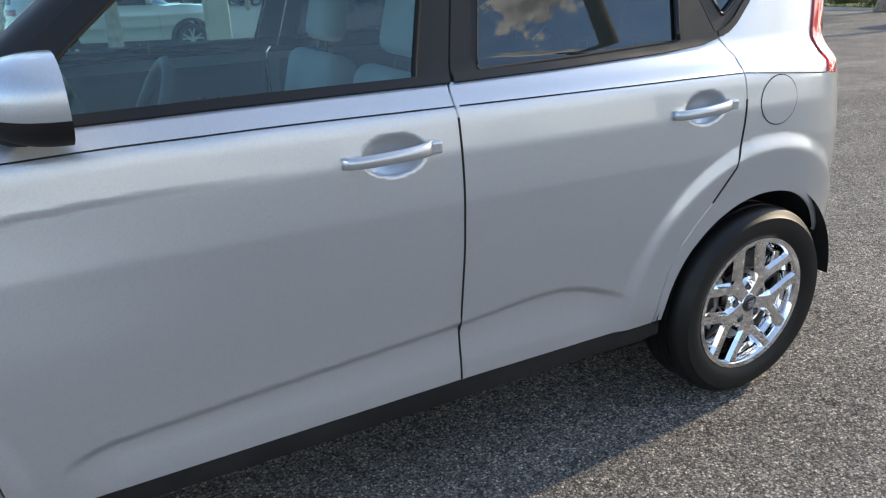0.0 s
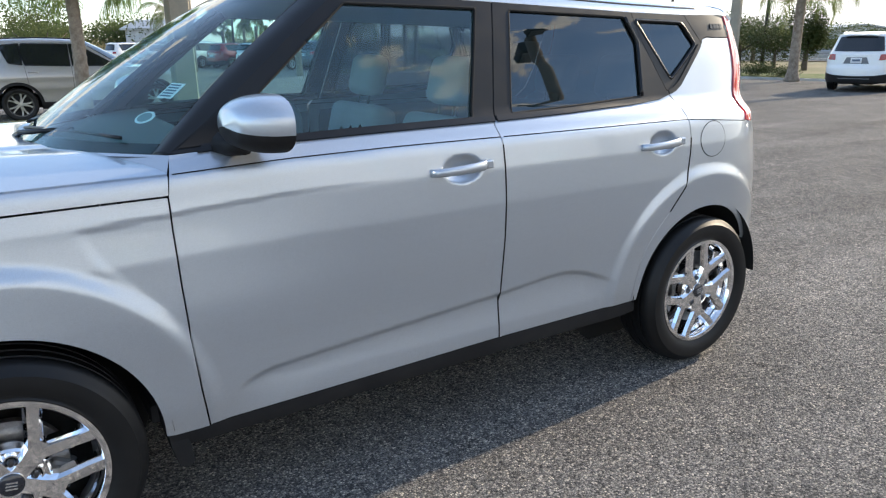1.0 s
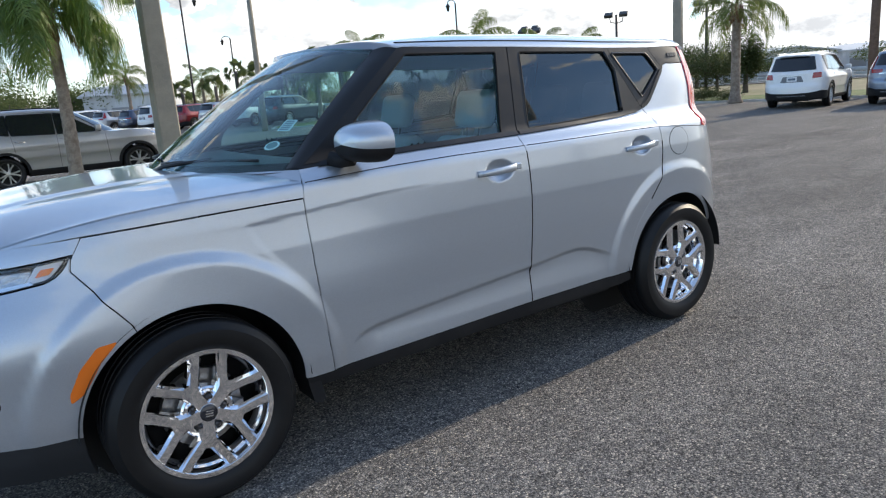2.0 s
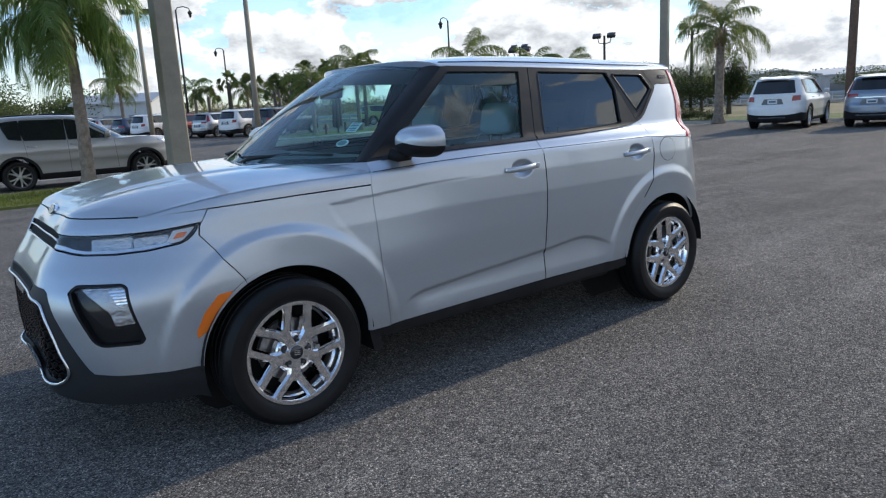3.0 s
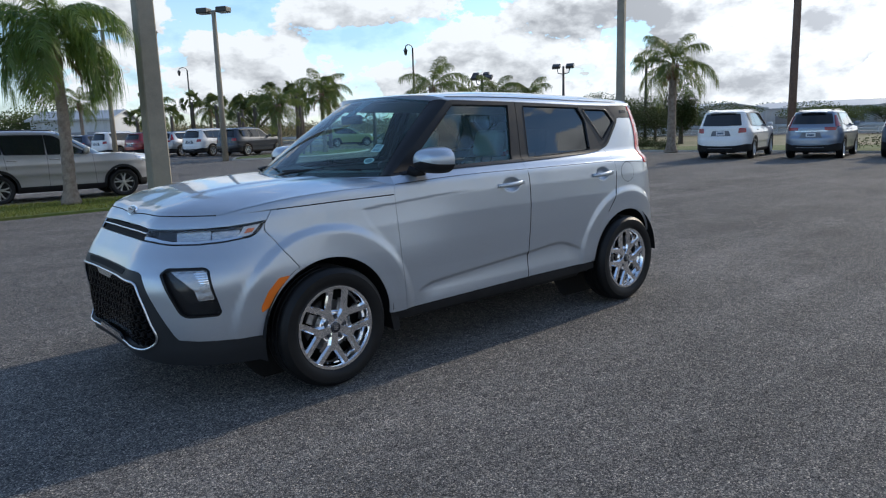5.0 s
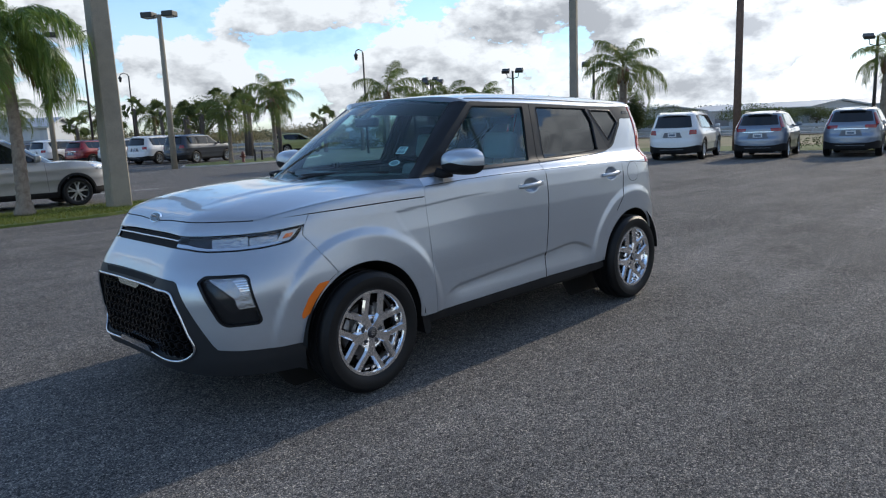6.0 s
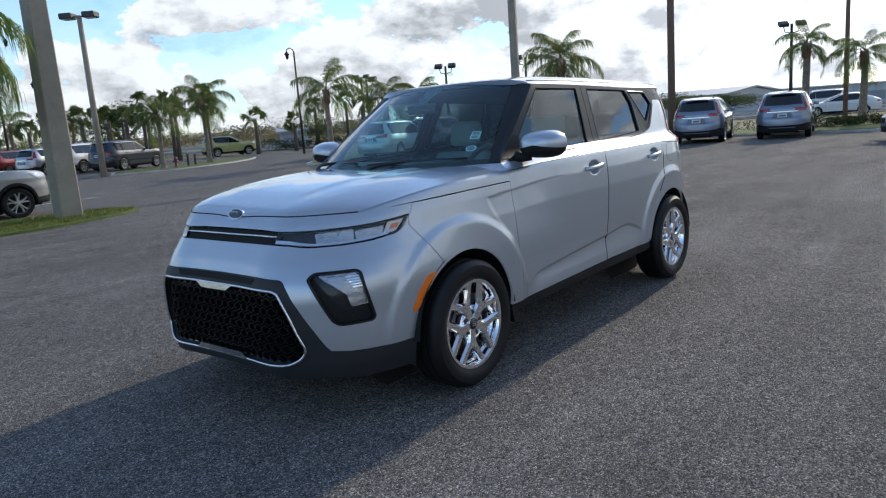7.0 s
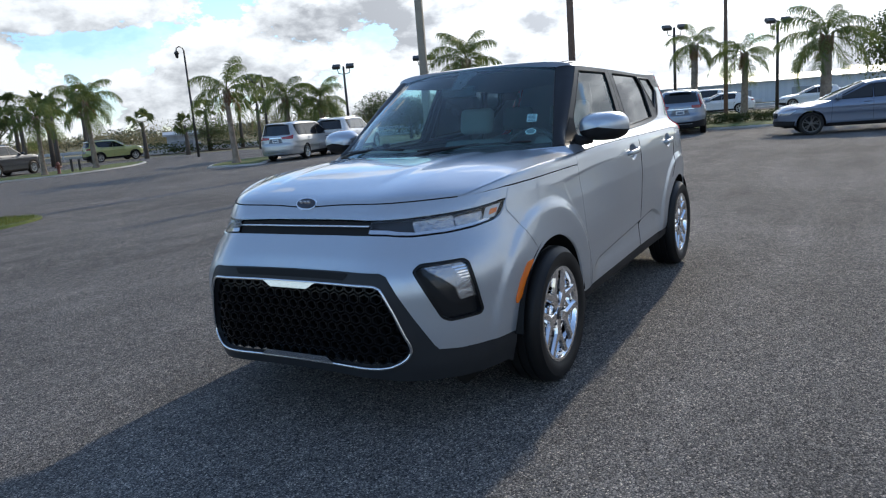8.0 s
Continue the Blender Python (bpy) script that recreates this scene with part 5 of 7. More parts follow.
sheet("headliner", lambda u, v: Vector(roof_patch(0.02 + 0.96 * u, 0.05 + 0.9 * v)) - Vector((0, 0, 0.045)), 12, 12, LINER, car, "pale headliner")
bm = bmesh.new()
box(bm, (0.36, -0.70, 0.30), (2.9, 0.70, 0.36), 0.01)
part("cabin_floor", bm, CABIN, car)
sheet("dashboard", lambda u, v: Vector((0.27 + 0.56 * u + 0.16 * abs(2 * v - 1) ** 2 * (1 - u), 0.70 * (2 * v - 1), 1.075 + 0.03 * math.sin(math.pi * u * 0.8) - 0.34 * max(0, u - 0.72) * 3)), 12, 16, CABIN, car, "dark dashboard", thick=0.02)
bm = bmesh.new()
ringp = []
for k in range(33):
    a = 2 * math.pi * k / 32
    ringp.append(Vector((0.90, -0.36, 1.0)) + Vector((0, 0.185, 0)) * math.cos(a) + Vector((0.075, 0, 0.17)) * math.sin(a))
tube(bm, ringp, 0.016, 8, False)
box(bm, (0.86, -0.43, 0.955), (0.905, -0.29, 1.045), 0.015)
tube(bm, [(0.89, -0.53, 1.0), (0.89, -0.19, 1.0)], 0.013, 6)
part("steering_wheel", bm, CABIN, car, "black steering wheel", True)


def seat(name, x, y, width, back_h, base=0.52, parent=car, heads=((0.0,),)):
    bm = bmesh.new()
    box(bm, (x - 0.27, y - width / 2, base - 0.14), (x + 0.25, y + width / 2, base + 0.02), 0.05, segments=3)
    ob = part(name, bm, SEAT_CLOTH, parent, "grey cloth seat", True)
    bm = bmesh.new()
    m = Matrix.Translation((x + 0.22, y, base)) @ Matrix.Rotation(radians(14), 4, "Y")
    box(bm, (-0.06, -width / 2, -0.02), (0.07, width / 2, back_h), 0.05, m, 3)
    part("backrest", bm, SEAT_CLOTH, ob, "", True)
    for (h,) in heads:
        bm = bmesh.new()
        box(bm, (-0.045, h - 0.13, back_h + 0.04), (0.045, h + 0.13, back_h + 0.23), 0.04, m, 3)
        part("headrest", bm, SEAT_CLOTH, ob, "", True)
        for q in (-0.05, 0.05):
            bm = bmesh.new()
            tube(bm, [m @ Vector((0, h + q, back_h - 0.02)), m @ Vector((0, h + q, back_h + 0.08))], 0.006, 6)
            part("headrest_post", bm, CABIN, ob, "", True)
    return ob


seat("front_seat", 1.25, -0.36, 0.50, 0.60)
seat("front_seat", 1.25, 0.36, 0.50, 0.60)
seat("rear_bench", 2.12, 0.0, 1.26, 0.56, 0.55, heads=((-0.42,), (0.0,), (0.42,)))
bm = bmesh.new()
box(bm, (0.60, -0.11, 1.395), (0.635, 0.11, 1.455), 0.012)
tube(bm, [(0.63, 0, 1.44), (0.66, 0, 1.485)], 0.01, 6)
bmesh.ops.translate(bm, verts=bm.verts, vec=(0.12, 0, 0.0))
part("inside_mirror", bm, CABIN, car, "black inside mirror")

# ---- parked cars ----
DARK_GLASS = material("dark_car_glass", (0.012, 0.014, 0.016), 0.04, 0.0, spec=0.7)
PLATE = material("plate", (0.72, 0.73, 0.74), 0.5)
ALLOY = material("alloy", (0.62, 0.63, 0.64), 0.28, 1.0)
ALLOY_DARK = material("alloy_dark", (0.12, 0.12, 0.125), 0.3, 0.9)
RED_DARK = material("tail_lens", (0.30, 0.012, 0.016), 0.12, 0.0, coat=0.8)
PAINTS = {
    "white": car_paint("white_paint", (0.78, 0.78, 0.77), 0.0, 0.4),
    "blue_silver": car_paint("blue_silver_paint", (0.22, 0.26, 0.33), 0.6, 0.36),
    "beige_silver": car_paint("beige_silver_paint", (0.42, 0.41, 0.40), 0.6, 0.36),
    "charcoal": car_paint("charcoal_paint", (0.030, 0.036, 0.050), 0.4, 0.36),
    "red": car_paint("red_paint", (0.22, 0.018, 0.02), 0.3, 0.36),
    "slate": car_paint("slate_paint", (0.17, 0.20, 0.27), 0.6, 0.36),
    "lime": car_paint("lime_paint", (0.42, 0.44, 0.16), 0.2, 0.4),
    "navy": car_paint("navy_paint", (0.05, 0.065, 0.11), 0.4, 0.36),
    "grey_silver": car_paint("grey_silver_paint", (0.45, 0.46, 0.47), 0.7, 0.36),
}


class Skin:
    """A car's outer skin, as for the silver car but from a few sizes."""

    def __init__(self, c):
        self.xc, self.xr, self.n = 0.25, c["wb"] + 0.05, c.get("square", 3.2)
        hw, belt, roof_z = c["hw"], c["belt"], c["roof"]
        self.profile = smooth_table([(0.15, 0.86 * hw), (0.34, 0.965 * hw), (0.46, 0.966 * hw), (0.56, 0.972 * hw), (0.64, 0.990 * hw), (0.76, 0.990 * hw), (belt - 0.20, hw), (belt - 0.17, 0.996 * hw), (belt - 0.08, 0.972 * hw), (belt, 0.945 * hw), (belt + 0.04, 0.925 * hw), (roof_z - 0.10, c["tumble"] * hw), (roof_z, (c["tumble"] - 0.05) * hw)], 0.012)
        fo, nz = c["fo"], c["nose"]
        self.front = smooth_table([(0.15, -fo + 0.10), (0.30, -fo + 0.02), (0.50, -fo), (0.70, -fo + 0.01), (nz - 0.05, -fo + 0.05), (nz, -fo + 0.09), (nz + 0.12, -fo + 0.30), (belt + 0.3, -fo + 0.7)], 0.02)
        end = c["wb"] + c["ro"]
        self.rear = smooth_table([(0.15, end - 0.16), (0.32, end - 0.04), (0.50, end), (0.72, end - 0.005), (0.82, end - 0.05), (belt, end - 0.07), (roof_z - 0.08, end - c["rake"]), (roof_z, end - c["rake"] - 0.10)], 0.02)

    def __call__(self, s, z):
        s, z = np.asarray(s, float), np.asarray(z, float)
        b = self.profile(z)
        turn = np.clip(self.xc - s, 0, math.pi / 2) + np.clip(s - self.xr, 0, math.pi / 2)
        a = np.maximum(np.where(s < self.xc, self.xc - self.front(z), self.rear(z) - self.xr), 0.05)
        r = ((np.sin(turn) / a) ** self.n + (np.maximum(np.cos(turn), 0) / b) ** self.n) ** (-1 / self.n)
        x = np.where(s < self.xc, self.xc - r * np.sin(turn), np.where(s > self.xr, self.xr + r * np.sin(turn), s))
        y = np.where((s < self.xc) | (s > self.xr), r * np.cos(turn), b)
        return np.stack([x, -y, z], -1)

    def x(self, x, z):
        if self.xc <= x <= self.xr:
            return x
        lo, hi = (self.xc - math.pi / 2, self.xc) if x < self.xc else (self.xr, self.xr + math.pi / 2)
        for _ in range(30):
            mid = (lo + hi) / 2
            lo, hi = (mid, hi) if self(mid, z)[0] < x else (lo, mid)
        return (lo + hi) / 2

    def y(self, y, z, rear):
        lo, hi = (self.xr + math.pi / 2, self.xr) if rear else (self.xc - math.pi / 2, self.xc)
        if y == 0:
            return lo
        for _ in range(30):
            mid = (lo + hi) / 2
            lo, hi = (mid, hi) if -self(mid, z)[1] < y else (lo, mid)
        return (lo + hi) / 2


def plain_spokes(mat, count=5, split=True):
    def fn(rim_r, half):
        made, face = [], -half + 0.02
        for k in range(count):
            a = 2 * math.pi * k / count + math.pi / 2
            bm = bmesh.new()
            for sgn in ((-1, 1) if split else (0,)):
                ridge(bm, [(0.03, a + sgn * 0.20, face + 0.004), (rim_r * 0.6, a + sgn * 0.17, face + 0.004), (rim_r - 0.003, a + sgn * 0.24, face)], (0.02, 0.017, 0.02), (0.012, 0.010, 0.011), 0.035)
            bmesh.ops.recalc_face_normals(bm, faces=bm.faces)
            made.append(("spoke", bm, mat, "", False))
        bm = bmesh.new()
        lathe(bm, [(0.0005, face - 0.002), (0.045, face), (0.05, face + 0.03)], 20)
        bmesh.ops.recalc_face_normals(bm, faces=bm.faces)
        made.append(("hub", bm, mat, "", True))
        bm = bmesh.new()
        lathe(bm, [(0.0005, face + 0.05), (rim_r - 0.01, face + 0.05)], 28)
        made.append(("wheel_back", bm, DARK_VOID, "", False))
        return made
    return fn


def parked_car(name, label, m, paint, c, group="", wheels=None):
    """A parked car: painted skin, dark glass, lamps, bumpers, cladding, wheels."""
    sk = Skin(c)
    colour = PAINTS[paint]
    root = thing(name, label, "car", m, group)
    two = (root, root)
    wb, belt, roof_z, tr, end = c["wb"], c["belt"], c["roof"], c["tyre"], c["wb"] + c["ro"]
    rad = tr + 0.055
    sill = c.get("sill", 0.36)
    F0, R0 = sk.xc - math.pi / 2, sk.xr + math.pi / 2
    xa0, xa1, nz = c["xa0"], c["xa1"], c["nose"]
    top_z = roof_z - 0.085
    nose_line = [(sk.x(x, z), z) for x, z in ((-c["fo"] + 0.30, nz + 0.015), (-0.2, nz + 0.06), (0.1, nz + 0.09), (xa0 - 0.12, belt - 0.035), (xa0, belt))]
    top = [(F0, nz), (sk.y(c["hw"] * 0.55, nz, False), nz + 0.004)] + nose_line
    top += [(x, belt + c.get("rise", 0.04) * ramp(x, 1.0, wb + 0.4)) for x in np.linspace(xa0 + 0.1, wb + 0.2, 12)]
    lift = c.get("rise", 0.04)
    lower = [(F0, 0.30)] + [(sk.x(x, z), z) for x, z in ((-c["fo"] + 0.28, 0.28), (-rad - 0.02, 0.30))]
    lower += [(sk.x(x, z), z) for x, z in arc(0, tr, rad, 184, -2, 22)]
    lower += [(rad + 0.05, sill - 0.06), (wb - rad - 0.05, sill - 0.06)]
    lower += [(sk.x(x, z), z) for x, z in arc(wb, tr, rad, 182, -4, 22)]
    lower += [(sk.x(end - 0.25, 0.34), 0.34), (R0, 0.36), (R0, belt + lift)]
    body_poly = lower + [(sk.x(end - 0.3, belt + lift), belt + lift)] + [tuple(map(float, p)) for p in top[::-1]]
    body_ob = pair("body", body_poly, sk, colour, two, ds=0.06, dz=0.05, depth=0.03)
    # cladding
    clad = BLACK_PLASTIC if c.get("clad", True) else colour
    for cx in (0.0, wb):
        a = [(sk.x(x, z), z) for x, z in arc(cx, tr, rad - 0.004, -8, 188, 24)]
        b = [(sk.x(x, z), z) for x, z in arc(cx, tr, rad + 0.055, -8, 188, 24)]
        if c.get("clad", True):
            pair("arch_trim", a + b[::-1], sk, clad, two, ds=0.06, dz=0.06, depth=0.03, offset=0.012)
    pair("sill", [(rad + 0.02, sill), (wb - rad - 0.02, sill + 0.01), (wb - rad - 0.02, 0.24), (rad + 0.02, 0.24)], sk, BLACK_PLASTIC, two, ds=0.2, dz=0.06, depth=0.05, offset=0.006)
    rb = c.get("bumper_top", 0.56)
    pair("rear_bumper", [(sk.x(wb + rad + 0.03, 0.30), 0.30), (R0, 0.30), (R0, rb - 0.08), (sk.y(0.55, rb, True), rb - 0.06), (sk.x(end - 0.28, rb), rb), (sk.x(wb + rad + 0.05, rb - 0.03), rb - 0.03)], sk, BLACK_PLASTIC if c.get("clad", True) else colour, two, "dark rear bumper", ds=0.08, dz=0.06, depth=0.03, offset=0.014)
    pair("bumper_strip", [(sk.y(0.42, 0.41, True), 0.405), (R0, 0.405), (R0, 0.432), (sk.y(0.44, 0.43, True), 0.432)], sk, BRIGHT_TRIM, two, ds=0.1, dz=0.05, depth=0.01, offset=0.022)
    pair("lower_front_bumper", [(F0, 0.28), (sk.x(-rad - 0.05, 0.28), 0.28), (sk.x(-rad - 0.03, 0.42), 0.42), (sk.y(0.55, 0.44, False), 0.44), (F0, 0.42)], sk, BLACK_PLASTIC, two, ds=0.08, dz=0.06, depth=0.03, offset=0.012)
    # grille and lamps
    pair("grille", rounded([(F0, 0.50), (sk.y(0.42, 0.5, False), 0.52), (sk.y(0.46, nz - 0.16, False), nz - 0.07), (F0, nz - 0.06)], 0.02), sk, GLOSS_BLACK, two, ds=0.1, dz=0.05, depth=0.02, offset=0.008)
    pair("headlamp", rounded([(sk.y(0.46, nz - 0.05, False), nz - 0.15), (sk.x(-c["fo"] + 0.36, nz - 0.1), nz - 0.13), (sk.x(-c["fo"] + 0.55, nz), nz + 0.005), (sk.y(0.48, nz - 0.02, False), nz - 0.04)], 0.015), sk, LENS_SILVER, two, "clear headlamp", ds=0.06, dz=0.04, depth=0.01, offset=0.008)
    # greenhouse
    xr1 = c["xr1"]
    t_line = lambda x: top_z + c.get("dome", 0.035) * math.sin(math.pi * min(1, max(0, (x - xa1) / (end - xa1))) ** 0.8)
    roofline = [(x, t_line(x)) for x in np.linspace(xa1, wb + 0.25, 12)]
    bl = lambda x: belt + lift * float(ramp(x, 1.0, wb + 0.4))
    green = [(xa0 - 0.02, belt - 0.03)] + roofline + [(sk.x(end - c["rake"] - 0.12, top_z), t_line(end - 0.3)), (R0, t_line(end - 0.3) + 0.03), (R0, belt + lift)] + [(sk.x(end - 0.3, belt + lift), belt + lift)] + [(x, bl(x)) for x in np.linspace(wb + 0.2, xa0 + 0.05, 12)]
    pair("cabin", green, sk, colour, two, ds=0.08, dz=0.06, depth=0.02, offset=-0.004)
    slope = (t_line(xa1) - belt) / (xa1 - xa0)
    xb, xq = c["xb"], c["xq"]
    g0, g1 = 0.035, 0.05
    front_win = [(xa0 + 0.14, bl(xa0) + g0 * 0.6), (xb - 0.035, bl(xb) + g0 * 0.6), (xb - 0.02, t_line(xb) - g1), (xa1 + 0.09, t_line(xa1) - g1)]
    rear_win = [(xb + 0.035, bl(xb) + g0 * 0.6), (xq - 0.05, bl(xq) + g0 * 0.6), (xq + 0.02, t_line(xq) - g1 - 0.12), (xq - 0.03, t_line(xq) - g1), (xb + 0.03, t_line(xb) - g1)]
    wins = [front_win, rear_win]
    if c.get("third", True):
        x3 = xr1
        wins.append([(xq + 0.02, bl(xq) + g0 * 0.9), (x3 - 0.10, bl(x3) + g0 * 1.6), (x3 + 0.02, t_line(x3) - g1 - 0.02), (xq + 0.03, t_line(xq) - g1)])
    for w in wins:
        w = [(sk.x(x, z), z) for x, z in w]
        pair("window_surround", rounded(shrink(w, -0.022), 0.03), sk, BLACK_TRIM, two, ds=0.15, dz=0.1, depth=0.006, offset=0.002)
        pair("window", rounded(w, 0.025), sk, DARK_GLASS, two, "dark window", ds=0.15, dz=0.1, depth=0.004, offset=0.005)
    rw0, rw1 = belt + lift + c.get("rear_sill", 0.03), t_line(end - 0.3) - 0.05
    pair("rear_window", rounded([(R0, rw0), (sk.y(c["hw"] * 0.70, rw0, True), rw0 + 0.01), (sk.y(c["hw"] * 0.60, rw1, True), rw1), (R0, rw1 + 0.02)], 0.02), sk, DARK_GLASS, two, "dark rear window", ds=0.1, dz=0.08, depth=0.004, offset=0.006)
    for lamp in c["tails"]:
        pts = [((sk.y(v, z, True) if kind == "y" else sk.x(v, z)), z) for kind, v, z in lamp]
        pair("tail_lamp", rounded(pts, 0.02), sk, RED_DARK, two, "red tail lamp", ds=0.06, dz=0.05, depth=0.015, offset=0.014)
    # tailgate: plate recess, plate, trim bar, seams
    pz = c.get("plate_z", 0.80)
    pair("plate_recess", rounded([(R0, pz - 0.10), (sk.y(0.36, pz - 0.1, True), pz - 0.10), (sk.y(0.28, pz + 0.09, True), pz + 0.09), (R0, pz + 0.09)], 0.02), sk, material("recess_grey", (0.16, 0.165, 0.175), 0.5), two, ds=0.1, dz=0.05, depth=0.01, offset=0.003)
    bm = bmesh.new()
    yx = float(sk(R0, pz)[0])
    box(bm, (yx + 0.006, -0.155, pz - 0.075), (yx + 0.02, 0.155, pz + 0.075), 0.004)
    plate = part("number_plate", bm, PLATE, root, "pale plate with plain bars")
    bm = bmesh.new()
    box(bm, (yx + 0.0205, -0.11, pz - 0.03), (yx + 0.023, 0.11, pz + 0.03))
    part("plate_bar", bm, INK, plate)
    pair("tailgate_bar", [(R0, pz + 0.125), (sk.y(0.50, pz + 0.125, True), pz + 0.125), (sk.y(0.50, pz + 0.15, True), pz + 0.15), (R0, pz + 0.15)], sk, BRIGHT_TRIM if c.get("bar", True) else colour, two, ds=0.1, dz=0.05, depth=0.01, offset=0.012)
    # door seams and handles
    for x0, x1, z1 in ((xa0 + 0.02, xa0 - 0.02, belt - 0.02), (xb, xb, bl(xb)), (xq - 0.02, xq - 0.10, bl(xq))):
        pair("door_seam", [(x0 - 0.003, z1), (x0 + 0.003, z1), (x1 + 0.003, sill + 0.01), (x1 - 0.003, sill + 0.01)], sk, DARK_VOID, two, ds=0.1, dz=0.08, depth=0.0, offset=0.0022)
    for hx in (xb - 0.14, xq - 0.17):
        for side in (-1, 1):
            bm = bmesh.new()
            y = side * (float(sk.profile(belt - 0.09)) + 0.02)
            tube(bm, [(hx - 0.09, y - side * 0.02, belt - 0.095), (hx - 0.07, y, belt - 0.092), (hx + 0.07, y, belt - 0.088), (hx + 0.09, y - side * 0.02, belt - 0.087)], 0.013, 6)
            part("door_handle", bm, colour, root, "", True)
    for side in (-1, 1):
        bm = bmesh.new()
        y = side * (c["hw"] * 0.97)
        box(bm, (xa0 + 0.10, y + side * 0.09 - 0.10, belt + 0.02), (xa0 + 0.22, y + side * 0.09 + 0.09, belt + 0.16), 0.035, segments=3)
        tube(bm, [(xa0 + 0.18, y, belt + 0.05), (xa0 + 0.18, y - side * 0.06, belt + 0.0)], 0.03, 6)
        part("door_mirror", bm, colour, root, "", True)
    # roof, screens, bonnet
    def rail(x):
        z = t_line(x)
        return Vector(sk(min(sk.x(x, z), R0 - 0.3), z))
    xe = end - c["rake"] - 0.10

    def roof_fn(u, v):
        w = 2 * v - 1
        k = abs(w)
        x = xa1 - 0.06 * (1 - k ** 2) + (xe - xa1 + 0.06 * (1 - k ** 2) + 0.06 * (1 - k ** 2)) * u
        q = rail(min(max(x, xa1), xe))
        z = q.z + (roof_z - top_z) * (1 - k ** 3) ** 0.6 * (1 - 0.45 * max(0, 2 * u - 1) ** 2) * (0.8 + 0.2 * min(1, 4 * u))
        return Vector((x, -q.y * w, z))
    sheet("roof", roof_fn, 14, 14, colour, root, thick=0.02)
    if c.get("rails", True):
        for side in (0.06, 0.94):
            bm = bmesh.new()
            pts = [roof_fn(u, side) + Vector((0, 0, 0.035 if 0.02 < u < 0.98 else 0.0)) for u in (0.05, 0.10, 0.3, 0.5, 0.7, 0.9, 0.95)]
            tube(bm, pts, 0.014, 6)
            part("roof_rail", bm, BLACK_TRIM if paint != "white" else BRIGHT_TRIM, root, "", True)
    if c.get("spoiler", True):
        sheet("roof_spoiler", lambda u, v: roof_fn(1.0, 0.08 + 0.84 * v) + Vector((0.17 * u, 0, -0.03 * u)), 3, 10, colour, root, thick=0.03)
    base = Vector(sk(xa0, belt))

    def screen_fn(u, v):
        w = 2 * v - 1
        k = abs(w)
        low = Vector((xa0 - 0.30 * (1 - k ** 2.4), -base.y * 0.97 * w, belt - 0.01 + 0.015 * (1 - k ** 2)))
        high = roof_fn(0, v)
        return low.lerp(high, u) + Vector((-0.5, 0, 0.85)) * (0.06 * u * (1 - u))
    sheet("windscreen", screen_fn, 8, 14, DARK_GLASS, root)

    def hood_fn(u, v):
        w = 2 * v - 1
        k = abs(w)
        f = sk(sk.y(c["hw"] * 0.80 * k, nz, False), nz + 0.004)
        f = Vector((float(f[0]), abs(float(f[1])), float(f[2])))
        b = screen_fn(0, v)
        b.y = abs(b.y)
        p = f.lerp(b, u)
        p.z = f.z + (b.z - f.z) * u ** (0.42 + 0.4 * k ** 4)
        if k > 0.7:
            q = u * (len(nose_line) - 1)
            i = min(int(q), len(nose_line) - 2)
            r = Vector(sk(*nose_line[i])).lerp(Vector(sk(*nose_line[i + 1])), q - i)
            p = p.lerp(Vector((r.x, abs(r.y) - 0.004, r.z + 0.004)), float(ramp(k, 0.7, 1.0)))
        return Vector((p.x, math.copysign(p.y, w), p.z))
    sheet("bonnet", hood_fn, 14, 18, colour, root, thick=0.01)
    # underside and wheels
    bm = bmesh.new()
    box(bm, (rad, -c["hw"] * 0.8, 0.22), (wb - rad, c["hw"] * 0.8, 0.45))
    box(bm, (-c["fo"] + 0.25, -0.5, 0.22), (rad, 0.5, 0.5))
    box(bm, (wb - rad, -0.5, 0.24), (end - 0.15, 0.5, 0.5))
    part("underbody", bm, DARK_VOID, root)
    for cx in (0.0, wb):
        for side in (-1, 1):
            sheet("wheel_house", lambda u, v: Vector((cx + (rad + 0.006) * math.cos(radians(-10 + 200 * u)), side * (c["hw"] * 0.965 - 0.40 * v), tr + (rad + 0.006) * math.sin(radians(-10 + 200 * u)))), 16, 2, DARK_VOID, root)
    wy = c["hw"] * 0.985 - 0.11
    spec = wheels or plain_spokes(ALLOY)
    place_wheels(root, wheel_meshes(ALLOY if wheels is None else ALLOY_DARK, spec, tr, c.get("rim", 0.235), 0.105), [(0, -wy, tr, 0, 10), (wb, -wy, tr, 0, 33), (0, wy, tr, 180, 0), (wb, wy, tr, 180, 20)])
    return root


def facing(x, y, degrees, back=0.0):
    """Places a car so that its point `back` metres behind the front axle stands at x, y; degrees: the way it looks, from the x axis."""
    a = radians(degrees)
    p, _ = lay(x, y)
    return Matrix.Translation((p.x + back * math.cos(a), p.y + back * math.sin(a), p.z)) @ Matrix.Rotation(a + math.pi, 4, "Z")


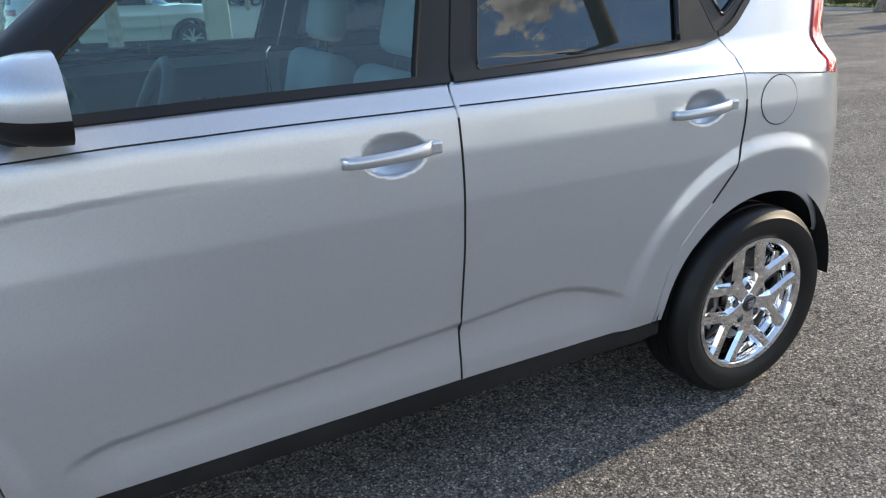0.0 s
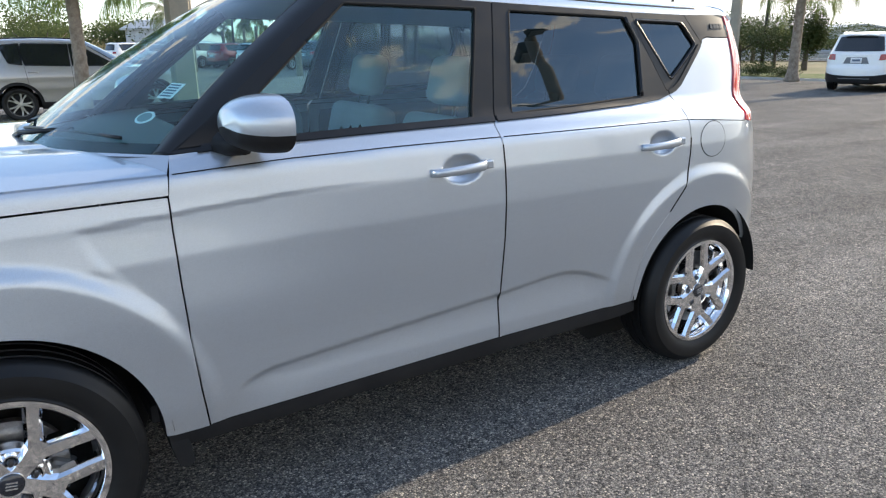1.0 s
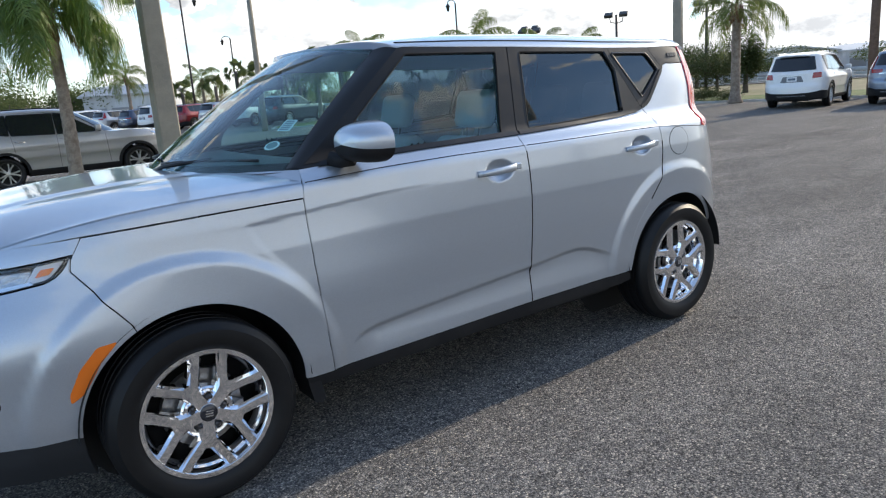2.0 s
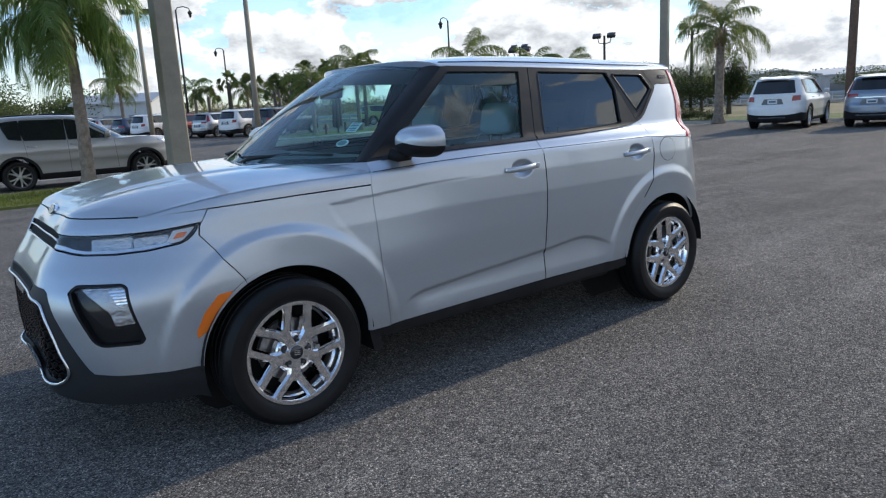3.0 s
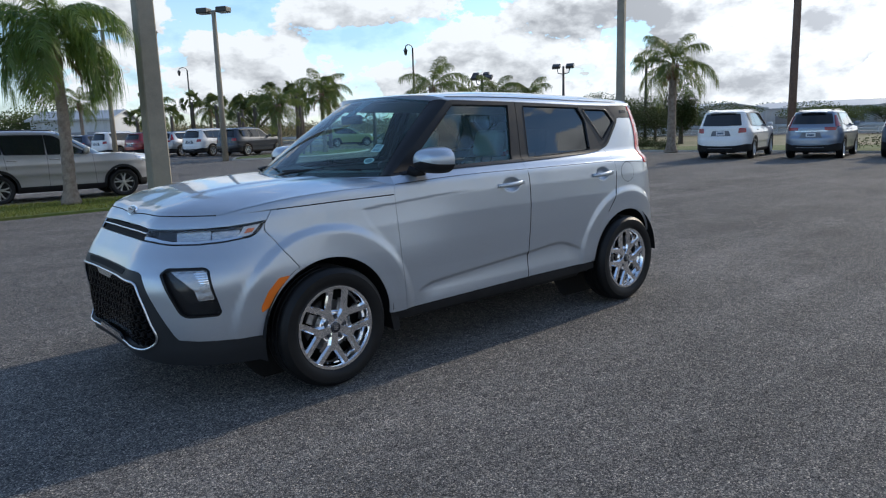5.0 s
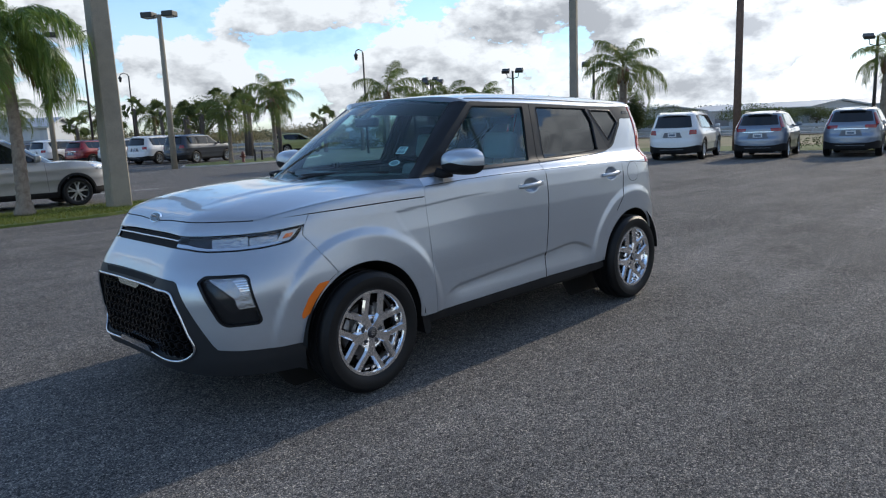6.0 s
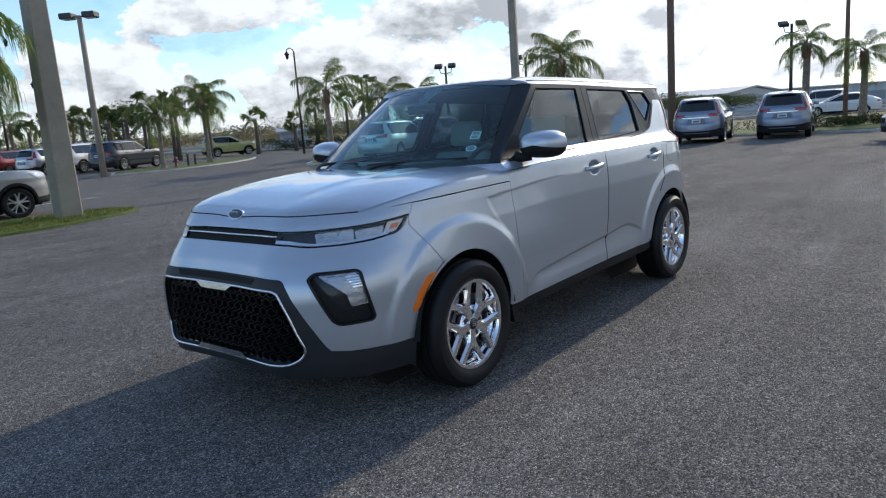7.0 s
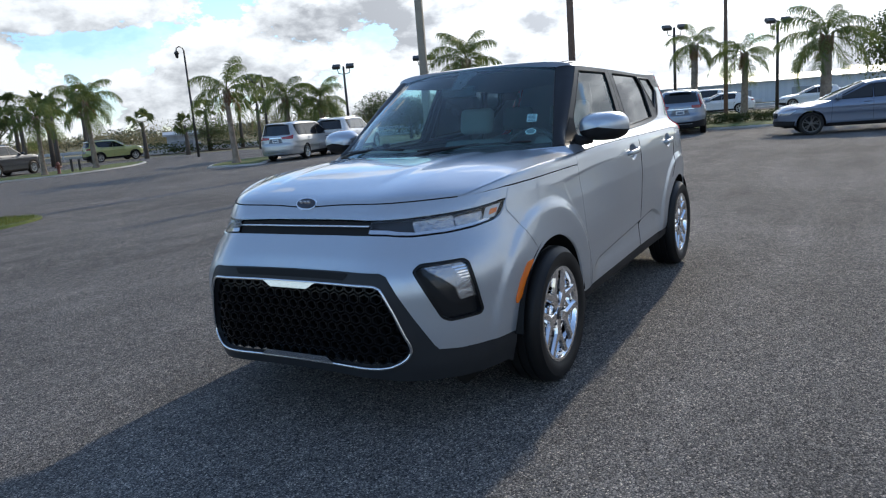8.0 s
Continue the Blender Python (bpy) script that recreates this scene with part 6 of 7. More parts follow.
MIDSIZE = dict(wb=2.66, fo=0.90, ro=1.04, hw=0.925, belt=1.10, roof=1.68, tumble=0.74, nose=0.98, rake=0.36, tyre=0.35, xa0=0.62, xa1=1.36, xb=1.56, xq=2.52, xr1=2.95, rise=0.06, bumper_top=0.56, plate_z=0.84, rear_sill=0.05,
           tails=[[("x", 3.35, 1.14), ("y", 0.80, 1.10), ("y", 0.40, 1.10), ("y", 0.42, 1.00), ("y", 0.72, 0.99), ("x", 3.45, 1.02)], [("x", 3.20, 1.12), ("x", 3.42, 1.12), ("x", 3.22, 1.50), ("x", 3.14, 1.50)]])
BIG = dict(wb=2.87, fo=0.95, ro=1.14, hw=0.99, belt=1.15, roof=1.78, tumble=0.77, nose=1.06, rake=0.30, tyre=0.375, xa0=0.66, xa1=1.42, xb=1.66, xq=2.66, xr1=3.35, rise=0.03, bumper_top=0.57, plate_z=0.96, rear_sill=0.04, square=3.6, bar=False,
           tails=[[("x", 3.70, 1.14), ("y", 0.62, 1.14), ("y", 0.60, 0.96), ("x", 3.74, 0.98)]])
SMALL = dict(wb=2.63, fo=0.85, ro=0.89, hw=0.90, belt=1.06, roof=1.62, tumble=0.75, nose=0.96, rake=0.26, tyre=0.335, xa0=0.62, xa1=1.33, xb=1.60, xq=2.48, xr1=2.82, rise=0.05, plate_z=0.80,
             tails=[[("x", 3.20, 1.06), ("y", 0.42, 1.04), ("y", 0.42, 0.95), ("x", 3.22, 0.94)]])
VAN = dict(wb=3.0, fo=0.98, ro=1.20, hw=0.995, belt=1.08, roof=1.74, tumble=0.79, nose=0.96, rake=0.24, tyre=0.345, xa0=0.42, xa1=1.42, xb=1.75, xq=2.90, xr1=3.70, rise=0.02, clad=False, plate_z=0.92, rear_sill=0.06, square=4.0, rails=False,
           tails=[[("x", 3.90, 1.16), ("y", 0.60, 1.10), ("y", 0.30, 1.08), ("y", 0.32, 0.98), ("x", 3.98, 0.98)]])
SEDAN = dict(wb=2.70, fo=0.92, ro=1.02, hw=0.89, belt=0.95, roof=1.44, tumble=0.72, nose=0.74, rake=1.15, tyre=0.325, xa0=0.52, xa1=1.38, xb=1.55, xq=2.42, xr1=2.68, rise=0.06, clad=False, rails=False, spoiler=False, third=False, sill=0.32, plate_z=0.72, bumper_top=0.5, square=2.8,
             tails=[[("x", 3.40, 0.90), ("y", 0.40, 0.90), ("y", 0.42, 0.80), ("x", 3.45, 0.80)]])

big_white = parked_car("sport_utility_vehicle", "white large sport utility vehicle with dark glass parked at the kerb", facing(20.4, 7.9, 14, 2.87), "white", BIG, "vehicles along the kerb")
silver_one = parked_car("sport_utility_vehicle", "blue-silver crossover with red tail lamps parked at the kerb", facing(21.2, 5.45, 12, 2.66), "blue_silver", MIDSIZE, "vehicles along the kerb")
silver_two = copy_thing(silver_one, facing(22.4, 3.15, 10, 2.66))
near_side = parked_car("crossover_car", "warm silver crossover with black arch trims parked behind the palm", facing(2.95, 13.75, -2), "beige_silver", SMALL, "", plain_spokes(ALLOY))
dark_big = parked_car("sport_utility_vehicle", "charcoal large sport utility vehicle at the end of the row", facing(17.4, 35.0, 22), "charcoal", BIG, "vehicles in the far row")
row_x, row_y = -0.39, 0.92
far_white = copy_thing(big_white, facing(17.4 + row_x * 0.9 * 2.9, 35.0 + row_y * 0.9 * 2.9, 22))
far_silver = parked_car("sport_utility_vehicle", "grey-silver crossover parked in the far row", facing(17.4 + row_x * 0.9 * 5.8, 35.0 + row_y * 0.9 * 5.8, 22), "grey_silver", MIDSIZE, "vehicles in the far row")
far_red = parked_car("sport_utility_vehicle", "dark red crossover parked in the far row", facing(17.4 + row_x * 0.9 * 8.7, 35.0 + row_y * 0.9 * 8.7, 22), "red", MIDSIZE, "vehicles in the far row")
far_white["group"] = "vehicles in the far row"
for k, source in ((11.6, far_white), (17.4, far_silver), (20.3, far_white)):
    copy_thing(source, facing(17.4 + row_x * 0.9 * k, 35.0 + row_y * 0.9 * k, 22))
parked_car("crossover_car", "navy blue crossover parked in the far row", facing(17.4 + row_x * 0.9 * 14.5, 35.0 + row_y * 0.9 * 14.5, 22), "navy", SMALL, "vehicles in the far row")
van = parked_car("minivan", "silver minivan with red tail lamps parked beside a palm island", facing(18.75, 17.75, 14, 3.0), "grey_silver", VAN, "vehicles along the kerb")
van_white = copy_thing(big_white, facing(21.6, 17.5, 14, 2.87))
sedan = parked_car("saloon_car", "slate blue saloon with dark wheels parked by the hedge", facing(19.0, -0.85, 101), "slate", SEDAN, "", plain_spokes(ALLOY_DARK))
lime = parked_car("compact_suv", "pale lime green compact crossover standing on the road", facing(27.0, 41.0, -14, 1.3), "lime", SMALL)
far_sedan = parked_car("saloon_car", "white saloon parked beyond the hedge", facing(43.5, 6.6, 100), "white", SEDAN, "vehicles beyond the hedge")
copy_thing(far_sedan, facing(46.5, 1.6, 96))
copy_thing(far_sedan, facing(49.0, -4.2, 96))
far_big = copy_thing(big_white, facing(50.0, 9.5, 100))
far_big["group"] = "vehicles beyond the hedge"

# ---- ground ----
def asphalt_material():
    m = bpy.data.materials.new("asphalt")
    m.use_nodes = True
    n, l = nodes_of(m.node_tree)
    p = n["Principled BSDF"]
    tc = n.new("ShaderNodeTexCoord")

    def mapped(fac, a, b, c, d):
        t = n.new("ShaderNodeMapRange")
        l.new(fac, t.inputs[0])
        for k, q in enumerate((a, b, c, d)):
            t.inputs[k + 1].default_value = q
        return t.outputs[0]

    def tex(scale, detail=3.0, rough=0.6, squash=None):
        t = n.new("ShaderNodeTexNoise")
        t.inputs["Scale"].default_value, t.inputs["Detail"].default_value, t.inputs["Roughness"].default_value = scale, detail, rough
        if squash:
            mp = n.new("ShaderNodeMapping")
            mp.inputs["Scale"].default_value = squash
            mp.inputs["Rotation"].default_value = (0, 0, radians(24))
            l.new(tc.outputs["Object"], mp.inputs[0])
            l.new(mp.outputs[0], t.inputs["Vector"])
        else:
            l.new(tc.outputs["Object"], t.inputs["Vector"])
        return t.outputs["Fac"]

    def stones(scale):
        v = n.new("ShaderNodeTexVoronoi")
        v.inputs["Scale"].default_value = scale
        l.new(tc.outputs["Object"], v.inputs["Vector"])
        return v

    chips = stones(150)
    fine = stones(330)
    tone = n.new("ShaderNodeSeparateColor")
    l.new(chips.outputs["Color"], tone.inputs[0])
    ramp_ = n.new("ShaderNodeValToRGB")
    l.new(tone.outputs[0], ramp_.inputs[0])
    el = ramp_.color_ramp.elements
    el[0].position, el[0].color = 0.0, (0.050, 0.050, 0.052, 1)
    el[1].position, el[1].color = 1.0, (0.50, 0.45, 0.375, 1)
    for pos, col in ((0.35, (0.136, 0.131, 0.124, 1)), (0.7, (0.206, 0.195, 0.179, 1)), (0.9, (0.29, 0.268, 0.236, 1))):
        e = el.new(pos)
        e.color = col
    # binder between the chips
    gap = mapped(chips.outputs["Distance"], 0.25, 0.75, 1.0, 0.45)
    mixes = n.new("ShaderNodeMix")
    mixes.data_type, mixes.blend_type = "RGBA", "MULTIPLY"
    mixes.inputs[0].default_value = 1.0
    l.new(ramp_.outputs[0], mixes.inputs[6])
    l.new(gap, mixes.inputs[7])
    col = mixes.outputs[2]

    def times(col, fac):
        t = n.new("ShaderNodeMix")
        t.data_type, t.blend_type = "RGBA", "MULTIPLY"
        t.inputs[0].default_value = 1.0
        l.new(col, t.inputs[6])
        l.new(fac, t.inputs[7])
        return t.outputs[2]

    col = times(col, mapped(tex(0.35, 5.0, 0.6), 0.3, 0.7, 1.04, 1.50))
    col = times(col, mapped(tex(2.3, 5.0, 0.65), 0.3, 0.7, 0.88, 1.10))
    col = times(col, mapped(tex(0.22, 4.0, 0.55, (1.0, 9.0, 1.0)), 0.35, 0.65, 0.86, 1.10))
    col = times(col, mapped(tex(16.0, 4.0, 0.7), 0.3, 0.7, 0.74, 1.26))
    col = times(col, mapped(tex(55.0, 2.0, 0.6), 0.3, 0.7, 0.80, 1.20))
    spots = mapped(tex(7.0, 2.0, 0.5), 0.70, 0.76, 1.0, 0.62)
    col = times(col, spots)
    l.new(col, p.inputs["Base Color"])
    p.inputs["Roughness"].default_value = 0.92
    p.inputs["Specular IOR Level"].default_value = 0.12
    b = n.new("ShaderNodeBump")
    b.inputs["Strength"].default_value, b.inputs["Distance"].default_value = 0.85, 0.004
    hgt = math_node(n, l, "SUBTRACT", math_node(n, l, "MULTIPLY", tone.outputs[1], 0.6), math_node(n, l, "ADD", chips.outputs["Distance"], math_node(n, l, "MULTIPLY", fine.outputs["Distance"], 0.4)))
    l.new(hgt, b.inputs["Height"])
    l.new(b.outputs[0], p.inputs["Normal"])
    return m


ASPHALT = asphalt_material()
SOIL_FAR = material("dry_field", (0.20, 0.17, 0.085), 0.95, stain=(0.06, 0.8, (0.10, 0.115, 0.035)), grain=(1.5, 0.25))
KERB = material("kerb_concrete", (0.52, 0.51, 0.48), 0.9, stain=(1.2, 0.5, (0.24, 0.23, 0.21)), grain=(20, 0.12))
TURF = material("turf", (0.085, 0.125, 0.022), 0.95, stain=(0.9, 0.7, (0.17, 0.16, 0.045)), grain=(8, 0.3), bump=(40, 0.6, 0.02))
GRASS = leaf_material("grass_blade", (0.10, 0.155, 0.022), (0.24, 0.23, 0.06), 0.3)
PALM_LEAF = leaf_material("palm_leaflet", (0.085, 0.175, 0.028), (0.27, 0.33, 0.08), 0.45, 0.42, 0.5)
PLUME_LEAF = leaf_material("plume_leaflet", (0.085, 0.145, 0.030), (0.24, 0.25, 0.075), 0.5, 0.5, 0.35)
PALM_DARK = leaf_material("fan_leaf", (0.060, 0.095, 0.032), (0.16, 0.17, 0.06), 0.45)
DRY_LEAF = leaf_material("dry_frond", (0.20, 0.13, 0.055), (0.30, 0.21, 0.10), 0.2)
TREE_LEAF = leaf_material("tree_leaf", (0.060, 0.090, 0.030), (0.13, 0.145, 0.05), 0.4)
HEDGE_LEAF = leaf_material("hedge_leaf", (0.036, 0.060, 0.018), (0.085, 0.092, 0.032), 0.35)
PALM_BARK = material("palm_bark", (0.30, 0.245, 0.19), 0.9, stain=(7, 0.7, (0.12, 0.085, 0.06)), grain=(40, 0.25), bump=(45, 0.6, 0.01))
PALM_BOOT = material("palm_boot", (0.25, 0.145, 0.09), 0.85, stain=(9, 0.7, (0.11, 0.06, 0.04)), grain=(50, 0.3), bump=(60, 0.5, 0.006))
BARK = material("bark", (0.12, 0.10, 0.08), 0.95, grain=(20, 0.3), bump=(25, 0.6, 0.02))
POLE_CONCRETE = material("pole_concrete", (0.335, 0.295, 0.225), 0.85, stain=(2.5, 0.5, (0.19, 0.18, 0.15)), grain=(55, 0.14), bump=(70, 0.35, 0.003))
POLE_STEEL = material("pole_steel", (0.045, 0.042, 0.04), 0.55, 0.3, stain=(3, 0.4, (0.09, 0.075, 0.06)))
POLE_WOOD = material("pole_wood", (0.17, 0.115, 0.085), 0.9, grain=(12, 0.3), bump=(30, 0.4, 0.004))
LAMP_HEAD = material("lamp_head", (0.05, 0.048, 0.045), 0.5, 0.2)
LAMP_GLASS = material("lamp_glass", (0.55, 0.56, 0.56), 0.3)
CLADDING = material("metal_cladding", (0.62, 0.64, 0.66), 0.5, 0.1, stain=(0.5, 0.4, (0.48, 0.5, 0.52)))
ROOF_METAL = material("roof_metal", (0.45, 0.46, 0.47), 0.45, 0.3)
RAIL_STEEL = material("guard_rail", (0.46, 0.47, 0.48), 0.45, 0.6)
PAINT_LINE = material("road_paint", (0.62, 0.61, 0.58), 0.8, stain=(6, 0.6, (0.25, 0.245, 0.24)))
HYDRANT = material("hydrant_paint", (0.15, 0.045, 0.03), 0.5)


def flat_patch(name, outline, z, mat, label, category, kind="structure", edge_mat=None, edge=0.15, depth=0.12):
    """A raised patch with a flat top inside an outline, and a kerb round it."""
    bm = bmesh.new()
    inner = shrink(outline, edge) if edge_mat else outline
    def on(x, y, up):
        p = lay(x, y)[0]
        return bm.verts.new((p.x, p.y, p.z + up))
    topv = [on(x, y, z + 0.012) for x, y in inner]
    lowv = [on(x, y, z - depth) for x, y in inner]
    bm.faces.new(topv)
    for k in range(len(topv)):
        bm.faces.new((lowv[k - 1], lowv[k], topv[k], topv[k - 1]))
    bmesh.ops.recalc_face_normals(bm, faces=bm.faces)
    bmesh.ops.triangulate(bm, faces=[f for f in bm.faces if len(f.verts) > 4])
    ob = part(name, bm, mat)
    tagged(ob, label, category, kind=kind)
    if edge_mat:
        bm = bmesh.new()
        a = [on(x, y, z) for x, y in shrink(outline, 0.02)]
        b = [on(x, y, z) for x, y in inner]
        c = [on(x, y, -0.05) for x, y in outline]
        for k in range(len(a)):
            bm.faces.new((a[k - 1], a[k], b[k], b[k - 1]))
            bm.faces.new((c[k - 1], c[k], a[k], a[k - 1]))
        bmesh.ops.recalc_face_normals(bm, faces=bm.faces)
        part("kerb", bm, edge_mat, ob, "pale concrete kerb")
    return ob


# one sheet to the horizon
bm = bmesh.new()
bmesh.ops.create_grid(bm, x_segments=24, y_segments=24, size=900)
ground = part("ground", bm, SOIL_FAR)
ground.location.z = -0.29
tagged(ground, "flat dry grassy land beyond the car park", "ground", kind="structure")
lot_outline = [(-60, -60), (26.2, -60), (26.0, 0.0), (25.2, 5.0), (24.2, 9.0), (23.6, 14.0), (26.0, 21.0), (31.0, 30.0), (33.0, 36.0), (24.0, 45.0), (10.0, 62.0), (-60, 75)]
bm = bmesh.new()
lot_outline = [tuple(lay(x, y)[0].to_2d()) for x, y in lot_outline]
f = bm.faces.new([bm.verts.new((x, y, 0)) for x, y in lot_outline])
for s_cut in (3.0, 23.0):
    bmesh.ops.bisect_plane(bm, geom=list(bm.verts) + list(bm.edges) + list(bm.faces), plane_co=(s_cut / 0.72, 0, 0), plane_no=(0.72, 0.69, 0))
for v in bm.verts:
    v.co.z = fall(v.co.x, v.co.y)
bmesh.ops.triangulate(bm, faces=[f for f in bm.faces if len(f.verts) > 4])
bmesh.ops.recalc_face_normals(bm, faces=bm.faces)
lot = part("car_park", bm, ASPHALT)
tagged(lot, "weathered grey asphalt with pale stone chips", "asphalt", kind="structure")


def strip(name, line, width, z, mat, label, category, kind="structure"):
    bm = bmesh.new()
    line = [tuple(Vector(a).lerp(Vector(b), j / 6)) for a, b in zip(line, line[1:]) for j in range(6)] + [line[-1]]
    q = [lay(x, y)[0] for x, y in line]
    rows = []
    for k, p in enumerate(q):
        way = (q[min(k + 1, len(q) - 1)] - q[max(k - 1, 0)]).normalized()
        side = Vector((-way.y, way.x, 0)).normalized()
        rows.append((bm.verts.new(p + side * width / 2 + Vector((0, 0, z))), bm.verts.new(p - side * width / 2 + Vector((0, 0, z)))))
    for a, b in zip(rows, rows[1:]):
        bm.faces.new((a[0], a[1], b[1], b[0]))
    bmesh.ops.recalc_face_normals(bm, faces=bm.faces)
    for fc in bm.faces:
        if fc.normal.z < 0:
            fc.normal_flip()
    ob = part(name, bm, mat)
    return tagged(ob, label, category, kind=kind)


# the road beyond, running from far left to the right behind the kerb
ROAD = [(-40, 118), (10, 76), (34, 52), (46, 37), (52, 26), (54, 10), (55, -40)]
strip("road", ROAD, 11.0, -0.02, ASPHALT, "asphalt road beyond the car park", "road")


def kerb_line(line, width, height, label):
    """A concrete kerb: a low box section laid along a line."""
    bm = bmesh.new()
    line = [tuple(Vector(a).lerp(Vector(b), j / 6)) for a, b in zip(line, line[1:]) for j in range(6)] + [line[-1]]
    q = [lay(x, y)[0] for x, y in line]
    rows = []
    for k, p in enumerate(q):
        way = (q[min(k + 1, len(q) - 1)] - q[max(k - 1, 0)]).normalized()
        side = Vector((-way.y, way.x, 0)).normalized() * width / 2
        up_ = Vector((0, 0, height))
        rows.append([bm.verts.new(v) for v in (p + side - up_, p + side + up_ * 0.85, p + side * 0.85 + up_, p - side * 0.85 + up_, p - side + up_ * 0.85, p - side - up_)])
    for a, b in zip(rows, rows[1:]):
        for j in range(5):
            bm.faces.new((a[j], a[j + 1], b[j + 1], b[j]))
    bmesh.ops.recalc_face_normals(bm, faces=bm.faces)
    return tagged(part("kerb", bm, KERB), label, "kerb", kind="structure")


kerb_line([(x - 1.5, y - 2.0) for x, y in ROAD[2:]], 0.4, 0.10, "pale concrete kerb along the near side of the road")
kerb_line([(x + 5.2, y + 4.6) for x, y in ROAD], 0.6, 0.22, "pale concrete kerb along the far side of the road")
strip("lane_line", [(x, y) for x, y in ROAD[1:]], 0.15, 0.0, PAINT_LINE, "worn white lane line", "road marking")
strip("lane_line", [(-14.0, 15.6), (-1.0, 15.9), (6.0, 16.1)], 0.11, 0.005, PAINT_LINE, "worn white stall line on asphalt", "road marking")

def blob(points, n=6):
    return [tuple(p) for p in soft_line([Vector(p) for p in points] + [Vector(points[0])], n * len(points))[:-1]]


isl_a = blob([(-14, 10.1), (-4, 9.9), (1.0, 9.85), (3.0, 10.15), (4.4, 10.95), (4.2, 11.9), (3.0, 12.25), (-2, 12.35), (-14, 12.3)])
island = flat_patch("grass_island", isl_a, 0.035, TURF, "mown grass island with a palm and a pole", "grass")
isl_b = blob([(12.2, 28.3), (15.5, 27.6), (19.5, 29.0), (22.8, 32.2), (22.0, 33.6), (18.5, 32.6), (14.0, 31.0)])
flat_patch("grass_island", isl_b, 0.07, TURF, "mown grass island with two palms", "grass", edge_mat=KERB)
isl_c = blob([(15.9, 19.4), (16.5, 17.4), (18.0, 18.2), (21.0, 20.4), (20.2, 21.6), (17.6, 20.8)])
flat_patch("grass_island", isl_c, 0.07, TURF, "mown grass island with one palm", "grass", edge_mat=KERB)
isl_d = blob([(24.4, 4.6), (24.3, 1.6), (26.0, -4.0), (29.5, -4.0), (30.0, 3.0), (29.0, 9.0), (27.0, 15.0), (25.0, 21.0), (23.6, 17.0), (24.2, 10.0)])
flat_patch("grass_verge", isl_d, 0.08, TURF, "grass verge with palms and a low hedge", "grass", edge_mat=KERB)

# short grass on the nearest island
rng = random.Random(4)


def grass_on(outline, count, h, name, label, parent_z):
    verts, faces = [], []
    x0, x1 = min(p[0] for p in outline), max(p[0] for p in outline)
    y0, y1 = min(p[1] for p in outline), max(p[1] for p in outline)
    x0 = max(x0, -3.5)
    made = 0
    while made < count:
        x, y = rng.uniform(x0, x1), rng.uniform(y0, y1)
        if not inside(outline, (x, y)):
            continue
        made += 1
        a, b, t = rng.uniform(0, 6.3), rng.uniform(0.5, 1.3) * h, rng.uniform(0.3, 1.0) * h
        dx, dy = math.cos(a), math.sin(a)
        w = 0.006
        k = len(verts)
        verts += [(x - dy * w, y + dx * w, parent_z), (x + dy * w, y - dx * w, parent_z), (x + dx * t, y + dy * t, parent_z + b)]
        faces.append((k, k + 1, k + 2))
    verts = [(lay(x, y)[0].x, lay(x, y)[0].y, z + lay(x, y)[0].z) for x, y, z in verts]
    me = mesh_of(name, verts, faces, GRASS, False)
    return tagged(put(name, me), label, "grass", kind="stuff")


grass_on(shrink(isl_a, 0.05), 16000, 0.055, "grass", "short green and yellowed grass blades on the island", 0.045)

# ---- palms ----
def frond_mesh(seed, length, start, bend, leaf, count, width=0.018, mat=PALM_LEAF, hang=0.75, fan=0.8):
    """A feather frond that leaves the crown along x at `start` degrees and bends down by `bend`; its leaflets droop from both sides of the stem."""
    r = random.Random(seed)
    verts, faces = [], []
    n = 16
    line = [Vector((0.0, 0.0, 0.0))]
    for k in range(n):
        e = radians(start - bend * ((k + 0.5) / n) ** 1.25)
        line.append(line[-1] + Vector((math.cos(e), 0, math.sin(e))) * length / n)

    def stem(t):
        q = min(max(t, 0.0), 1.0) * n
        i = min(int(q), n - 1)
        return line[i].lerp(line[i + 1], q - i)
    for k in range(n + 1):
        t = k / n
        p = line[k]
        w = 0.024 * (1 - t) + 0.004
        verts += [tuple(p + Vector((0, w, 0))), tuple(p + Vector((0, 0, w))), tuple(p + Vector((0, -w, 0)))]
        if k:
            b = 3 * k
            for i in range(3):
                j = (i + 1) % 3
                faces.append((b - 3 + i, b - 3 + j, b + j, b + i))
    for k in range(count):
        t = 0.14 + 0.86 * (k + r.random()) / count
        p = stem(t)
        ahead = (stem(t + 0.03) - stem(t - 0.03)).normalized()
        size = leaf * (0.50 + 0.70 * math.sin(math.pi * min(1, t * 0.90 + 0.06))) * r.uniform(0.75, 1.2)
        for side in (-1, 1):
            out = (Vector((0, side, 0)) * fan * r.uniform(0.5, 1.2) + ahead * r.uniform(0.35, 0.85) + Vector((0, 0, r.uniform(-0.35, 0.45)))).normalized()
            w = ahead * width * r.uniform(0.8, 1.2)
            a = p + out * size * 0.34 + Vector((0, 0, -size * hang * 0.06))
            c = p + out * size * 0.62 + Vector((0, 0, -size * hang * 0.30))
            tip = p + out * size * 0.74 + Vector((0, 0, -size * hang * r.uniform(0.55, 0.95)))
            b = len(verts)
            verts += [tuple(p - w * 0.4), tuple(p + w * 0.4), tuple(a + w * 0.6), tuple(a - w * 0.6), tuple(c + w * 0.5), tuple(c - w * 0.5), tuple(tip)]
            faces += [(b, b + 1, b + 2, b + 3), (b + 3, b + 2, b + 4, b + 5), (b + 5, b + 4, b + 6)]
    return mesh_of("frond", verts, faces, mat, False)


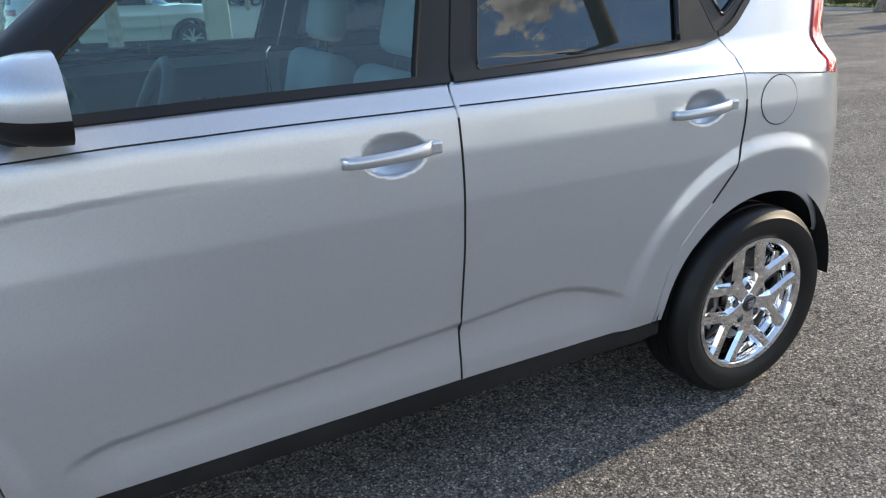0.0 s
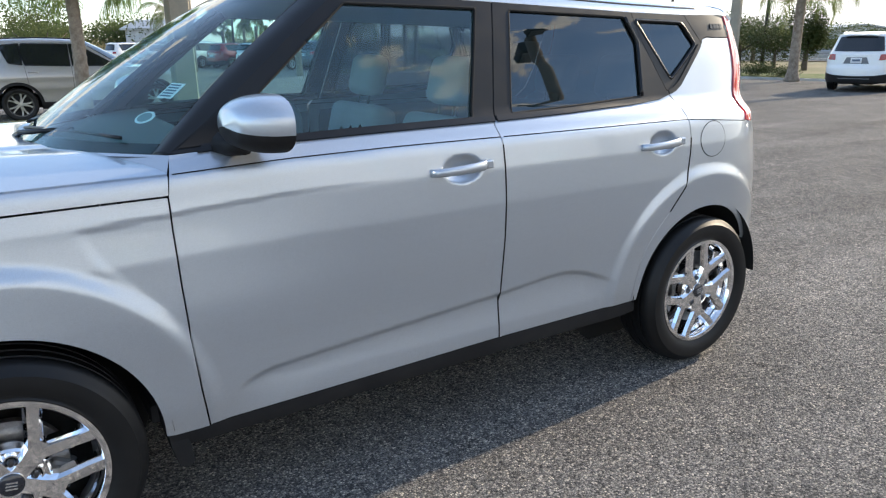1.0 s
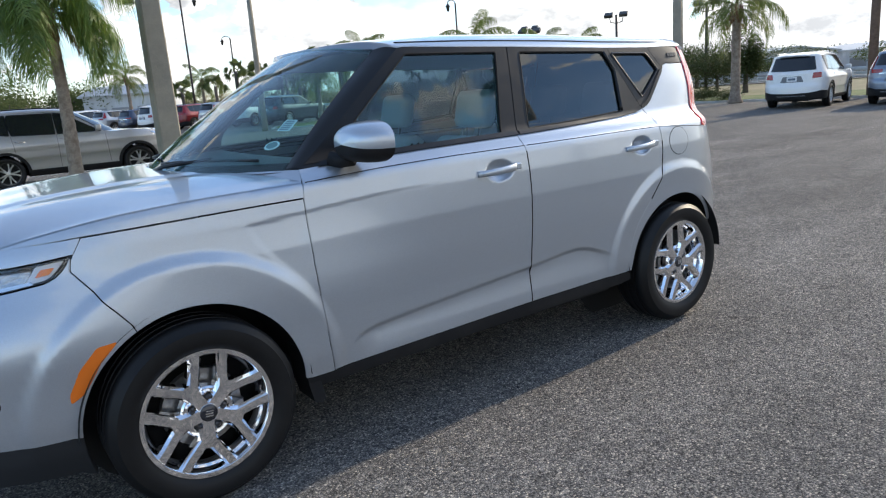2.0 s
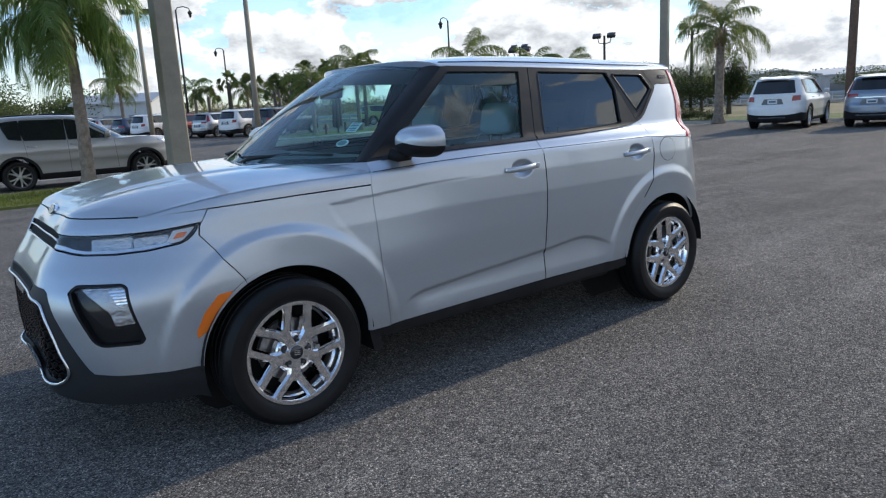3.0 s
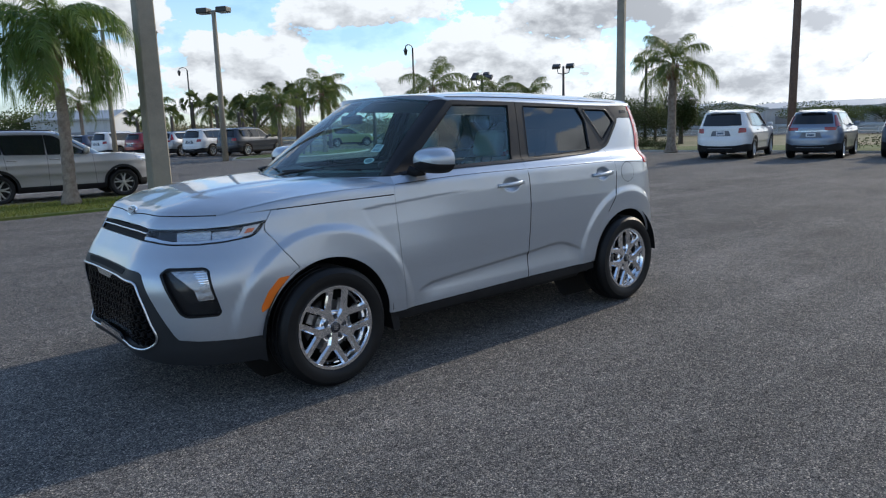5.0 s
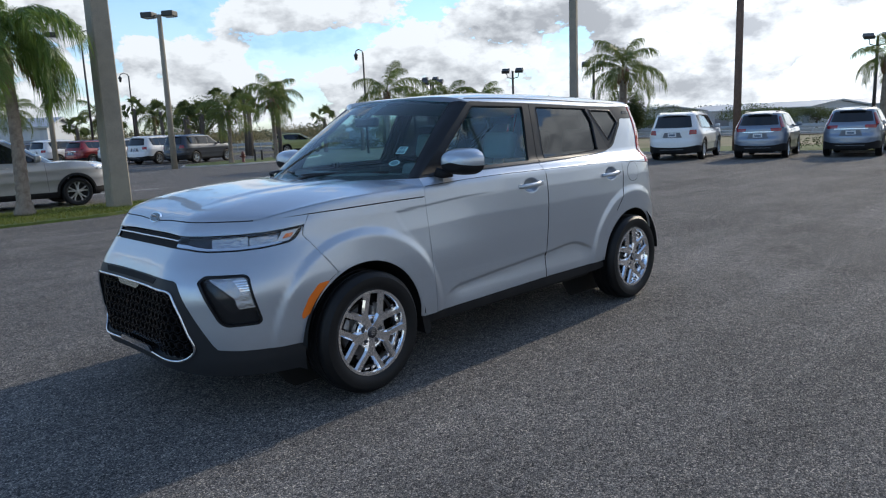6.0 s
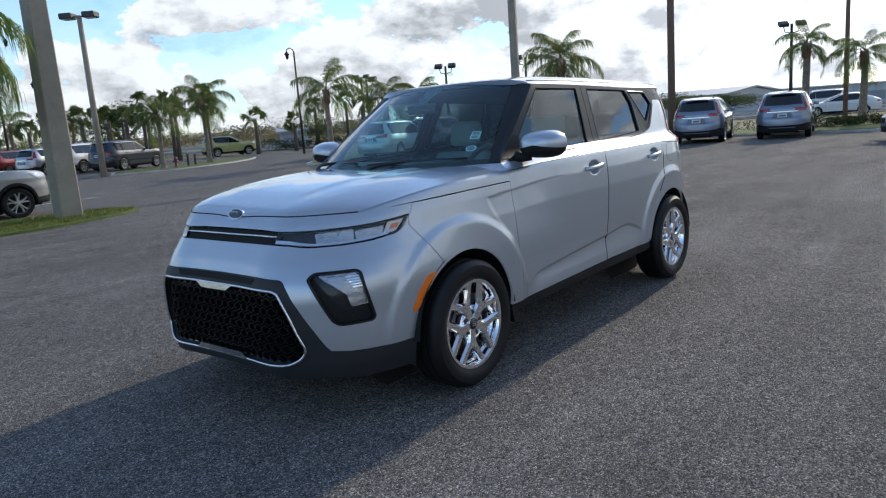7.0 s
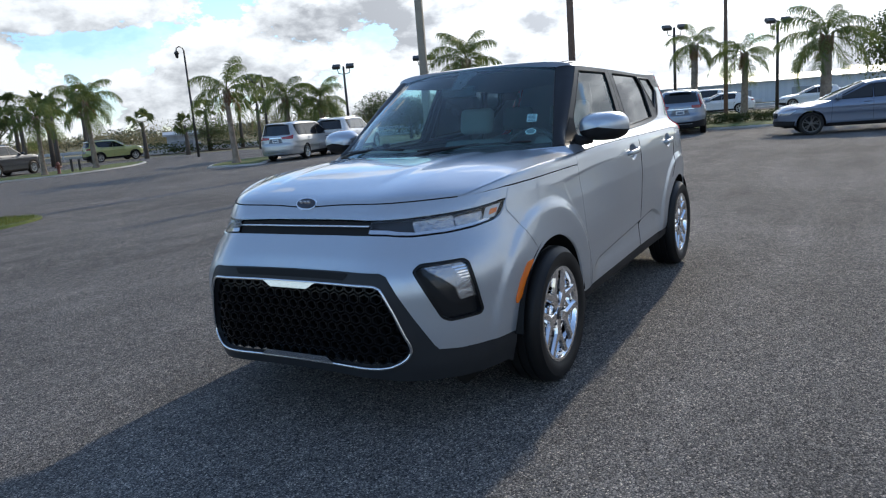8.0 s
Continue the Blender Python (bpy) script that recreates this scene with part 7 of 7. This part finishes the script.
# young upright fronds first, old hanging ones last
LUSH = [frond_mesh(10 + k, 1.72 - 0.05 * k + 0.10 * (k % 3), 84 - 12 * k, 132 + 5 * (k % 3), 0.50, 100, 0.018, PALM_LEAF, 1.15, 0.75) for k in range(8)]
PLUME = [frond_mesh(30 + k, 1.75 + 0.15 * (k % 3), 80 - 14 * k, 88 + 9 * (k % 3), 0.46, 88, 0.0165, PLUME_LEAF, 1.1) for k in range(8)]
WITHERED = [frond_mesh(50 + k, 1.2, -30, 55, 0.35, 30, 0.028, DRY_LEAF, 0.9) for k in range(2)]


def trunk_mesh(height, r0, r1, bulge, seed, rings=True, bend=0.0):
    """A palm trunk: flared foot, leaf scars, ragged boot at the top."""
    r = random.Random(seed)
    bm = bmesh.new()
    n = max(10, int(height / 0.075))
    pts, radii = [], []
    for k in range(n + 1):
        t = k / n
        rad = r0 + (r1 - r0) * t + bulge * math.exp(-(t / 0.07) ** 2)
        if rings:
            rad *= 1 + 0.05 * (1 if k % 2 else -1) + r.uniform(-0.01, 0.01)
        if t > 0.86:
            rad *= 1 + 0.45 * (t - 0.86) / 0.14
        pts.append((bend * t * t, 0.03 * math.sin(3 * t + seed), height * t))
        radii.append(rad)
    tube(bm, pts, radii, 16)
    return bm


def boot_mesh(height, r1, seed):
    """The ragged sleeve of cut leaf bases between trunk and crown."""
    r = random.Random(seed + 900)
    bm = bmesh.new()
    for k in range(22):
        a, z = 2.4 * k + r.uniform(-0.2, 0.2), height - 0.50 + 0.022 * k
        w = r1 * (1.02 + 0.12 * (k % 3) / 2)
        d = Vector((math.cos(a), math.sin(a), 0))
        tube(bm, [d * w * 0.75 + Vector((0, 0, z - 0.10)), d * w * 1.05 + Vector((0, 0, z)), d * (w * 1.12 + 0.015) + Vector((0, 0, z + r.uniform(0.12, 0.2)))], [r1 * 0.42, r1 * 0.46, r1 * 0.14], 7)
    return bm


def palm(x, y, height, kind, seed, label, scale=1.0, count=17, r0=0.15, r1=0.11, bend=0.0, group="", z=0.0):
    """A feather palm: trunk, fronds, a few dry ones."""
    r = random.Random(seed)
    root = thing("palm_tree", label, "palm tree", spot(x, y, z) @ Matrix.Rotation(r.uniform(0, 6.3), 4, "Z"), group)
    ob = part("trunk", trunk_mesh(height, r0, r1, r0 * 0.55, seed, True, bend), PALM_BARK, root, "ringed grey-brown trunk", True)
    part("boot", boot_mesh(height, r1, seed), PALM_BOOT, root, "reddish brown sleeve of old leaf bases", True)
    for k in range(count):
        level = (k + 0.5) / count
        f = put("frond", kind[min(int(level * len(kind) + r.uniform(-0.4, 0.4)), len(kind) - 1)], root)
        f.matrix_basis = Matrix.Translation((bend, 0, height + 0.06 - 0.18 * level)) @ Matrix.Rotation(radians(137.5 * k + r.uniform(-14, 14)), 4, "Z") @ Matrix.Rotation(radians(r.uniform(-7, 7)), 4, "Y") @ Matrix.Rotation(radians(r.uniform(-10, 10)), 4, "X") @ Matrix.Scale(scale * r.uniform(0.86, 1.1), 4)
    for k in range(2):
        f = put("dry_frond", WITHERED[k % 2], root, "withered brown frond")
        f.matrix_basis = Matrix.Translation((bend, 0, height - 0.12)) @ Matrix.Rotation(radians(r.uniform(0, 360)), 4, "Z") @ Matrix.Scale(scale * 0.7, 4)
    return root


palm(1.45, 11.35, 3.12, LUSH, 3, "young palm with long drooping green fronds and a ringed trunk", 0.98, 24, 0.125, 0.088, group="palms in the car park", z=0.04)
PL = "feather palm with arching green fronds and a grey trunk"
for x, y, h, seed, sc, n, r0, r1 in ((23.3, 11.8, 3.4, 7, 1.0, 19, 0.17, 0.14), (28.6, 3.9, 3.3, 11, 0.72, 15, 0.16, 0.12), (30.4, 2.2, 2.85, 15, 0.82, 13, 0.16, 0.11), (24.3, -1.1, 2.85, 21, 0.95, 17, 0.19, 0.15), (17.2, 19.2, 2.9, 27, 0.95, 13, 0.13, 0.09), (18.7, 30.6, 3.3, 33, 1.0, 18, 0.13, 0.09),
                                     (15.2, 29.0, 2.6, 39, 0.85, 15, 0.11, 0.08), (24.2, 22.6, 2.75, 43, 0.9, 20, 0.16, 0.12), (25.6, 21.6, 2.5, 44, 0.85, 19, 0.16, 0.12), (11.7, 52.7, 3.7, 47, 1.0, 14, 0.14, 0.10), (16.7, 51.3, 3.2, 49, 1.0, 14, 0.14, 0.10), (20.3, 50.0, 3.1, 51, 0.9, 13, 0.14, 0.10)):
    palm(x, y, h, PLUME, seed, PL, sc, n, r0, r1, group="palms in the car park")


def fan_palm(x, y, height, seed):
    """A cabbage palm far off: trunk and a round head of fan leaves."""
    r = random.Random(seed)
    root = thing("fan_palm", "dark fan palm with a round crown beyond the road", "palm tree", spot(x, y), "fan palms beyond the road")
    bm = bmesh.new()
    tube(bm, [(0, 0, -0.05), (0.05, 0, height * 0.5), (0.02, 0, height)], [0.16, 0.12, 0.11], 8)
    part("trunk", bm, BARK, root, "", True)
    verts, faces = [], []
    for k in range(20):
        a, e = r.uniform(0, 6.3), r.uniform(-0.55, 1.35)
        d = Vector((math.cos(a) * math.cos(e), math.sin(a) * math.cos(e), math.sin(e)))
        c = Vector((0, 0, height)) + d * r.uniform(0.3, 0.62)
        side = d.orthogonal().normalized()
        side = Matrix.Rotation(r.uniform(0, 6.3), 3, d) @ side
        for j in range(9):
            f = radians(-70 + 140 * j / 8)
            way = (d * math.cos(f) + side * math.sin(f)).normalized()
            q = way.cross(d.cross(side)).normalized() * 0.05
            tip = c + way * r.uniform(0.40, 0.58) + Vector((0, 0, -0.12))
            b = len(verts)
            verts += [tuple(c), tuple(c + way * 0.26 + q), tuple(tip), tuple(c + way * 0.26 - q)]
            faces.append((b, b + 1, b + 2, b + 3))
    put("crown", mesh_of("crown", verts, faces, PALM_DARK, False), root)
    return root


for k, (x, y, h) in enumerate(((21.0, 40.8, 4.0), (22.5, 40.0, 3.4), (24.2, 39.0, 3.9), (17.6, 42.5, 2.9), (18.9, 41.9, 3.1), (20.0, 41.6, 3.7), (22.0, 43.2, 3.9), (25.4, 41.0, 3.7), (19.1, 50.5, 3.4), (23.3, 48.7, 3.8), (26.0, 46.0, 4.4), (28.0, 45.4, 4.6), (21.6, 47.2, 3.6), (27.4, 38.2, 2.2), (29.6, 36.8, 2.3), (33.6, 34.0, 3.6), (22.9, 41.2, 3.9),
                               (36.5, 42.5, 3.6), (38.6, 41.0, 3.2), (16.0, 46.5, 3.0), (14.2, 48.2, 3.0))):
    fan_palm(x, y, h * (0.78, 1.02, 0.9, 1.08, 0.85)[k % 5], 100 + k)


def leaf_cloud(verts, faces, centre, size, count, leaf, r):
    """Adds many small leaves in an uneven lump."""
    lobes = [(Vector((r.gauss(0, 0.38), r.gauss(0, 0.38), r.gauss(0, 0.30))), r.uniform(0.45, 0.8)) for _ in range(7)]
    for _ in range(count):
        o, s = r.choice(lobes)
        d = Vector((r.gauss(0, 1), r.gauss(0, 1), r.gauss(0, 1))).normalized() * (r.random() ** 0.4) * s
        p = Vector(centre) + Vector(((o.x + d.x) * size[0], (o.y + d.y) * size[1], (o.z + d.z) * size[2]))
        if p.z < -0.2:
            p.z = -0.2 + r.random() * 0.2
        a = Vector((r.gauss(0, 1), r.gauss(0, 1), r.gauss(0, 1))).normalized() * leaf * r.uniform(0.6, 1.3)
        b = a.orthogonal().normalized() * leaf * 0.6
        k = len(verts)
        verts += [tuple(p - a), tuple(p + b), tuple(p + a), tuple(p - b)]
        faces.append((k, k + 1, k + 2, k + 3))


def tree(x, y, height, spread, seed, leaves=900, mat=TREE_LEAF, label="dark green broad tree beyond the road"):
    r = random.Random(seed)
    root = thing("tree", label, "tree", spot(x, y), "trees beyond the road")
    bm = bmesh.new()
    tube(bm, [(0, 0, -0.1), (0.05, 0.03, height * 0.3), (0.02, 0, height * 0.5)], [0.05 * height, 0.035 * height, 0.02 * height], 7)
    for k in range(5):
        a = 2 * math.pi * k / 5 + r.uniform(-0.4, 0.4)
        tube(bm, [(0.03, 0, height * 0.32), (spread * 0.3 * math.cos(a), spread * 0.3 * math.sin(a), height * 0.52), (spread * 0.6 * math.cos(a), spread * 0.6 * math.sin(a), height * 0.72)], [0.02 * height, 0.013 * height, 0.006 * height], 5)
    part("trunk", bm, BARK, root, "", True)
    verts, faces = [], []
    leaf_cloud(verts, faces, (0, 0, height * 0.62), (spread, spread, height * 0.45), leaves, max(0.036 * height ** 0.5, 0.025 * spread), r)
    put("crown", mesh_of("crown", verts, faces, mat, False), root)
    return root


for k, (x, y, h, s) in enumerate(((40.5, 29.0, 3.4, 2.6), (43.0, 27.0, 3.2, 2.4), (38.0, 33.0, 3.2, 2.2), (66, 22.5, 2.1, 3.6), (70, 19.5, 2.0, 2.4), (62, 31, 2.2, 3.8), (74, 26, 2.2, 4.2), (58, 36, 2.6, 3.4), (52, 30.5, 2.6, 2.2), (49.5, 33.0, 2.4, 2.2), (33.0, -3.5, 4.4, 2.2), (37.5, 43.5, 2.7, 2.0), (30.0, 62.0, 5.0, 4.0), (12.0, 70.0, 4.6, 5.0), (3.0, 74.0, 4.4, 5.5), (-8.0, 70.0, 4.2, 5.5), (-3.5, 31.0, 3.0, 2.2), (2.5, 38.0, 2.8, 2.2))):
    tree(x, y, h, s, 200 + k, 5200)
# clipped cypress-like bush behind the kerb and rounded bushes
tree(33.5, 17.6, 3.0, 0.8, 260, 5000, HEDGE_LEAF, "dense dark green conical shrub")
tree(35.0, 20.2, 2.2, 2.4, 261, 6000, HEDGE_LEAF, "dense dark green rounded shrub")
tree(36.0, 23.0, 2.3, 2.4, 262, 6000, HEDGE_LEAF, "dense dark green rounded shrub")


def hedge(points, height, width, seed, label, leaf=0.07, density=420, name="hedge", mat=HEDGE_LEAF):
    r = random.Random(seed)
    verts, faces = [], []
    for a, b in zip(points, points[1:]):
        a, b = Vector(a), Vector(b)
        n = max(2, int((b - a).length / (width * 0.8)))
        for k in range(n):
            p = a.lerp(b, (k + 0.5) / n)
            c, far = lay(p.x, p.y)
            leaf_cloud(verts, faces, (c.x, c.y, c.z + height * far * 0.5), (width * 0.75, width * 0.75, height * 0.6), int(density * width * 0.5), leaf, r)
    return tagged(put(name, mesh_of(name, verts, faces, mat, False)), label, "hedge", kind="stuff")


hedge([(27.0, 4.4), (27.6, 2.2), (27.9, -0.6)], 0.55, 0.8, 1, "low clipped green hedge along the verge", 0.042, 2600)
hedge([(24.6, 14.6), (24.5, 12.6)], 0.6, 0.8, 2, "low green hedge beside a palm", 0.042, 2400)
hedge([(24.7, 10.9), (24.9, 9.2)], 0.6, 0.8, 3, "low green hedge beside a palm", 0.042, 2400)
hedge([(25.2, 7.6), (25.7, 4.6)], 0.55, 0.5, 4, "thin half-bare hedge behind the parked cars", 0.05, 260)
hedge([(33.0, 45.5), (36.0, 42.0), (40.5, 36.5)], 0.9, 1.4, 5, "scrubby bushes beyond the road", 0.12, 300)
hedge([(-60, 96), (-20, 88), (10, 84), (34, 66), (52, 46), (64, 36)], 2.6, 6.0, 6, "brown-green scrub along the far field", 0.11, 620, "scrub", leaf_material("scrub_leaf", (0.17, 0.155, 0.065), (0.34, 0.28, 0.15), 0.35))
hedge([(-120, 170), (-40, 160), (30, 140), (90, 100), (130, 50), (150, 0), (150, -60)], 2.7, 12.0, 7, "distant line of trees on the horizon", 0.26, 420, "woods", leaf_material("wood_leaf", (0.07, 0.085, 0.05), (0.13, 0.13, 0.08), 0.2))

# ---- poles and lamps ----
def square_pole(x, y, height, w0, w1, mat, name, label, z=0.0, turn=0.0, chamfer=0.025):
    bm = bmesh.new()
    n = 8
    rows = []
    for k in range(n + 1):
        t = k / n
        w = (w0 + (w1 - w0) * t) / 2
        c = chamfer
        rows.append([bm.verts.new((px, py, z - 0.1 + (height + 0.1) * t)) for px, py in ((-w + c, -w), (w - c, -w), (w, -w + c), (w, w - c), (w - c, w), (-w + c, w), (-w, w - c), (-w, -w + c))])
    for a, b in zip(rows, rows[1:]):
        for j in range(8):
            bm.faces.new((a[j], a[(j + 1) % 8], b[(j + 1) % 8], b[j]))
    bm.faces.new(rows[-1])
    ob = part(name, bm, mat)
    ob.matrix_basis = spot(x, y) @ Matrix.Rotation(radians(turn), 4, "Z")
    return tagged(ob, label, "pole")


def round_pole(x, y, height, r0, r1, mat, name, label, heads=None, group="", turn=0.0):
    root = thing(name, label, "lamp post" if heads else "pole", spot(x, y) @ Matrix.Rotation(radians(turn), 4, "Z"), group)
    bm = bmesh.new()
    tube(bm, [(0, 0, -0.1), (0, 0, height * 0.5), (0, 0, height)], [r0, (r0 + r1) / 2, r1], 12)
    part("pole", bm, mat, root, "", True)
    if heads == "boxes":
        for side in (-1, 1):
            bm = bmesh.new()
            tube(bm, [(0, 0, height - 0.05), (0, side * 0.3, height - 0.02)], 0.035, 6)
            arm = part("arm", bm, mat, root, "", True)
            bm = bmesh.new()
            box(bm, (-0.24, side * 0.5 - 0.27, height - 0.12), (0.24, side * 0.5 + 0.27, height + 0.12), 0.04)
            head = part("lamp_head", bm, LAMP_HEAD, root, "dark box lamp head")
            bm = bmesh.new()
            box(bm, (-0.19, side * 0.5 - 0.21, height - 0.135), (0.19, side * 0.5 + 0.21, height - 0.118))
            part("lens", bm, LAMP_GLASS, head)
    elif heads == "floods":
        for side in (-1, 1):
            bm = bmesh.new()
            tube(bm, [(0, 0, height - 0.5), (0, side * 0.35, height - 0.42), (0, side * 0.42, height - 0.1)], 0.03, 6)
            part("arm", bm, mat, root, "", True)
            bm = bmesh.new()
            box(bm, (-0.22, -0.26, -0.10), (0.22, 0.26, 0.10), 0.04, Matrix.Translation((-0.08, side * 0.45, height)) @ Matrix.Rotation(radians(-28), 4, "Y"))
            part("lamp_head", bm, LAMP_HEAD, root, "dark flood lamp head")
    elif heads == "lantern":
        bm = bmesh.new()
        tube(bm, [(0, 0, height - 0.05), (0, 0.10, height + 0.12), (0, 0.45, height + 0.18), (0, 0.75, height + 0.08), (0, 0.80, height - 0.05)], 0.03, 6)
        part("arm", bm, mat, root, "curved arm", True)
        bm = bmesh.new()
        lathe(bm, [(0.02, height - 0.03), (0.05, height - 0.07), (0.135, height - 0.18), (0.145, height - 0.22), (0.10, height - 0.24), (0.075, height - 0.44), (0.005, height - 0.50)], 14, "z", (0, 0.80, 0))
        part("lantern", bm, LAMP_HEAD, root, "dark hanging lantern", True)
    return root


square_pole(3.15, 11.25, 9.5, 0.40, 0.29, POLE_CONCRETE, "utility_pole", "square tapered grey concrete pole standing on the grass island", 0.0, 0)
square_pole(19.64, 11.60, 9.0, 0.28, 0.24, POLE_CONCRETE, "utility_pole", "grey concrete pole behind the silver car", 0.0, 20)
round_pole(24.75, 7.8, 10.0, 0.145, 0.115, POLE_WOOD, "utility_pole", "brown timber pole behind the parked cars")
round_pole(36.5, 3.9, 9.5, 0.11, 0.08, POLE_WOOD, "utility_pole", "slim brown timber pole beyond the hedge")
LP = "lamp posts in the car park"
round_pole(11.75, 27.9, 6.75, 0.145, 0.10, POLE_CONCRETE, "lamp_post", "grey lamp post with two dark box heads", "boxes", LP, 35)
round_pole(9.3, 36.4, 6.75, 0.135, 0.10, POLE_CONCRETE, "lamp_post", "grey lamp post with two dark box heads", "boxes", LP, 70)
FL = "flood lamp posts beyond the road"
for x, y, h in ((35.0, 27.2, 4.9), (36.2, 21.7, 4.9), (40.9, 7.4, 5.2), (41.7, 2.0, 4.95), (30.5, 30.2, 4.3), (39.7, 40.0, 5.4)):
    round_pole(x, y, h, 0.10, 0.07, POLE_STEEL, "lamp_post", "dark slim post with two flood lamps", "floods", FL, 30)
SL = "street lamps with lanterns"
for x, y, h, turn in ((25.4, 30.9, 6.0, 110), (19.7, 52.4, 6.2, 110), (-3.0, 58.0, 5.4, 110), (13.1, 42.0, 7.7, -108)):
    round_pole(x, y, h, 0.075, 0.05, POLE_STEEL, "street_lamp", "dark street lamp with a hanging lantern", "lantern", SL, turn)

# hydrant and marker posts on the palm island
bm = bmesh.new()
lathe(bm, [(0.14, 0.0), (0.14, 0.05), (0.10, 0.06), (0.10, 0.50), (0.13, 0.52), (0.13, 0.56), (0.10, 0.66), (0.04, 0.74), (0.005, 0.76)], 16, "z")
hyd = part("fire_hydrant", bm, HYDRANT, None, "", True)
hyd.matrix_basis = spot(15.6, 28.6, 0.07) @ Matrix.Scale(0.72, 4)
tagged(hyd, "rust red fire hydrant on the grass", "hydrant")
bm = bmesh.new()
tube(bm, [(-0.22, 0, 0.42), (0.22, 0, 0.42)], 0.055, 10)
part("outlet", bm, HYDRANT, hyd, "", True)
for x, y, h in ((16.6, 29.2, 0.62), (17.3, 29.7, 0.55)):
    bm = bmesh.new()
    box(bm, (-0.04, -0.04, -0.05), (0.04, 0.04, h), 0.01)
    post = part("marker_post", bm, POLE_STEEL)
    post.matrix_basis = spot(x, y, 0.05)
    tagged(post, "short dark marker post on the grass", "post")

# ---- buildings and rails in the distance ----
def shed(x, y, length, width, height, rise, turn, label, wall_mat, bays=6, name="warehouse"):
    """A low metal building with wall ribs, a pitched roof and doors."""
    root = thing(name, label, "building", spot(x, y) @ Matrix.Rotation(radians(turn), 4, "Z"))
    L, W = length / 2, width / 2
    bm = bmesh.new()
    n = int(length / 0.6)
    for sy in (-1, 1):
        rows = []
        for k in range(2 * n + 1):
            px = -L + length * k / (2 * n)
            o = 0.05 if k % 2 else 0.0
            rows.append((bm.verts.new((px, sy * (W + o), -0.1)), bm.verts.new((px, sy * (W + o), height))))
        for a, b in zip(rows, rows[1:]):
            bm.faces.new((a[0], b[0], b[1], a[1]))
    for sx in (-1, 1):
        bm.faces.new([bm.verts.new(p) for p in ((sx * L, -W, -0.1), (sx * L, W, -0.1), (sx * L, W, height), (sx * L, 0, height + rise), (sx * L, -W, height))])
    bmesh.ops.recalc_face_normals(bm, faces=bm.faces)
    wall = part("wall", bm, wall_mat, root)
    bm = bmesh.new()
    for sy in (-1, 1):
        q = [(-L - 0.3, sy * (W + 0.35), height - 0.05), (L + 0.3, sy * (W + 0.35), height - 0.05), (L + 0.3, 0, height + rise + 0.05), (-L - 0.3, 0, height + rise + 0.05)]
        a = [bm.verts.new(p) for p in q]
        b = [bm.verts.new((p[0], p[1], p[2] + 0.15)) for p in q]
        bm.faces.new(a)
        bm.faces.new(b)
        for k in range(4):
            bm.faces.new((a[k - 1], a[k], b[k], b[k - 1]))
    bmesh.ops.recalc_face_normals(bm, faces=bm.faces)
    part("roof", bm, ROOF_METAL, root, "grey metal roof")
    for k in range(bays):
        px = -L + length * (k + 0.5) / bays
        for sy in (-1, 1):
            bm = bmesh.new()
            box(bm, (px - 0.9, sy * (W + 0.06) - 0.03, 0.0), (px + 0.9, sy * (W + 0.06) + 0.03, height * 0.62), 0.01)
            part("shutter", bm, material("shutter_grey", (0.30, 0.31, 0.33), 0.5, 0.2), wall, "grey shutter")
    return root


shed(15.2, 66.0, 6.8, 5.5, 2.7, 0.7, -38, "white ribbed metal building behind the far row", CLADDING, 3)
shed(78.0, 27.0, 16.0, 10.0, 1.9, 0.55, 75, "pale low metal building beyond the road", CLADDING, 4)
shed(86.0, 6.0, 34.0, 12.0, 2.0, 0.5, 88, "long pale metal building beyond the road", material("grey_cladding", (0.56, 0.58, 0.61), 0.5, 0.1, stain=(0.3, 0.4, (0.42, 0.44, 0.47))), 6)
shed(70.0, 38.0, 12.0, 8.0, 2.0, 0.5, 60, "pale low metal building beyond the road", CLADDING, 3)
shed(39.6, 49.4, 2.4, 2.2, 1.35, 0.15, -40, "small grey shed beyond the road", material("shed_grey", (0.46, 0.47, 0.48), 0.7), 1, "shed")


def guard_rail(points, label):
    root = thing("guard_rail", label, "guard rail")
    bm = bmesh.new()
    rows = []
    q = [lay(x, y)[0] for x, y in points]
    for k, p in enumerate(q):
        way = (q[min(k + 1, len(q) - 1)] - q[max(k - 1, 0)]).normalized()
        side = Vector((-way.y, way.x, 0))
        rows.append([bm.verts.new(p + side * o + Vector((0, 0, z))) for o, z in ((0.03, 0.45), (-0.03, 0.52), (0.03, 0.60), (-0.03, 0.68), (0.03, 0.75))])
    for a, b in zip(rows, rows[1:]):
        for j in range(4):
            bm.faces.new((a[j], b[j], b[j + 1], a[j + 1]))
    part("beam", bm, RAIL_STEEL, root, "", True)
    for a, b in zip(q, q[1:]):
        n = max(1, int((b - a).length / 2.5))
        for k in range(n):
            bm = bmesh.new()
            p = a.lerp(b, k / n)
            box(bm, (p.x - 0.05, p.y - 0.05, p.z - 0.1), (p.x + 0.05, p.y + 0.05, p.z + 0.7))
            part("post", bm, RAIL_STEEL, root)
    return root


guard_rail([(46.5, 38.5), (50.5, 27.0), (52.0, 14.0), (52.3, 4.0)], "grey steel guard rail along the road")
guard_rail([(30.0, 60.0), (40.0, 47.5)], "grey steel guard rail along the road")

# lamp post behind the camera's side of the car, seen in the side windows
round_pole(9.5, -7.8, 7.3, 0.21, 0.16, POLE_CONCRETE, "lamp_post", "grey lamp post with two dark box heads", "boxes", LP, 15)
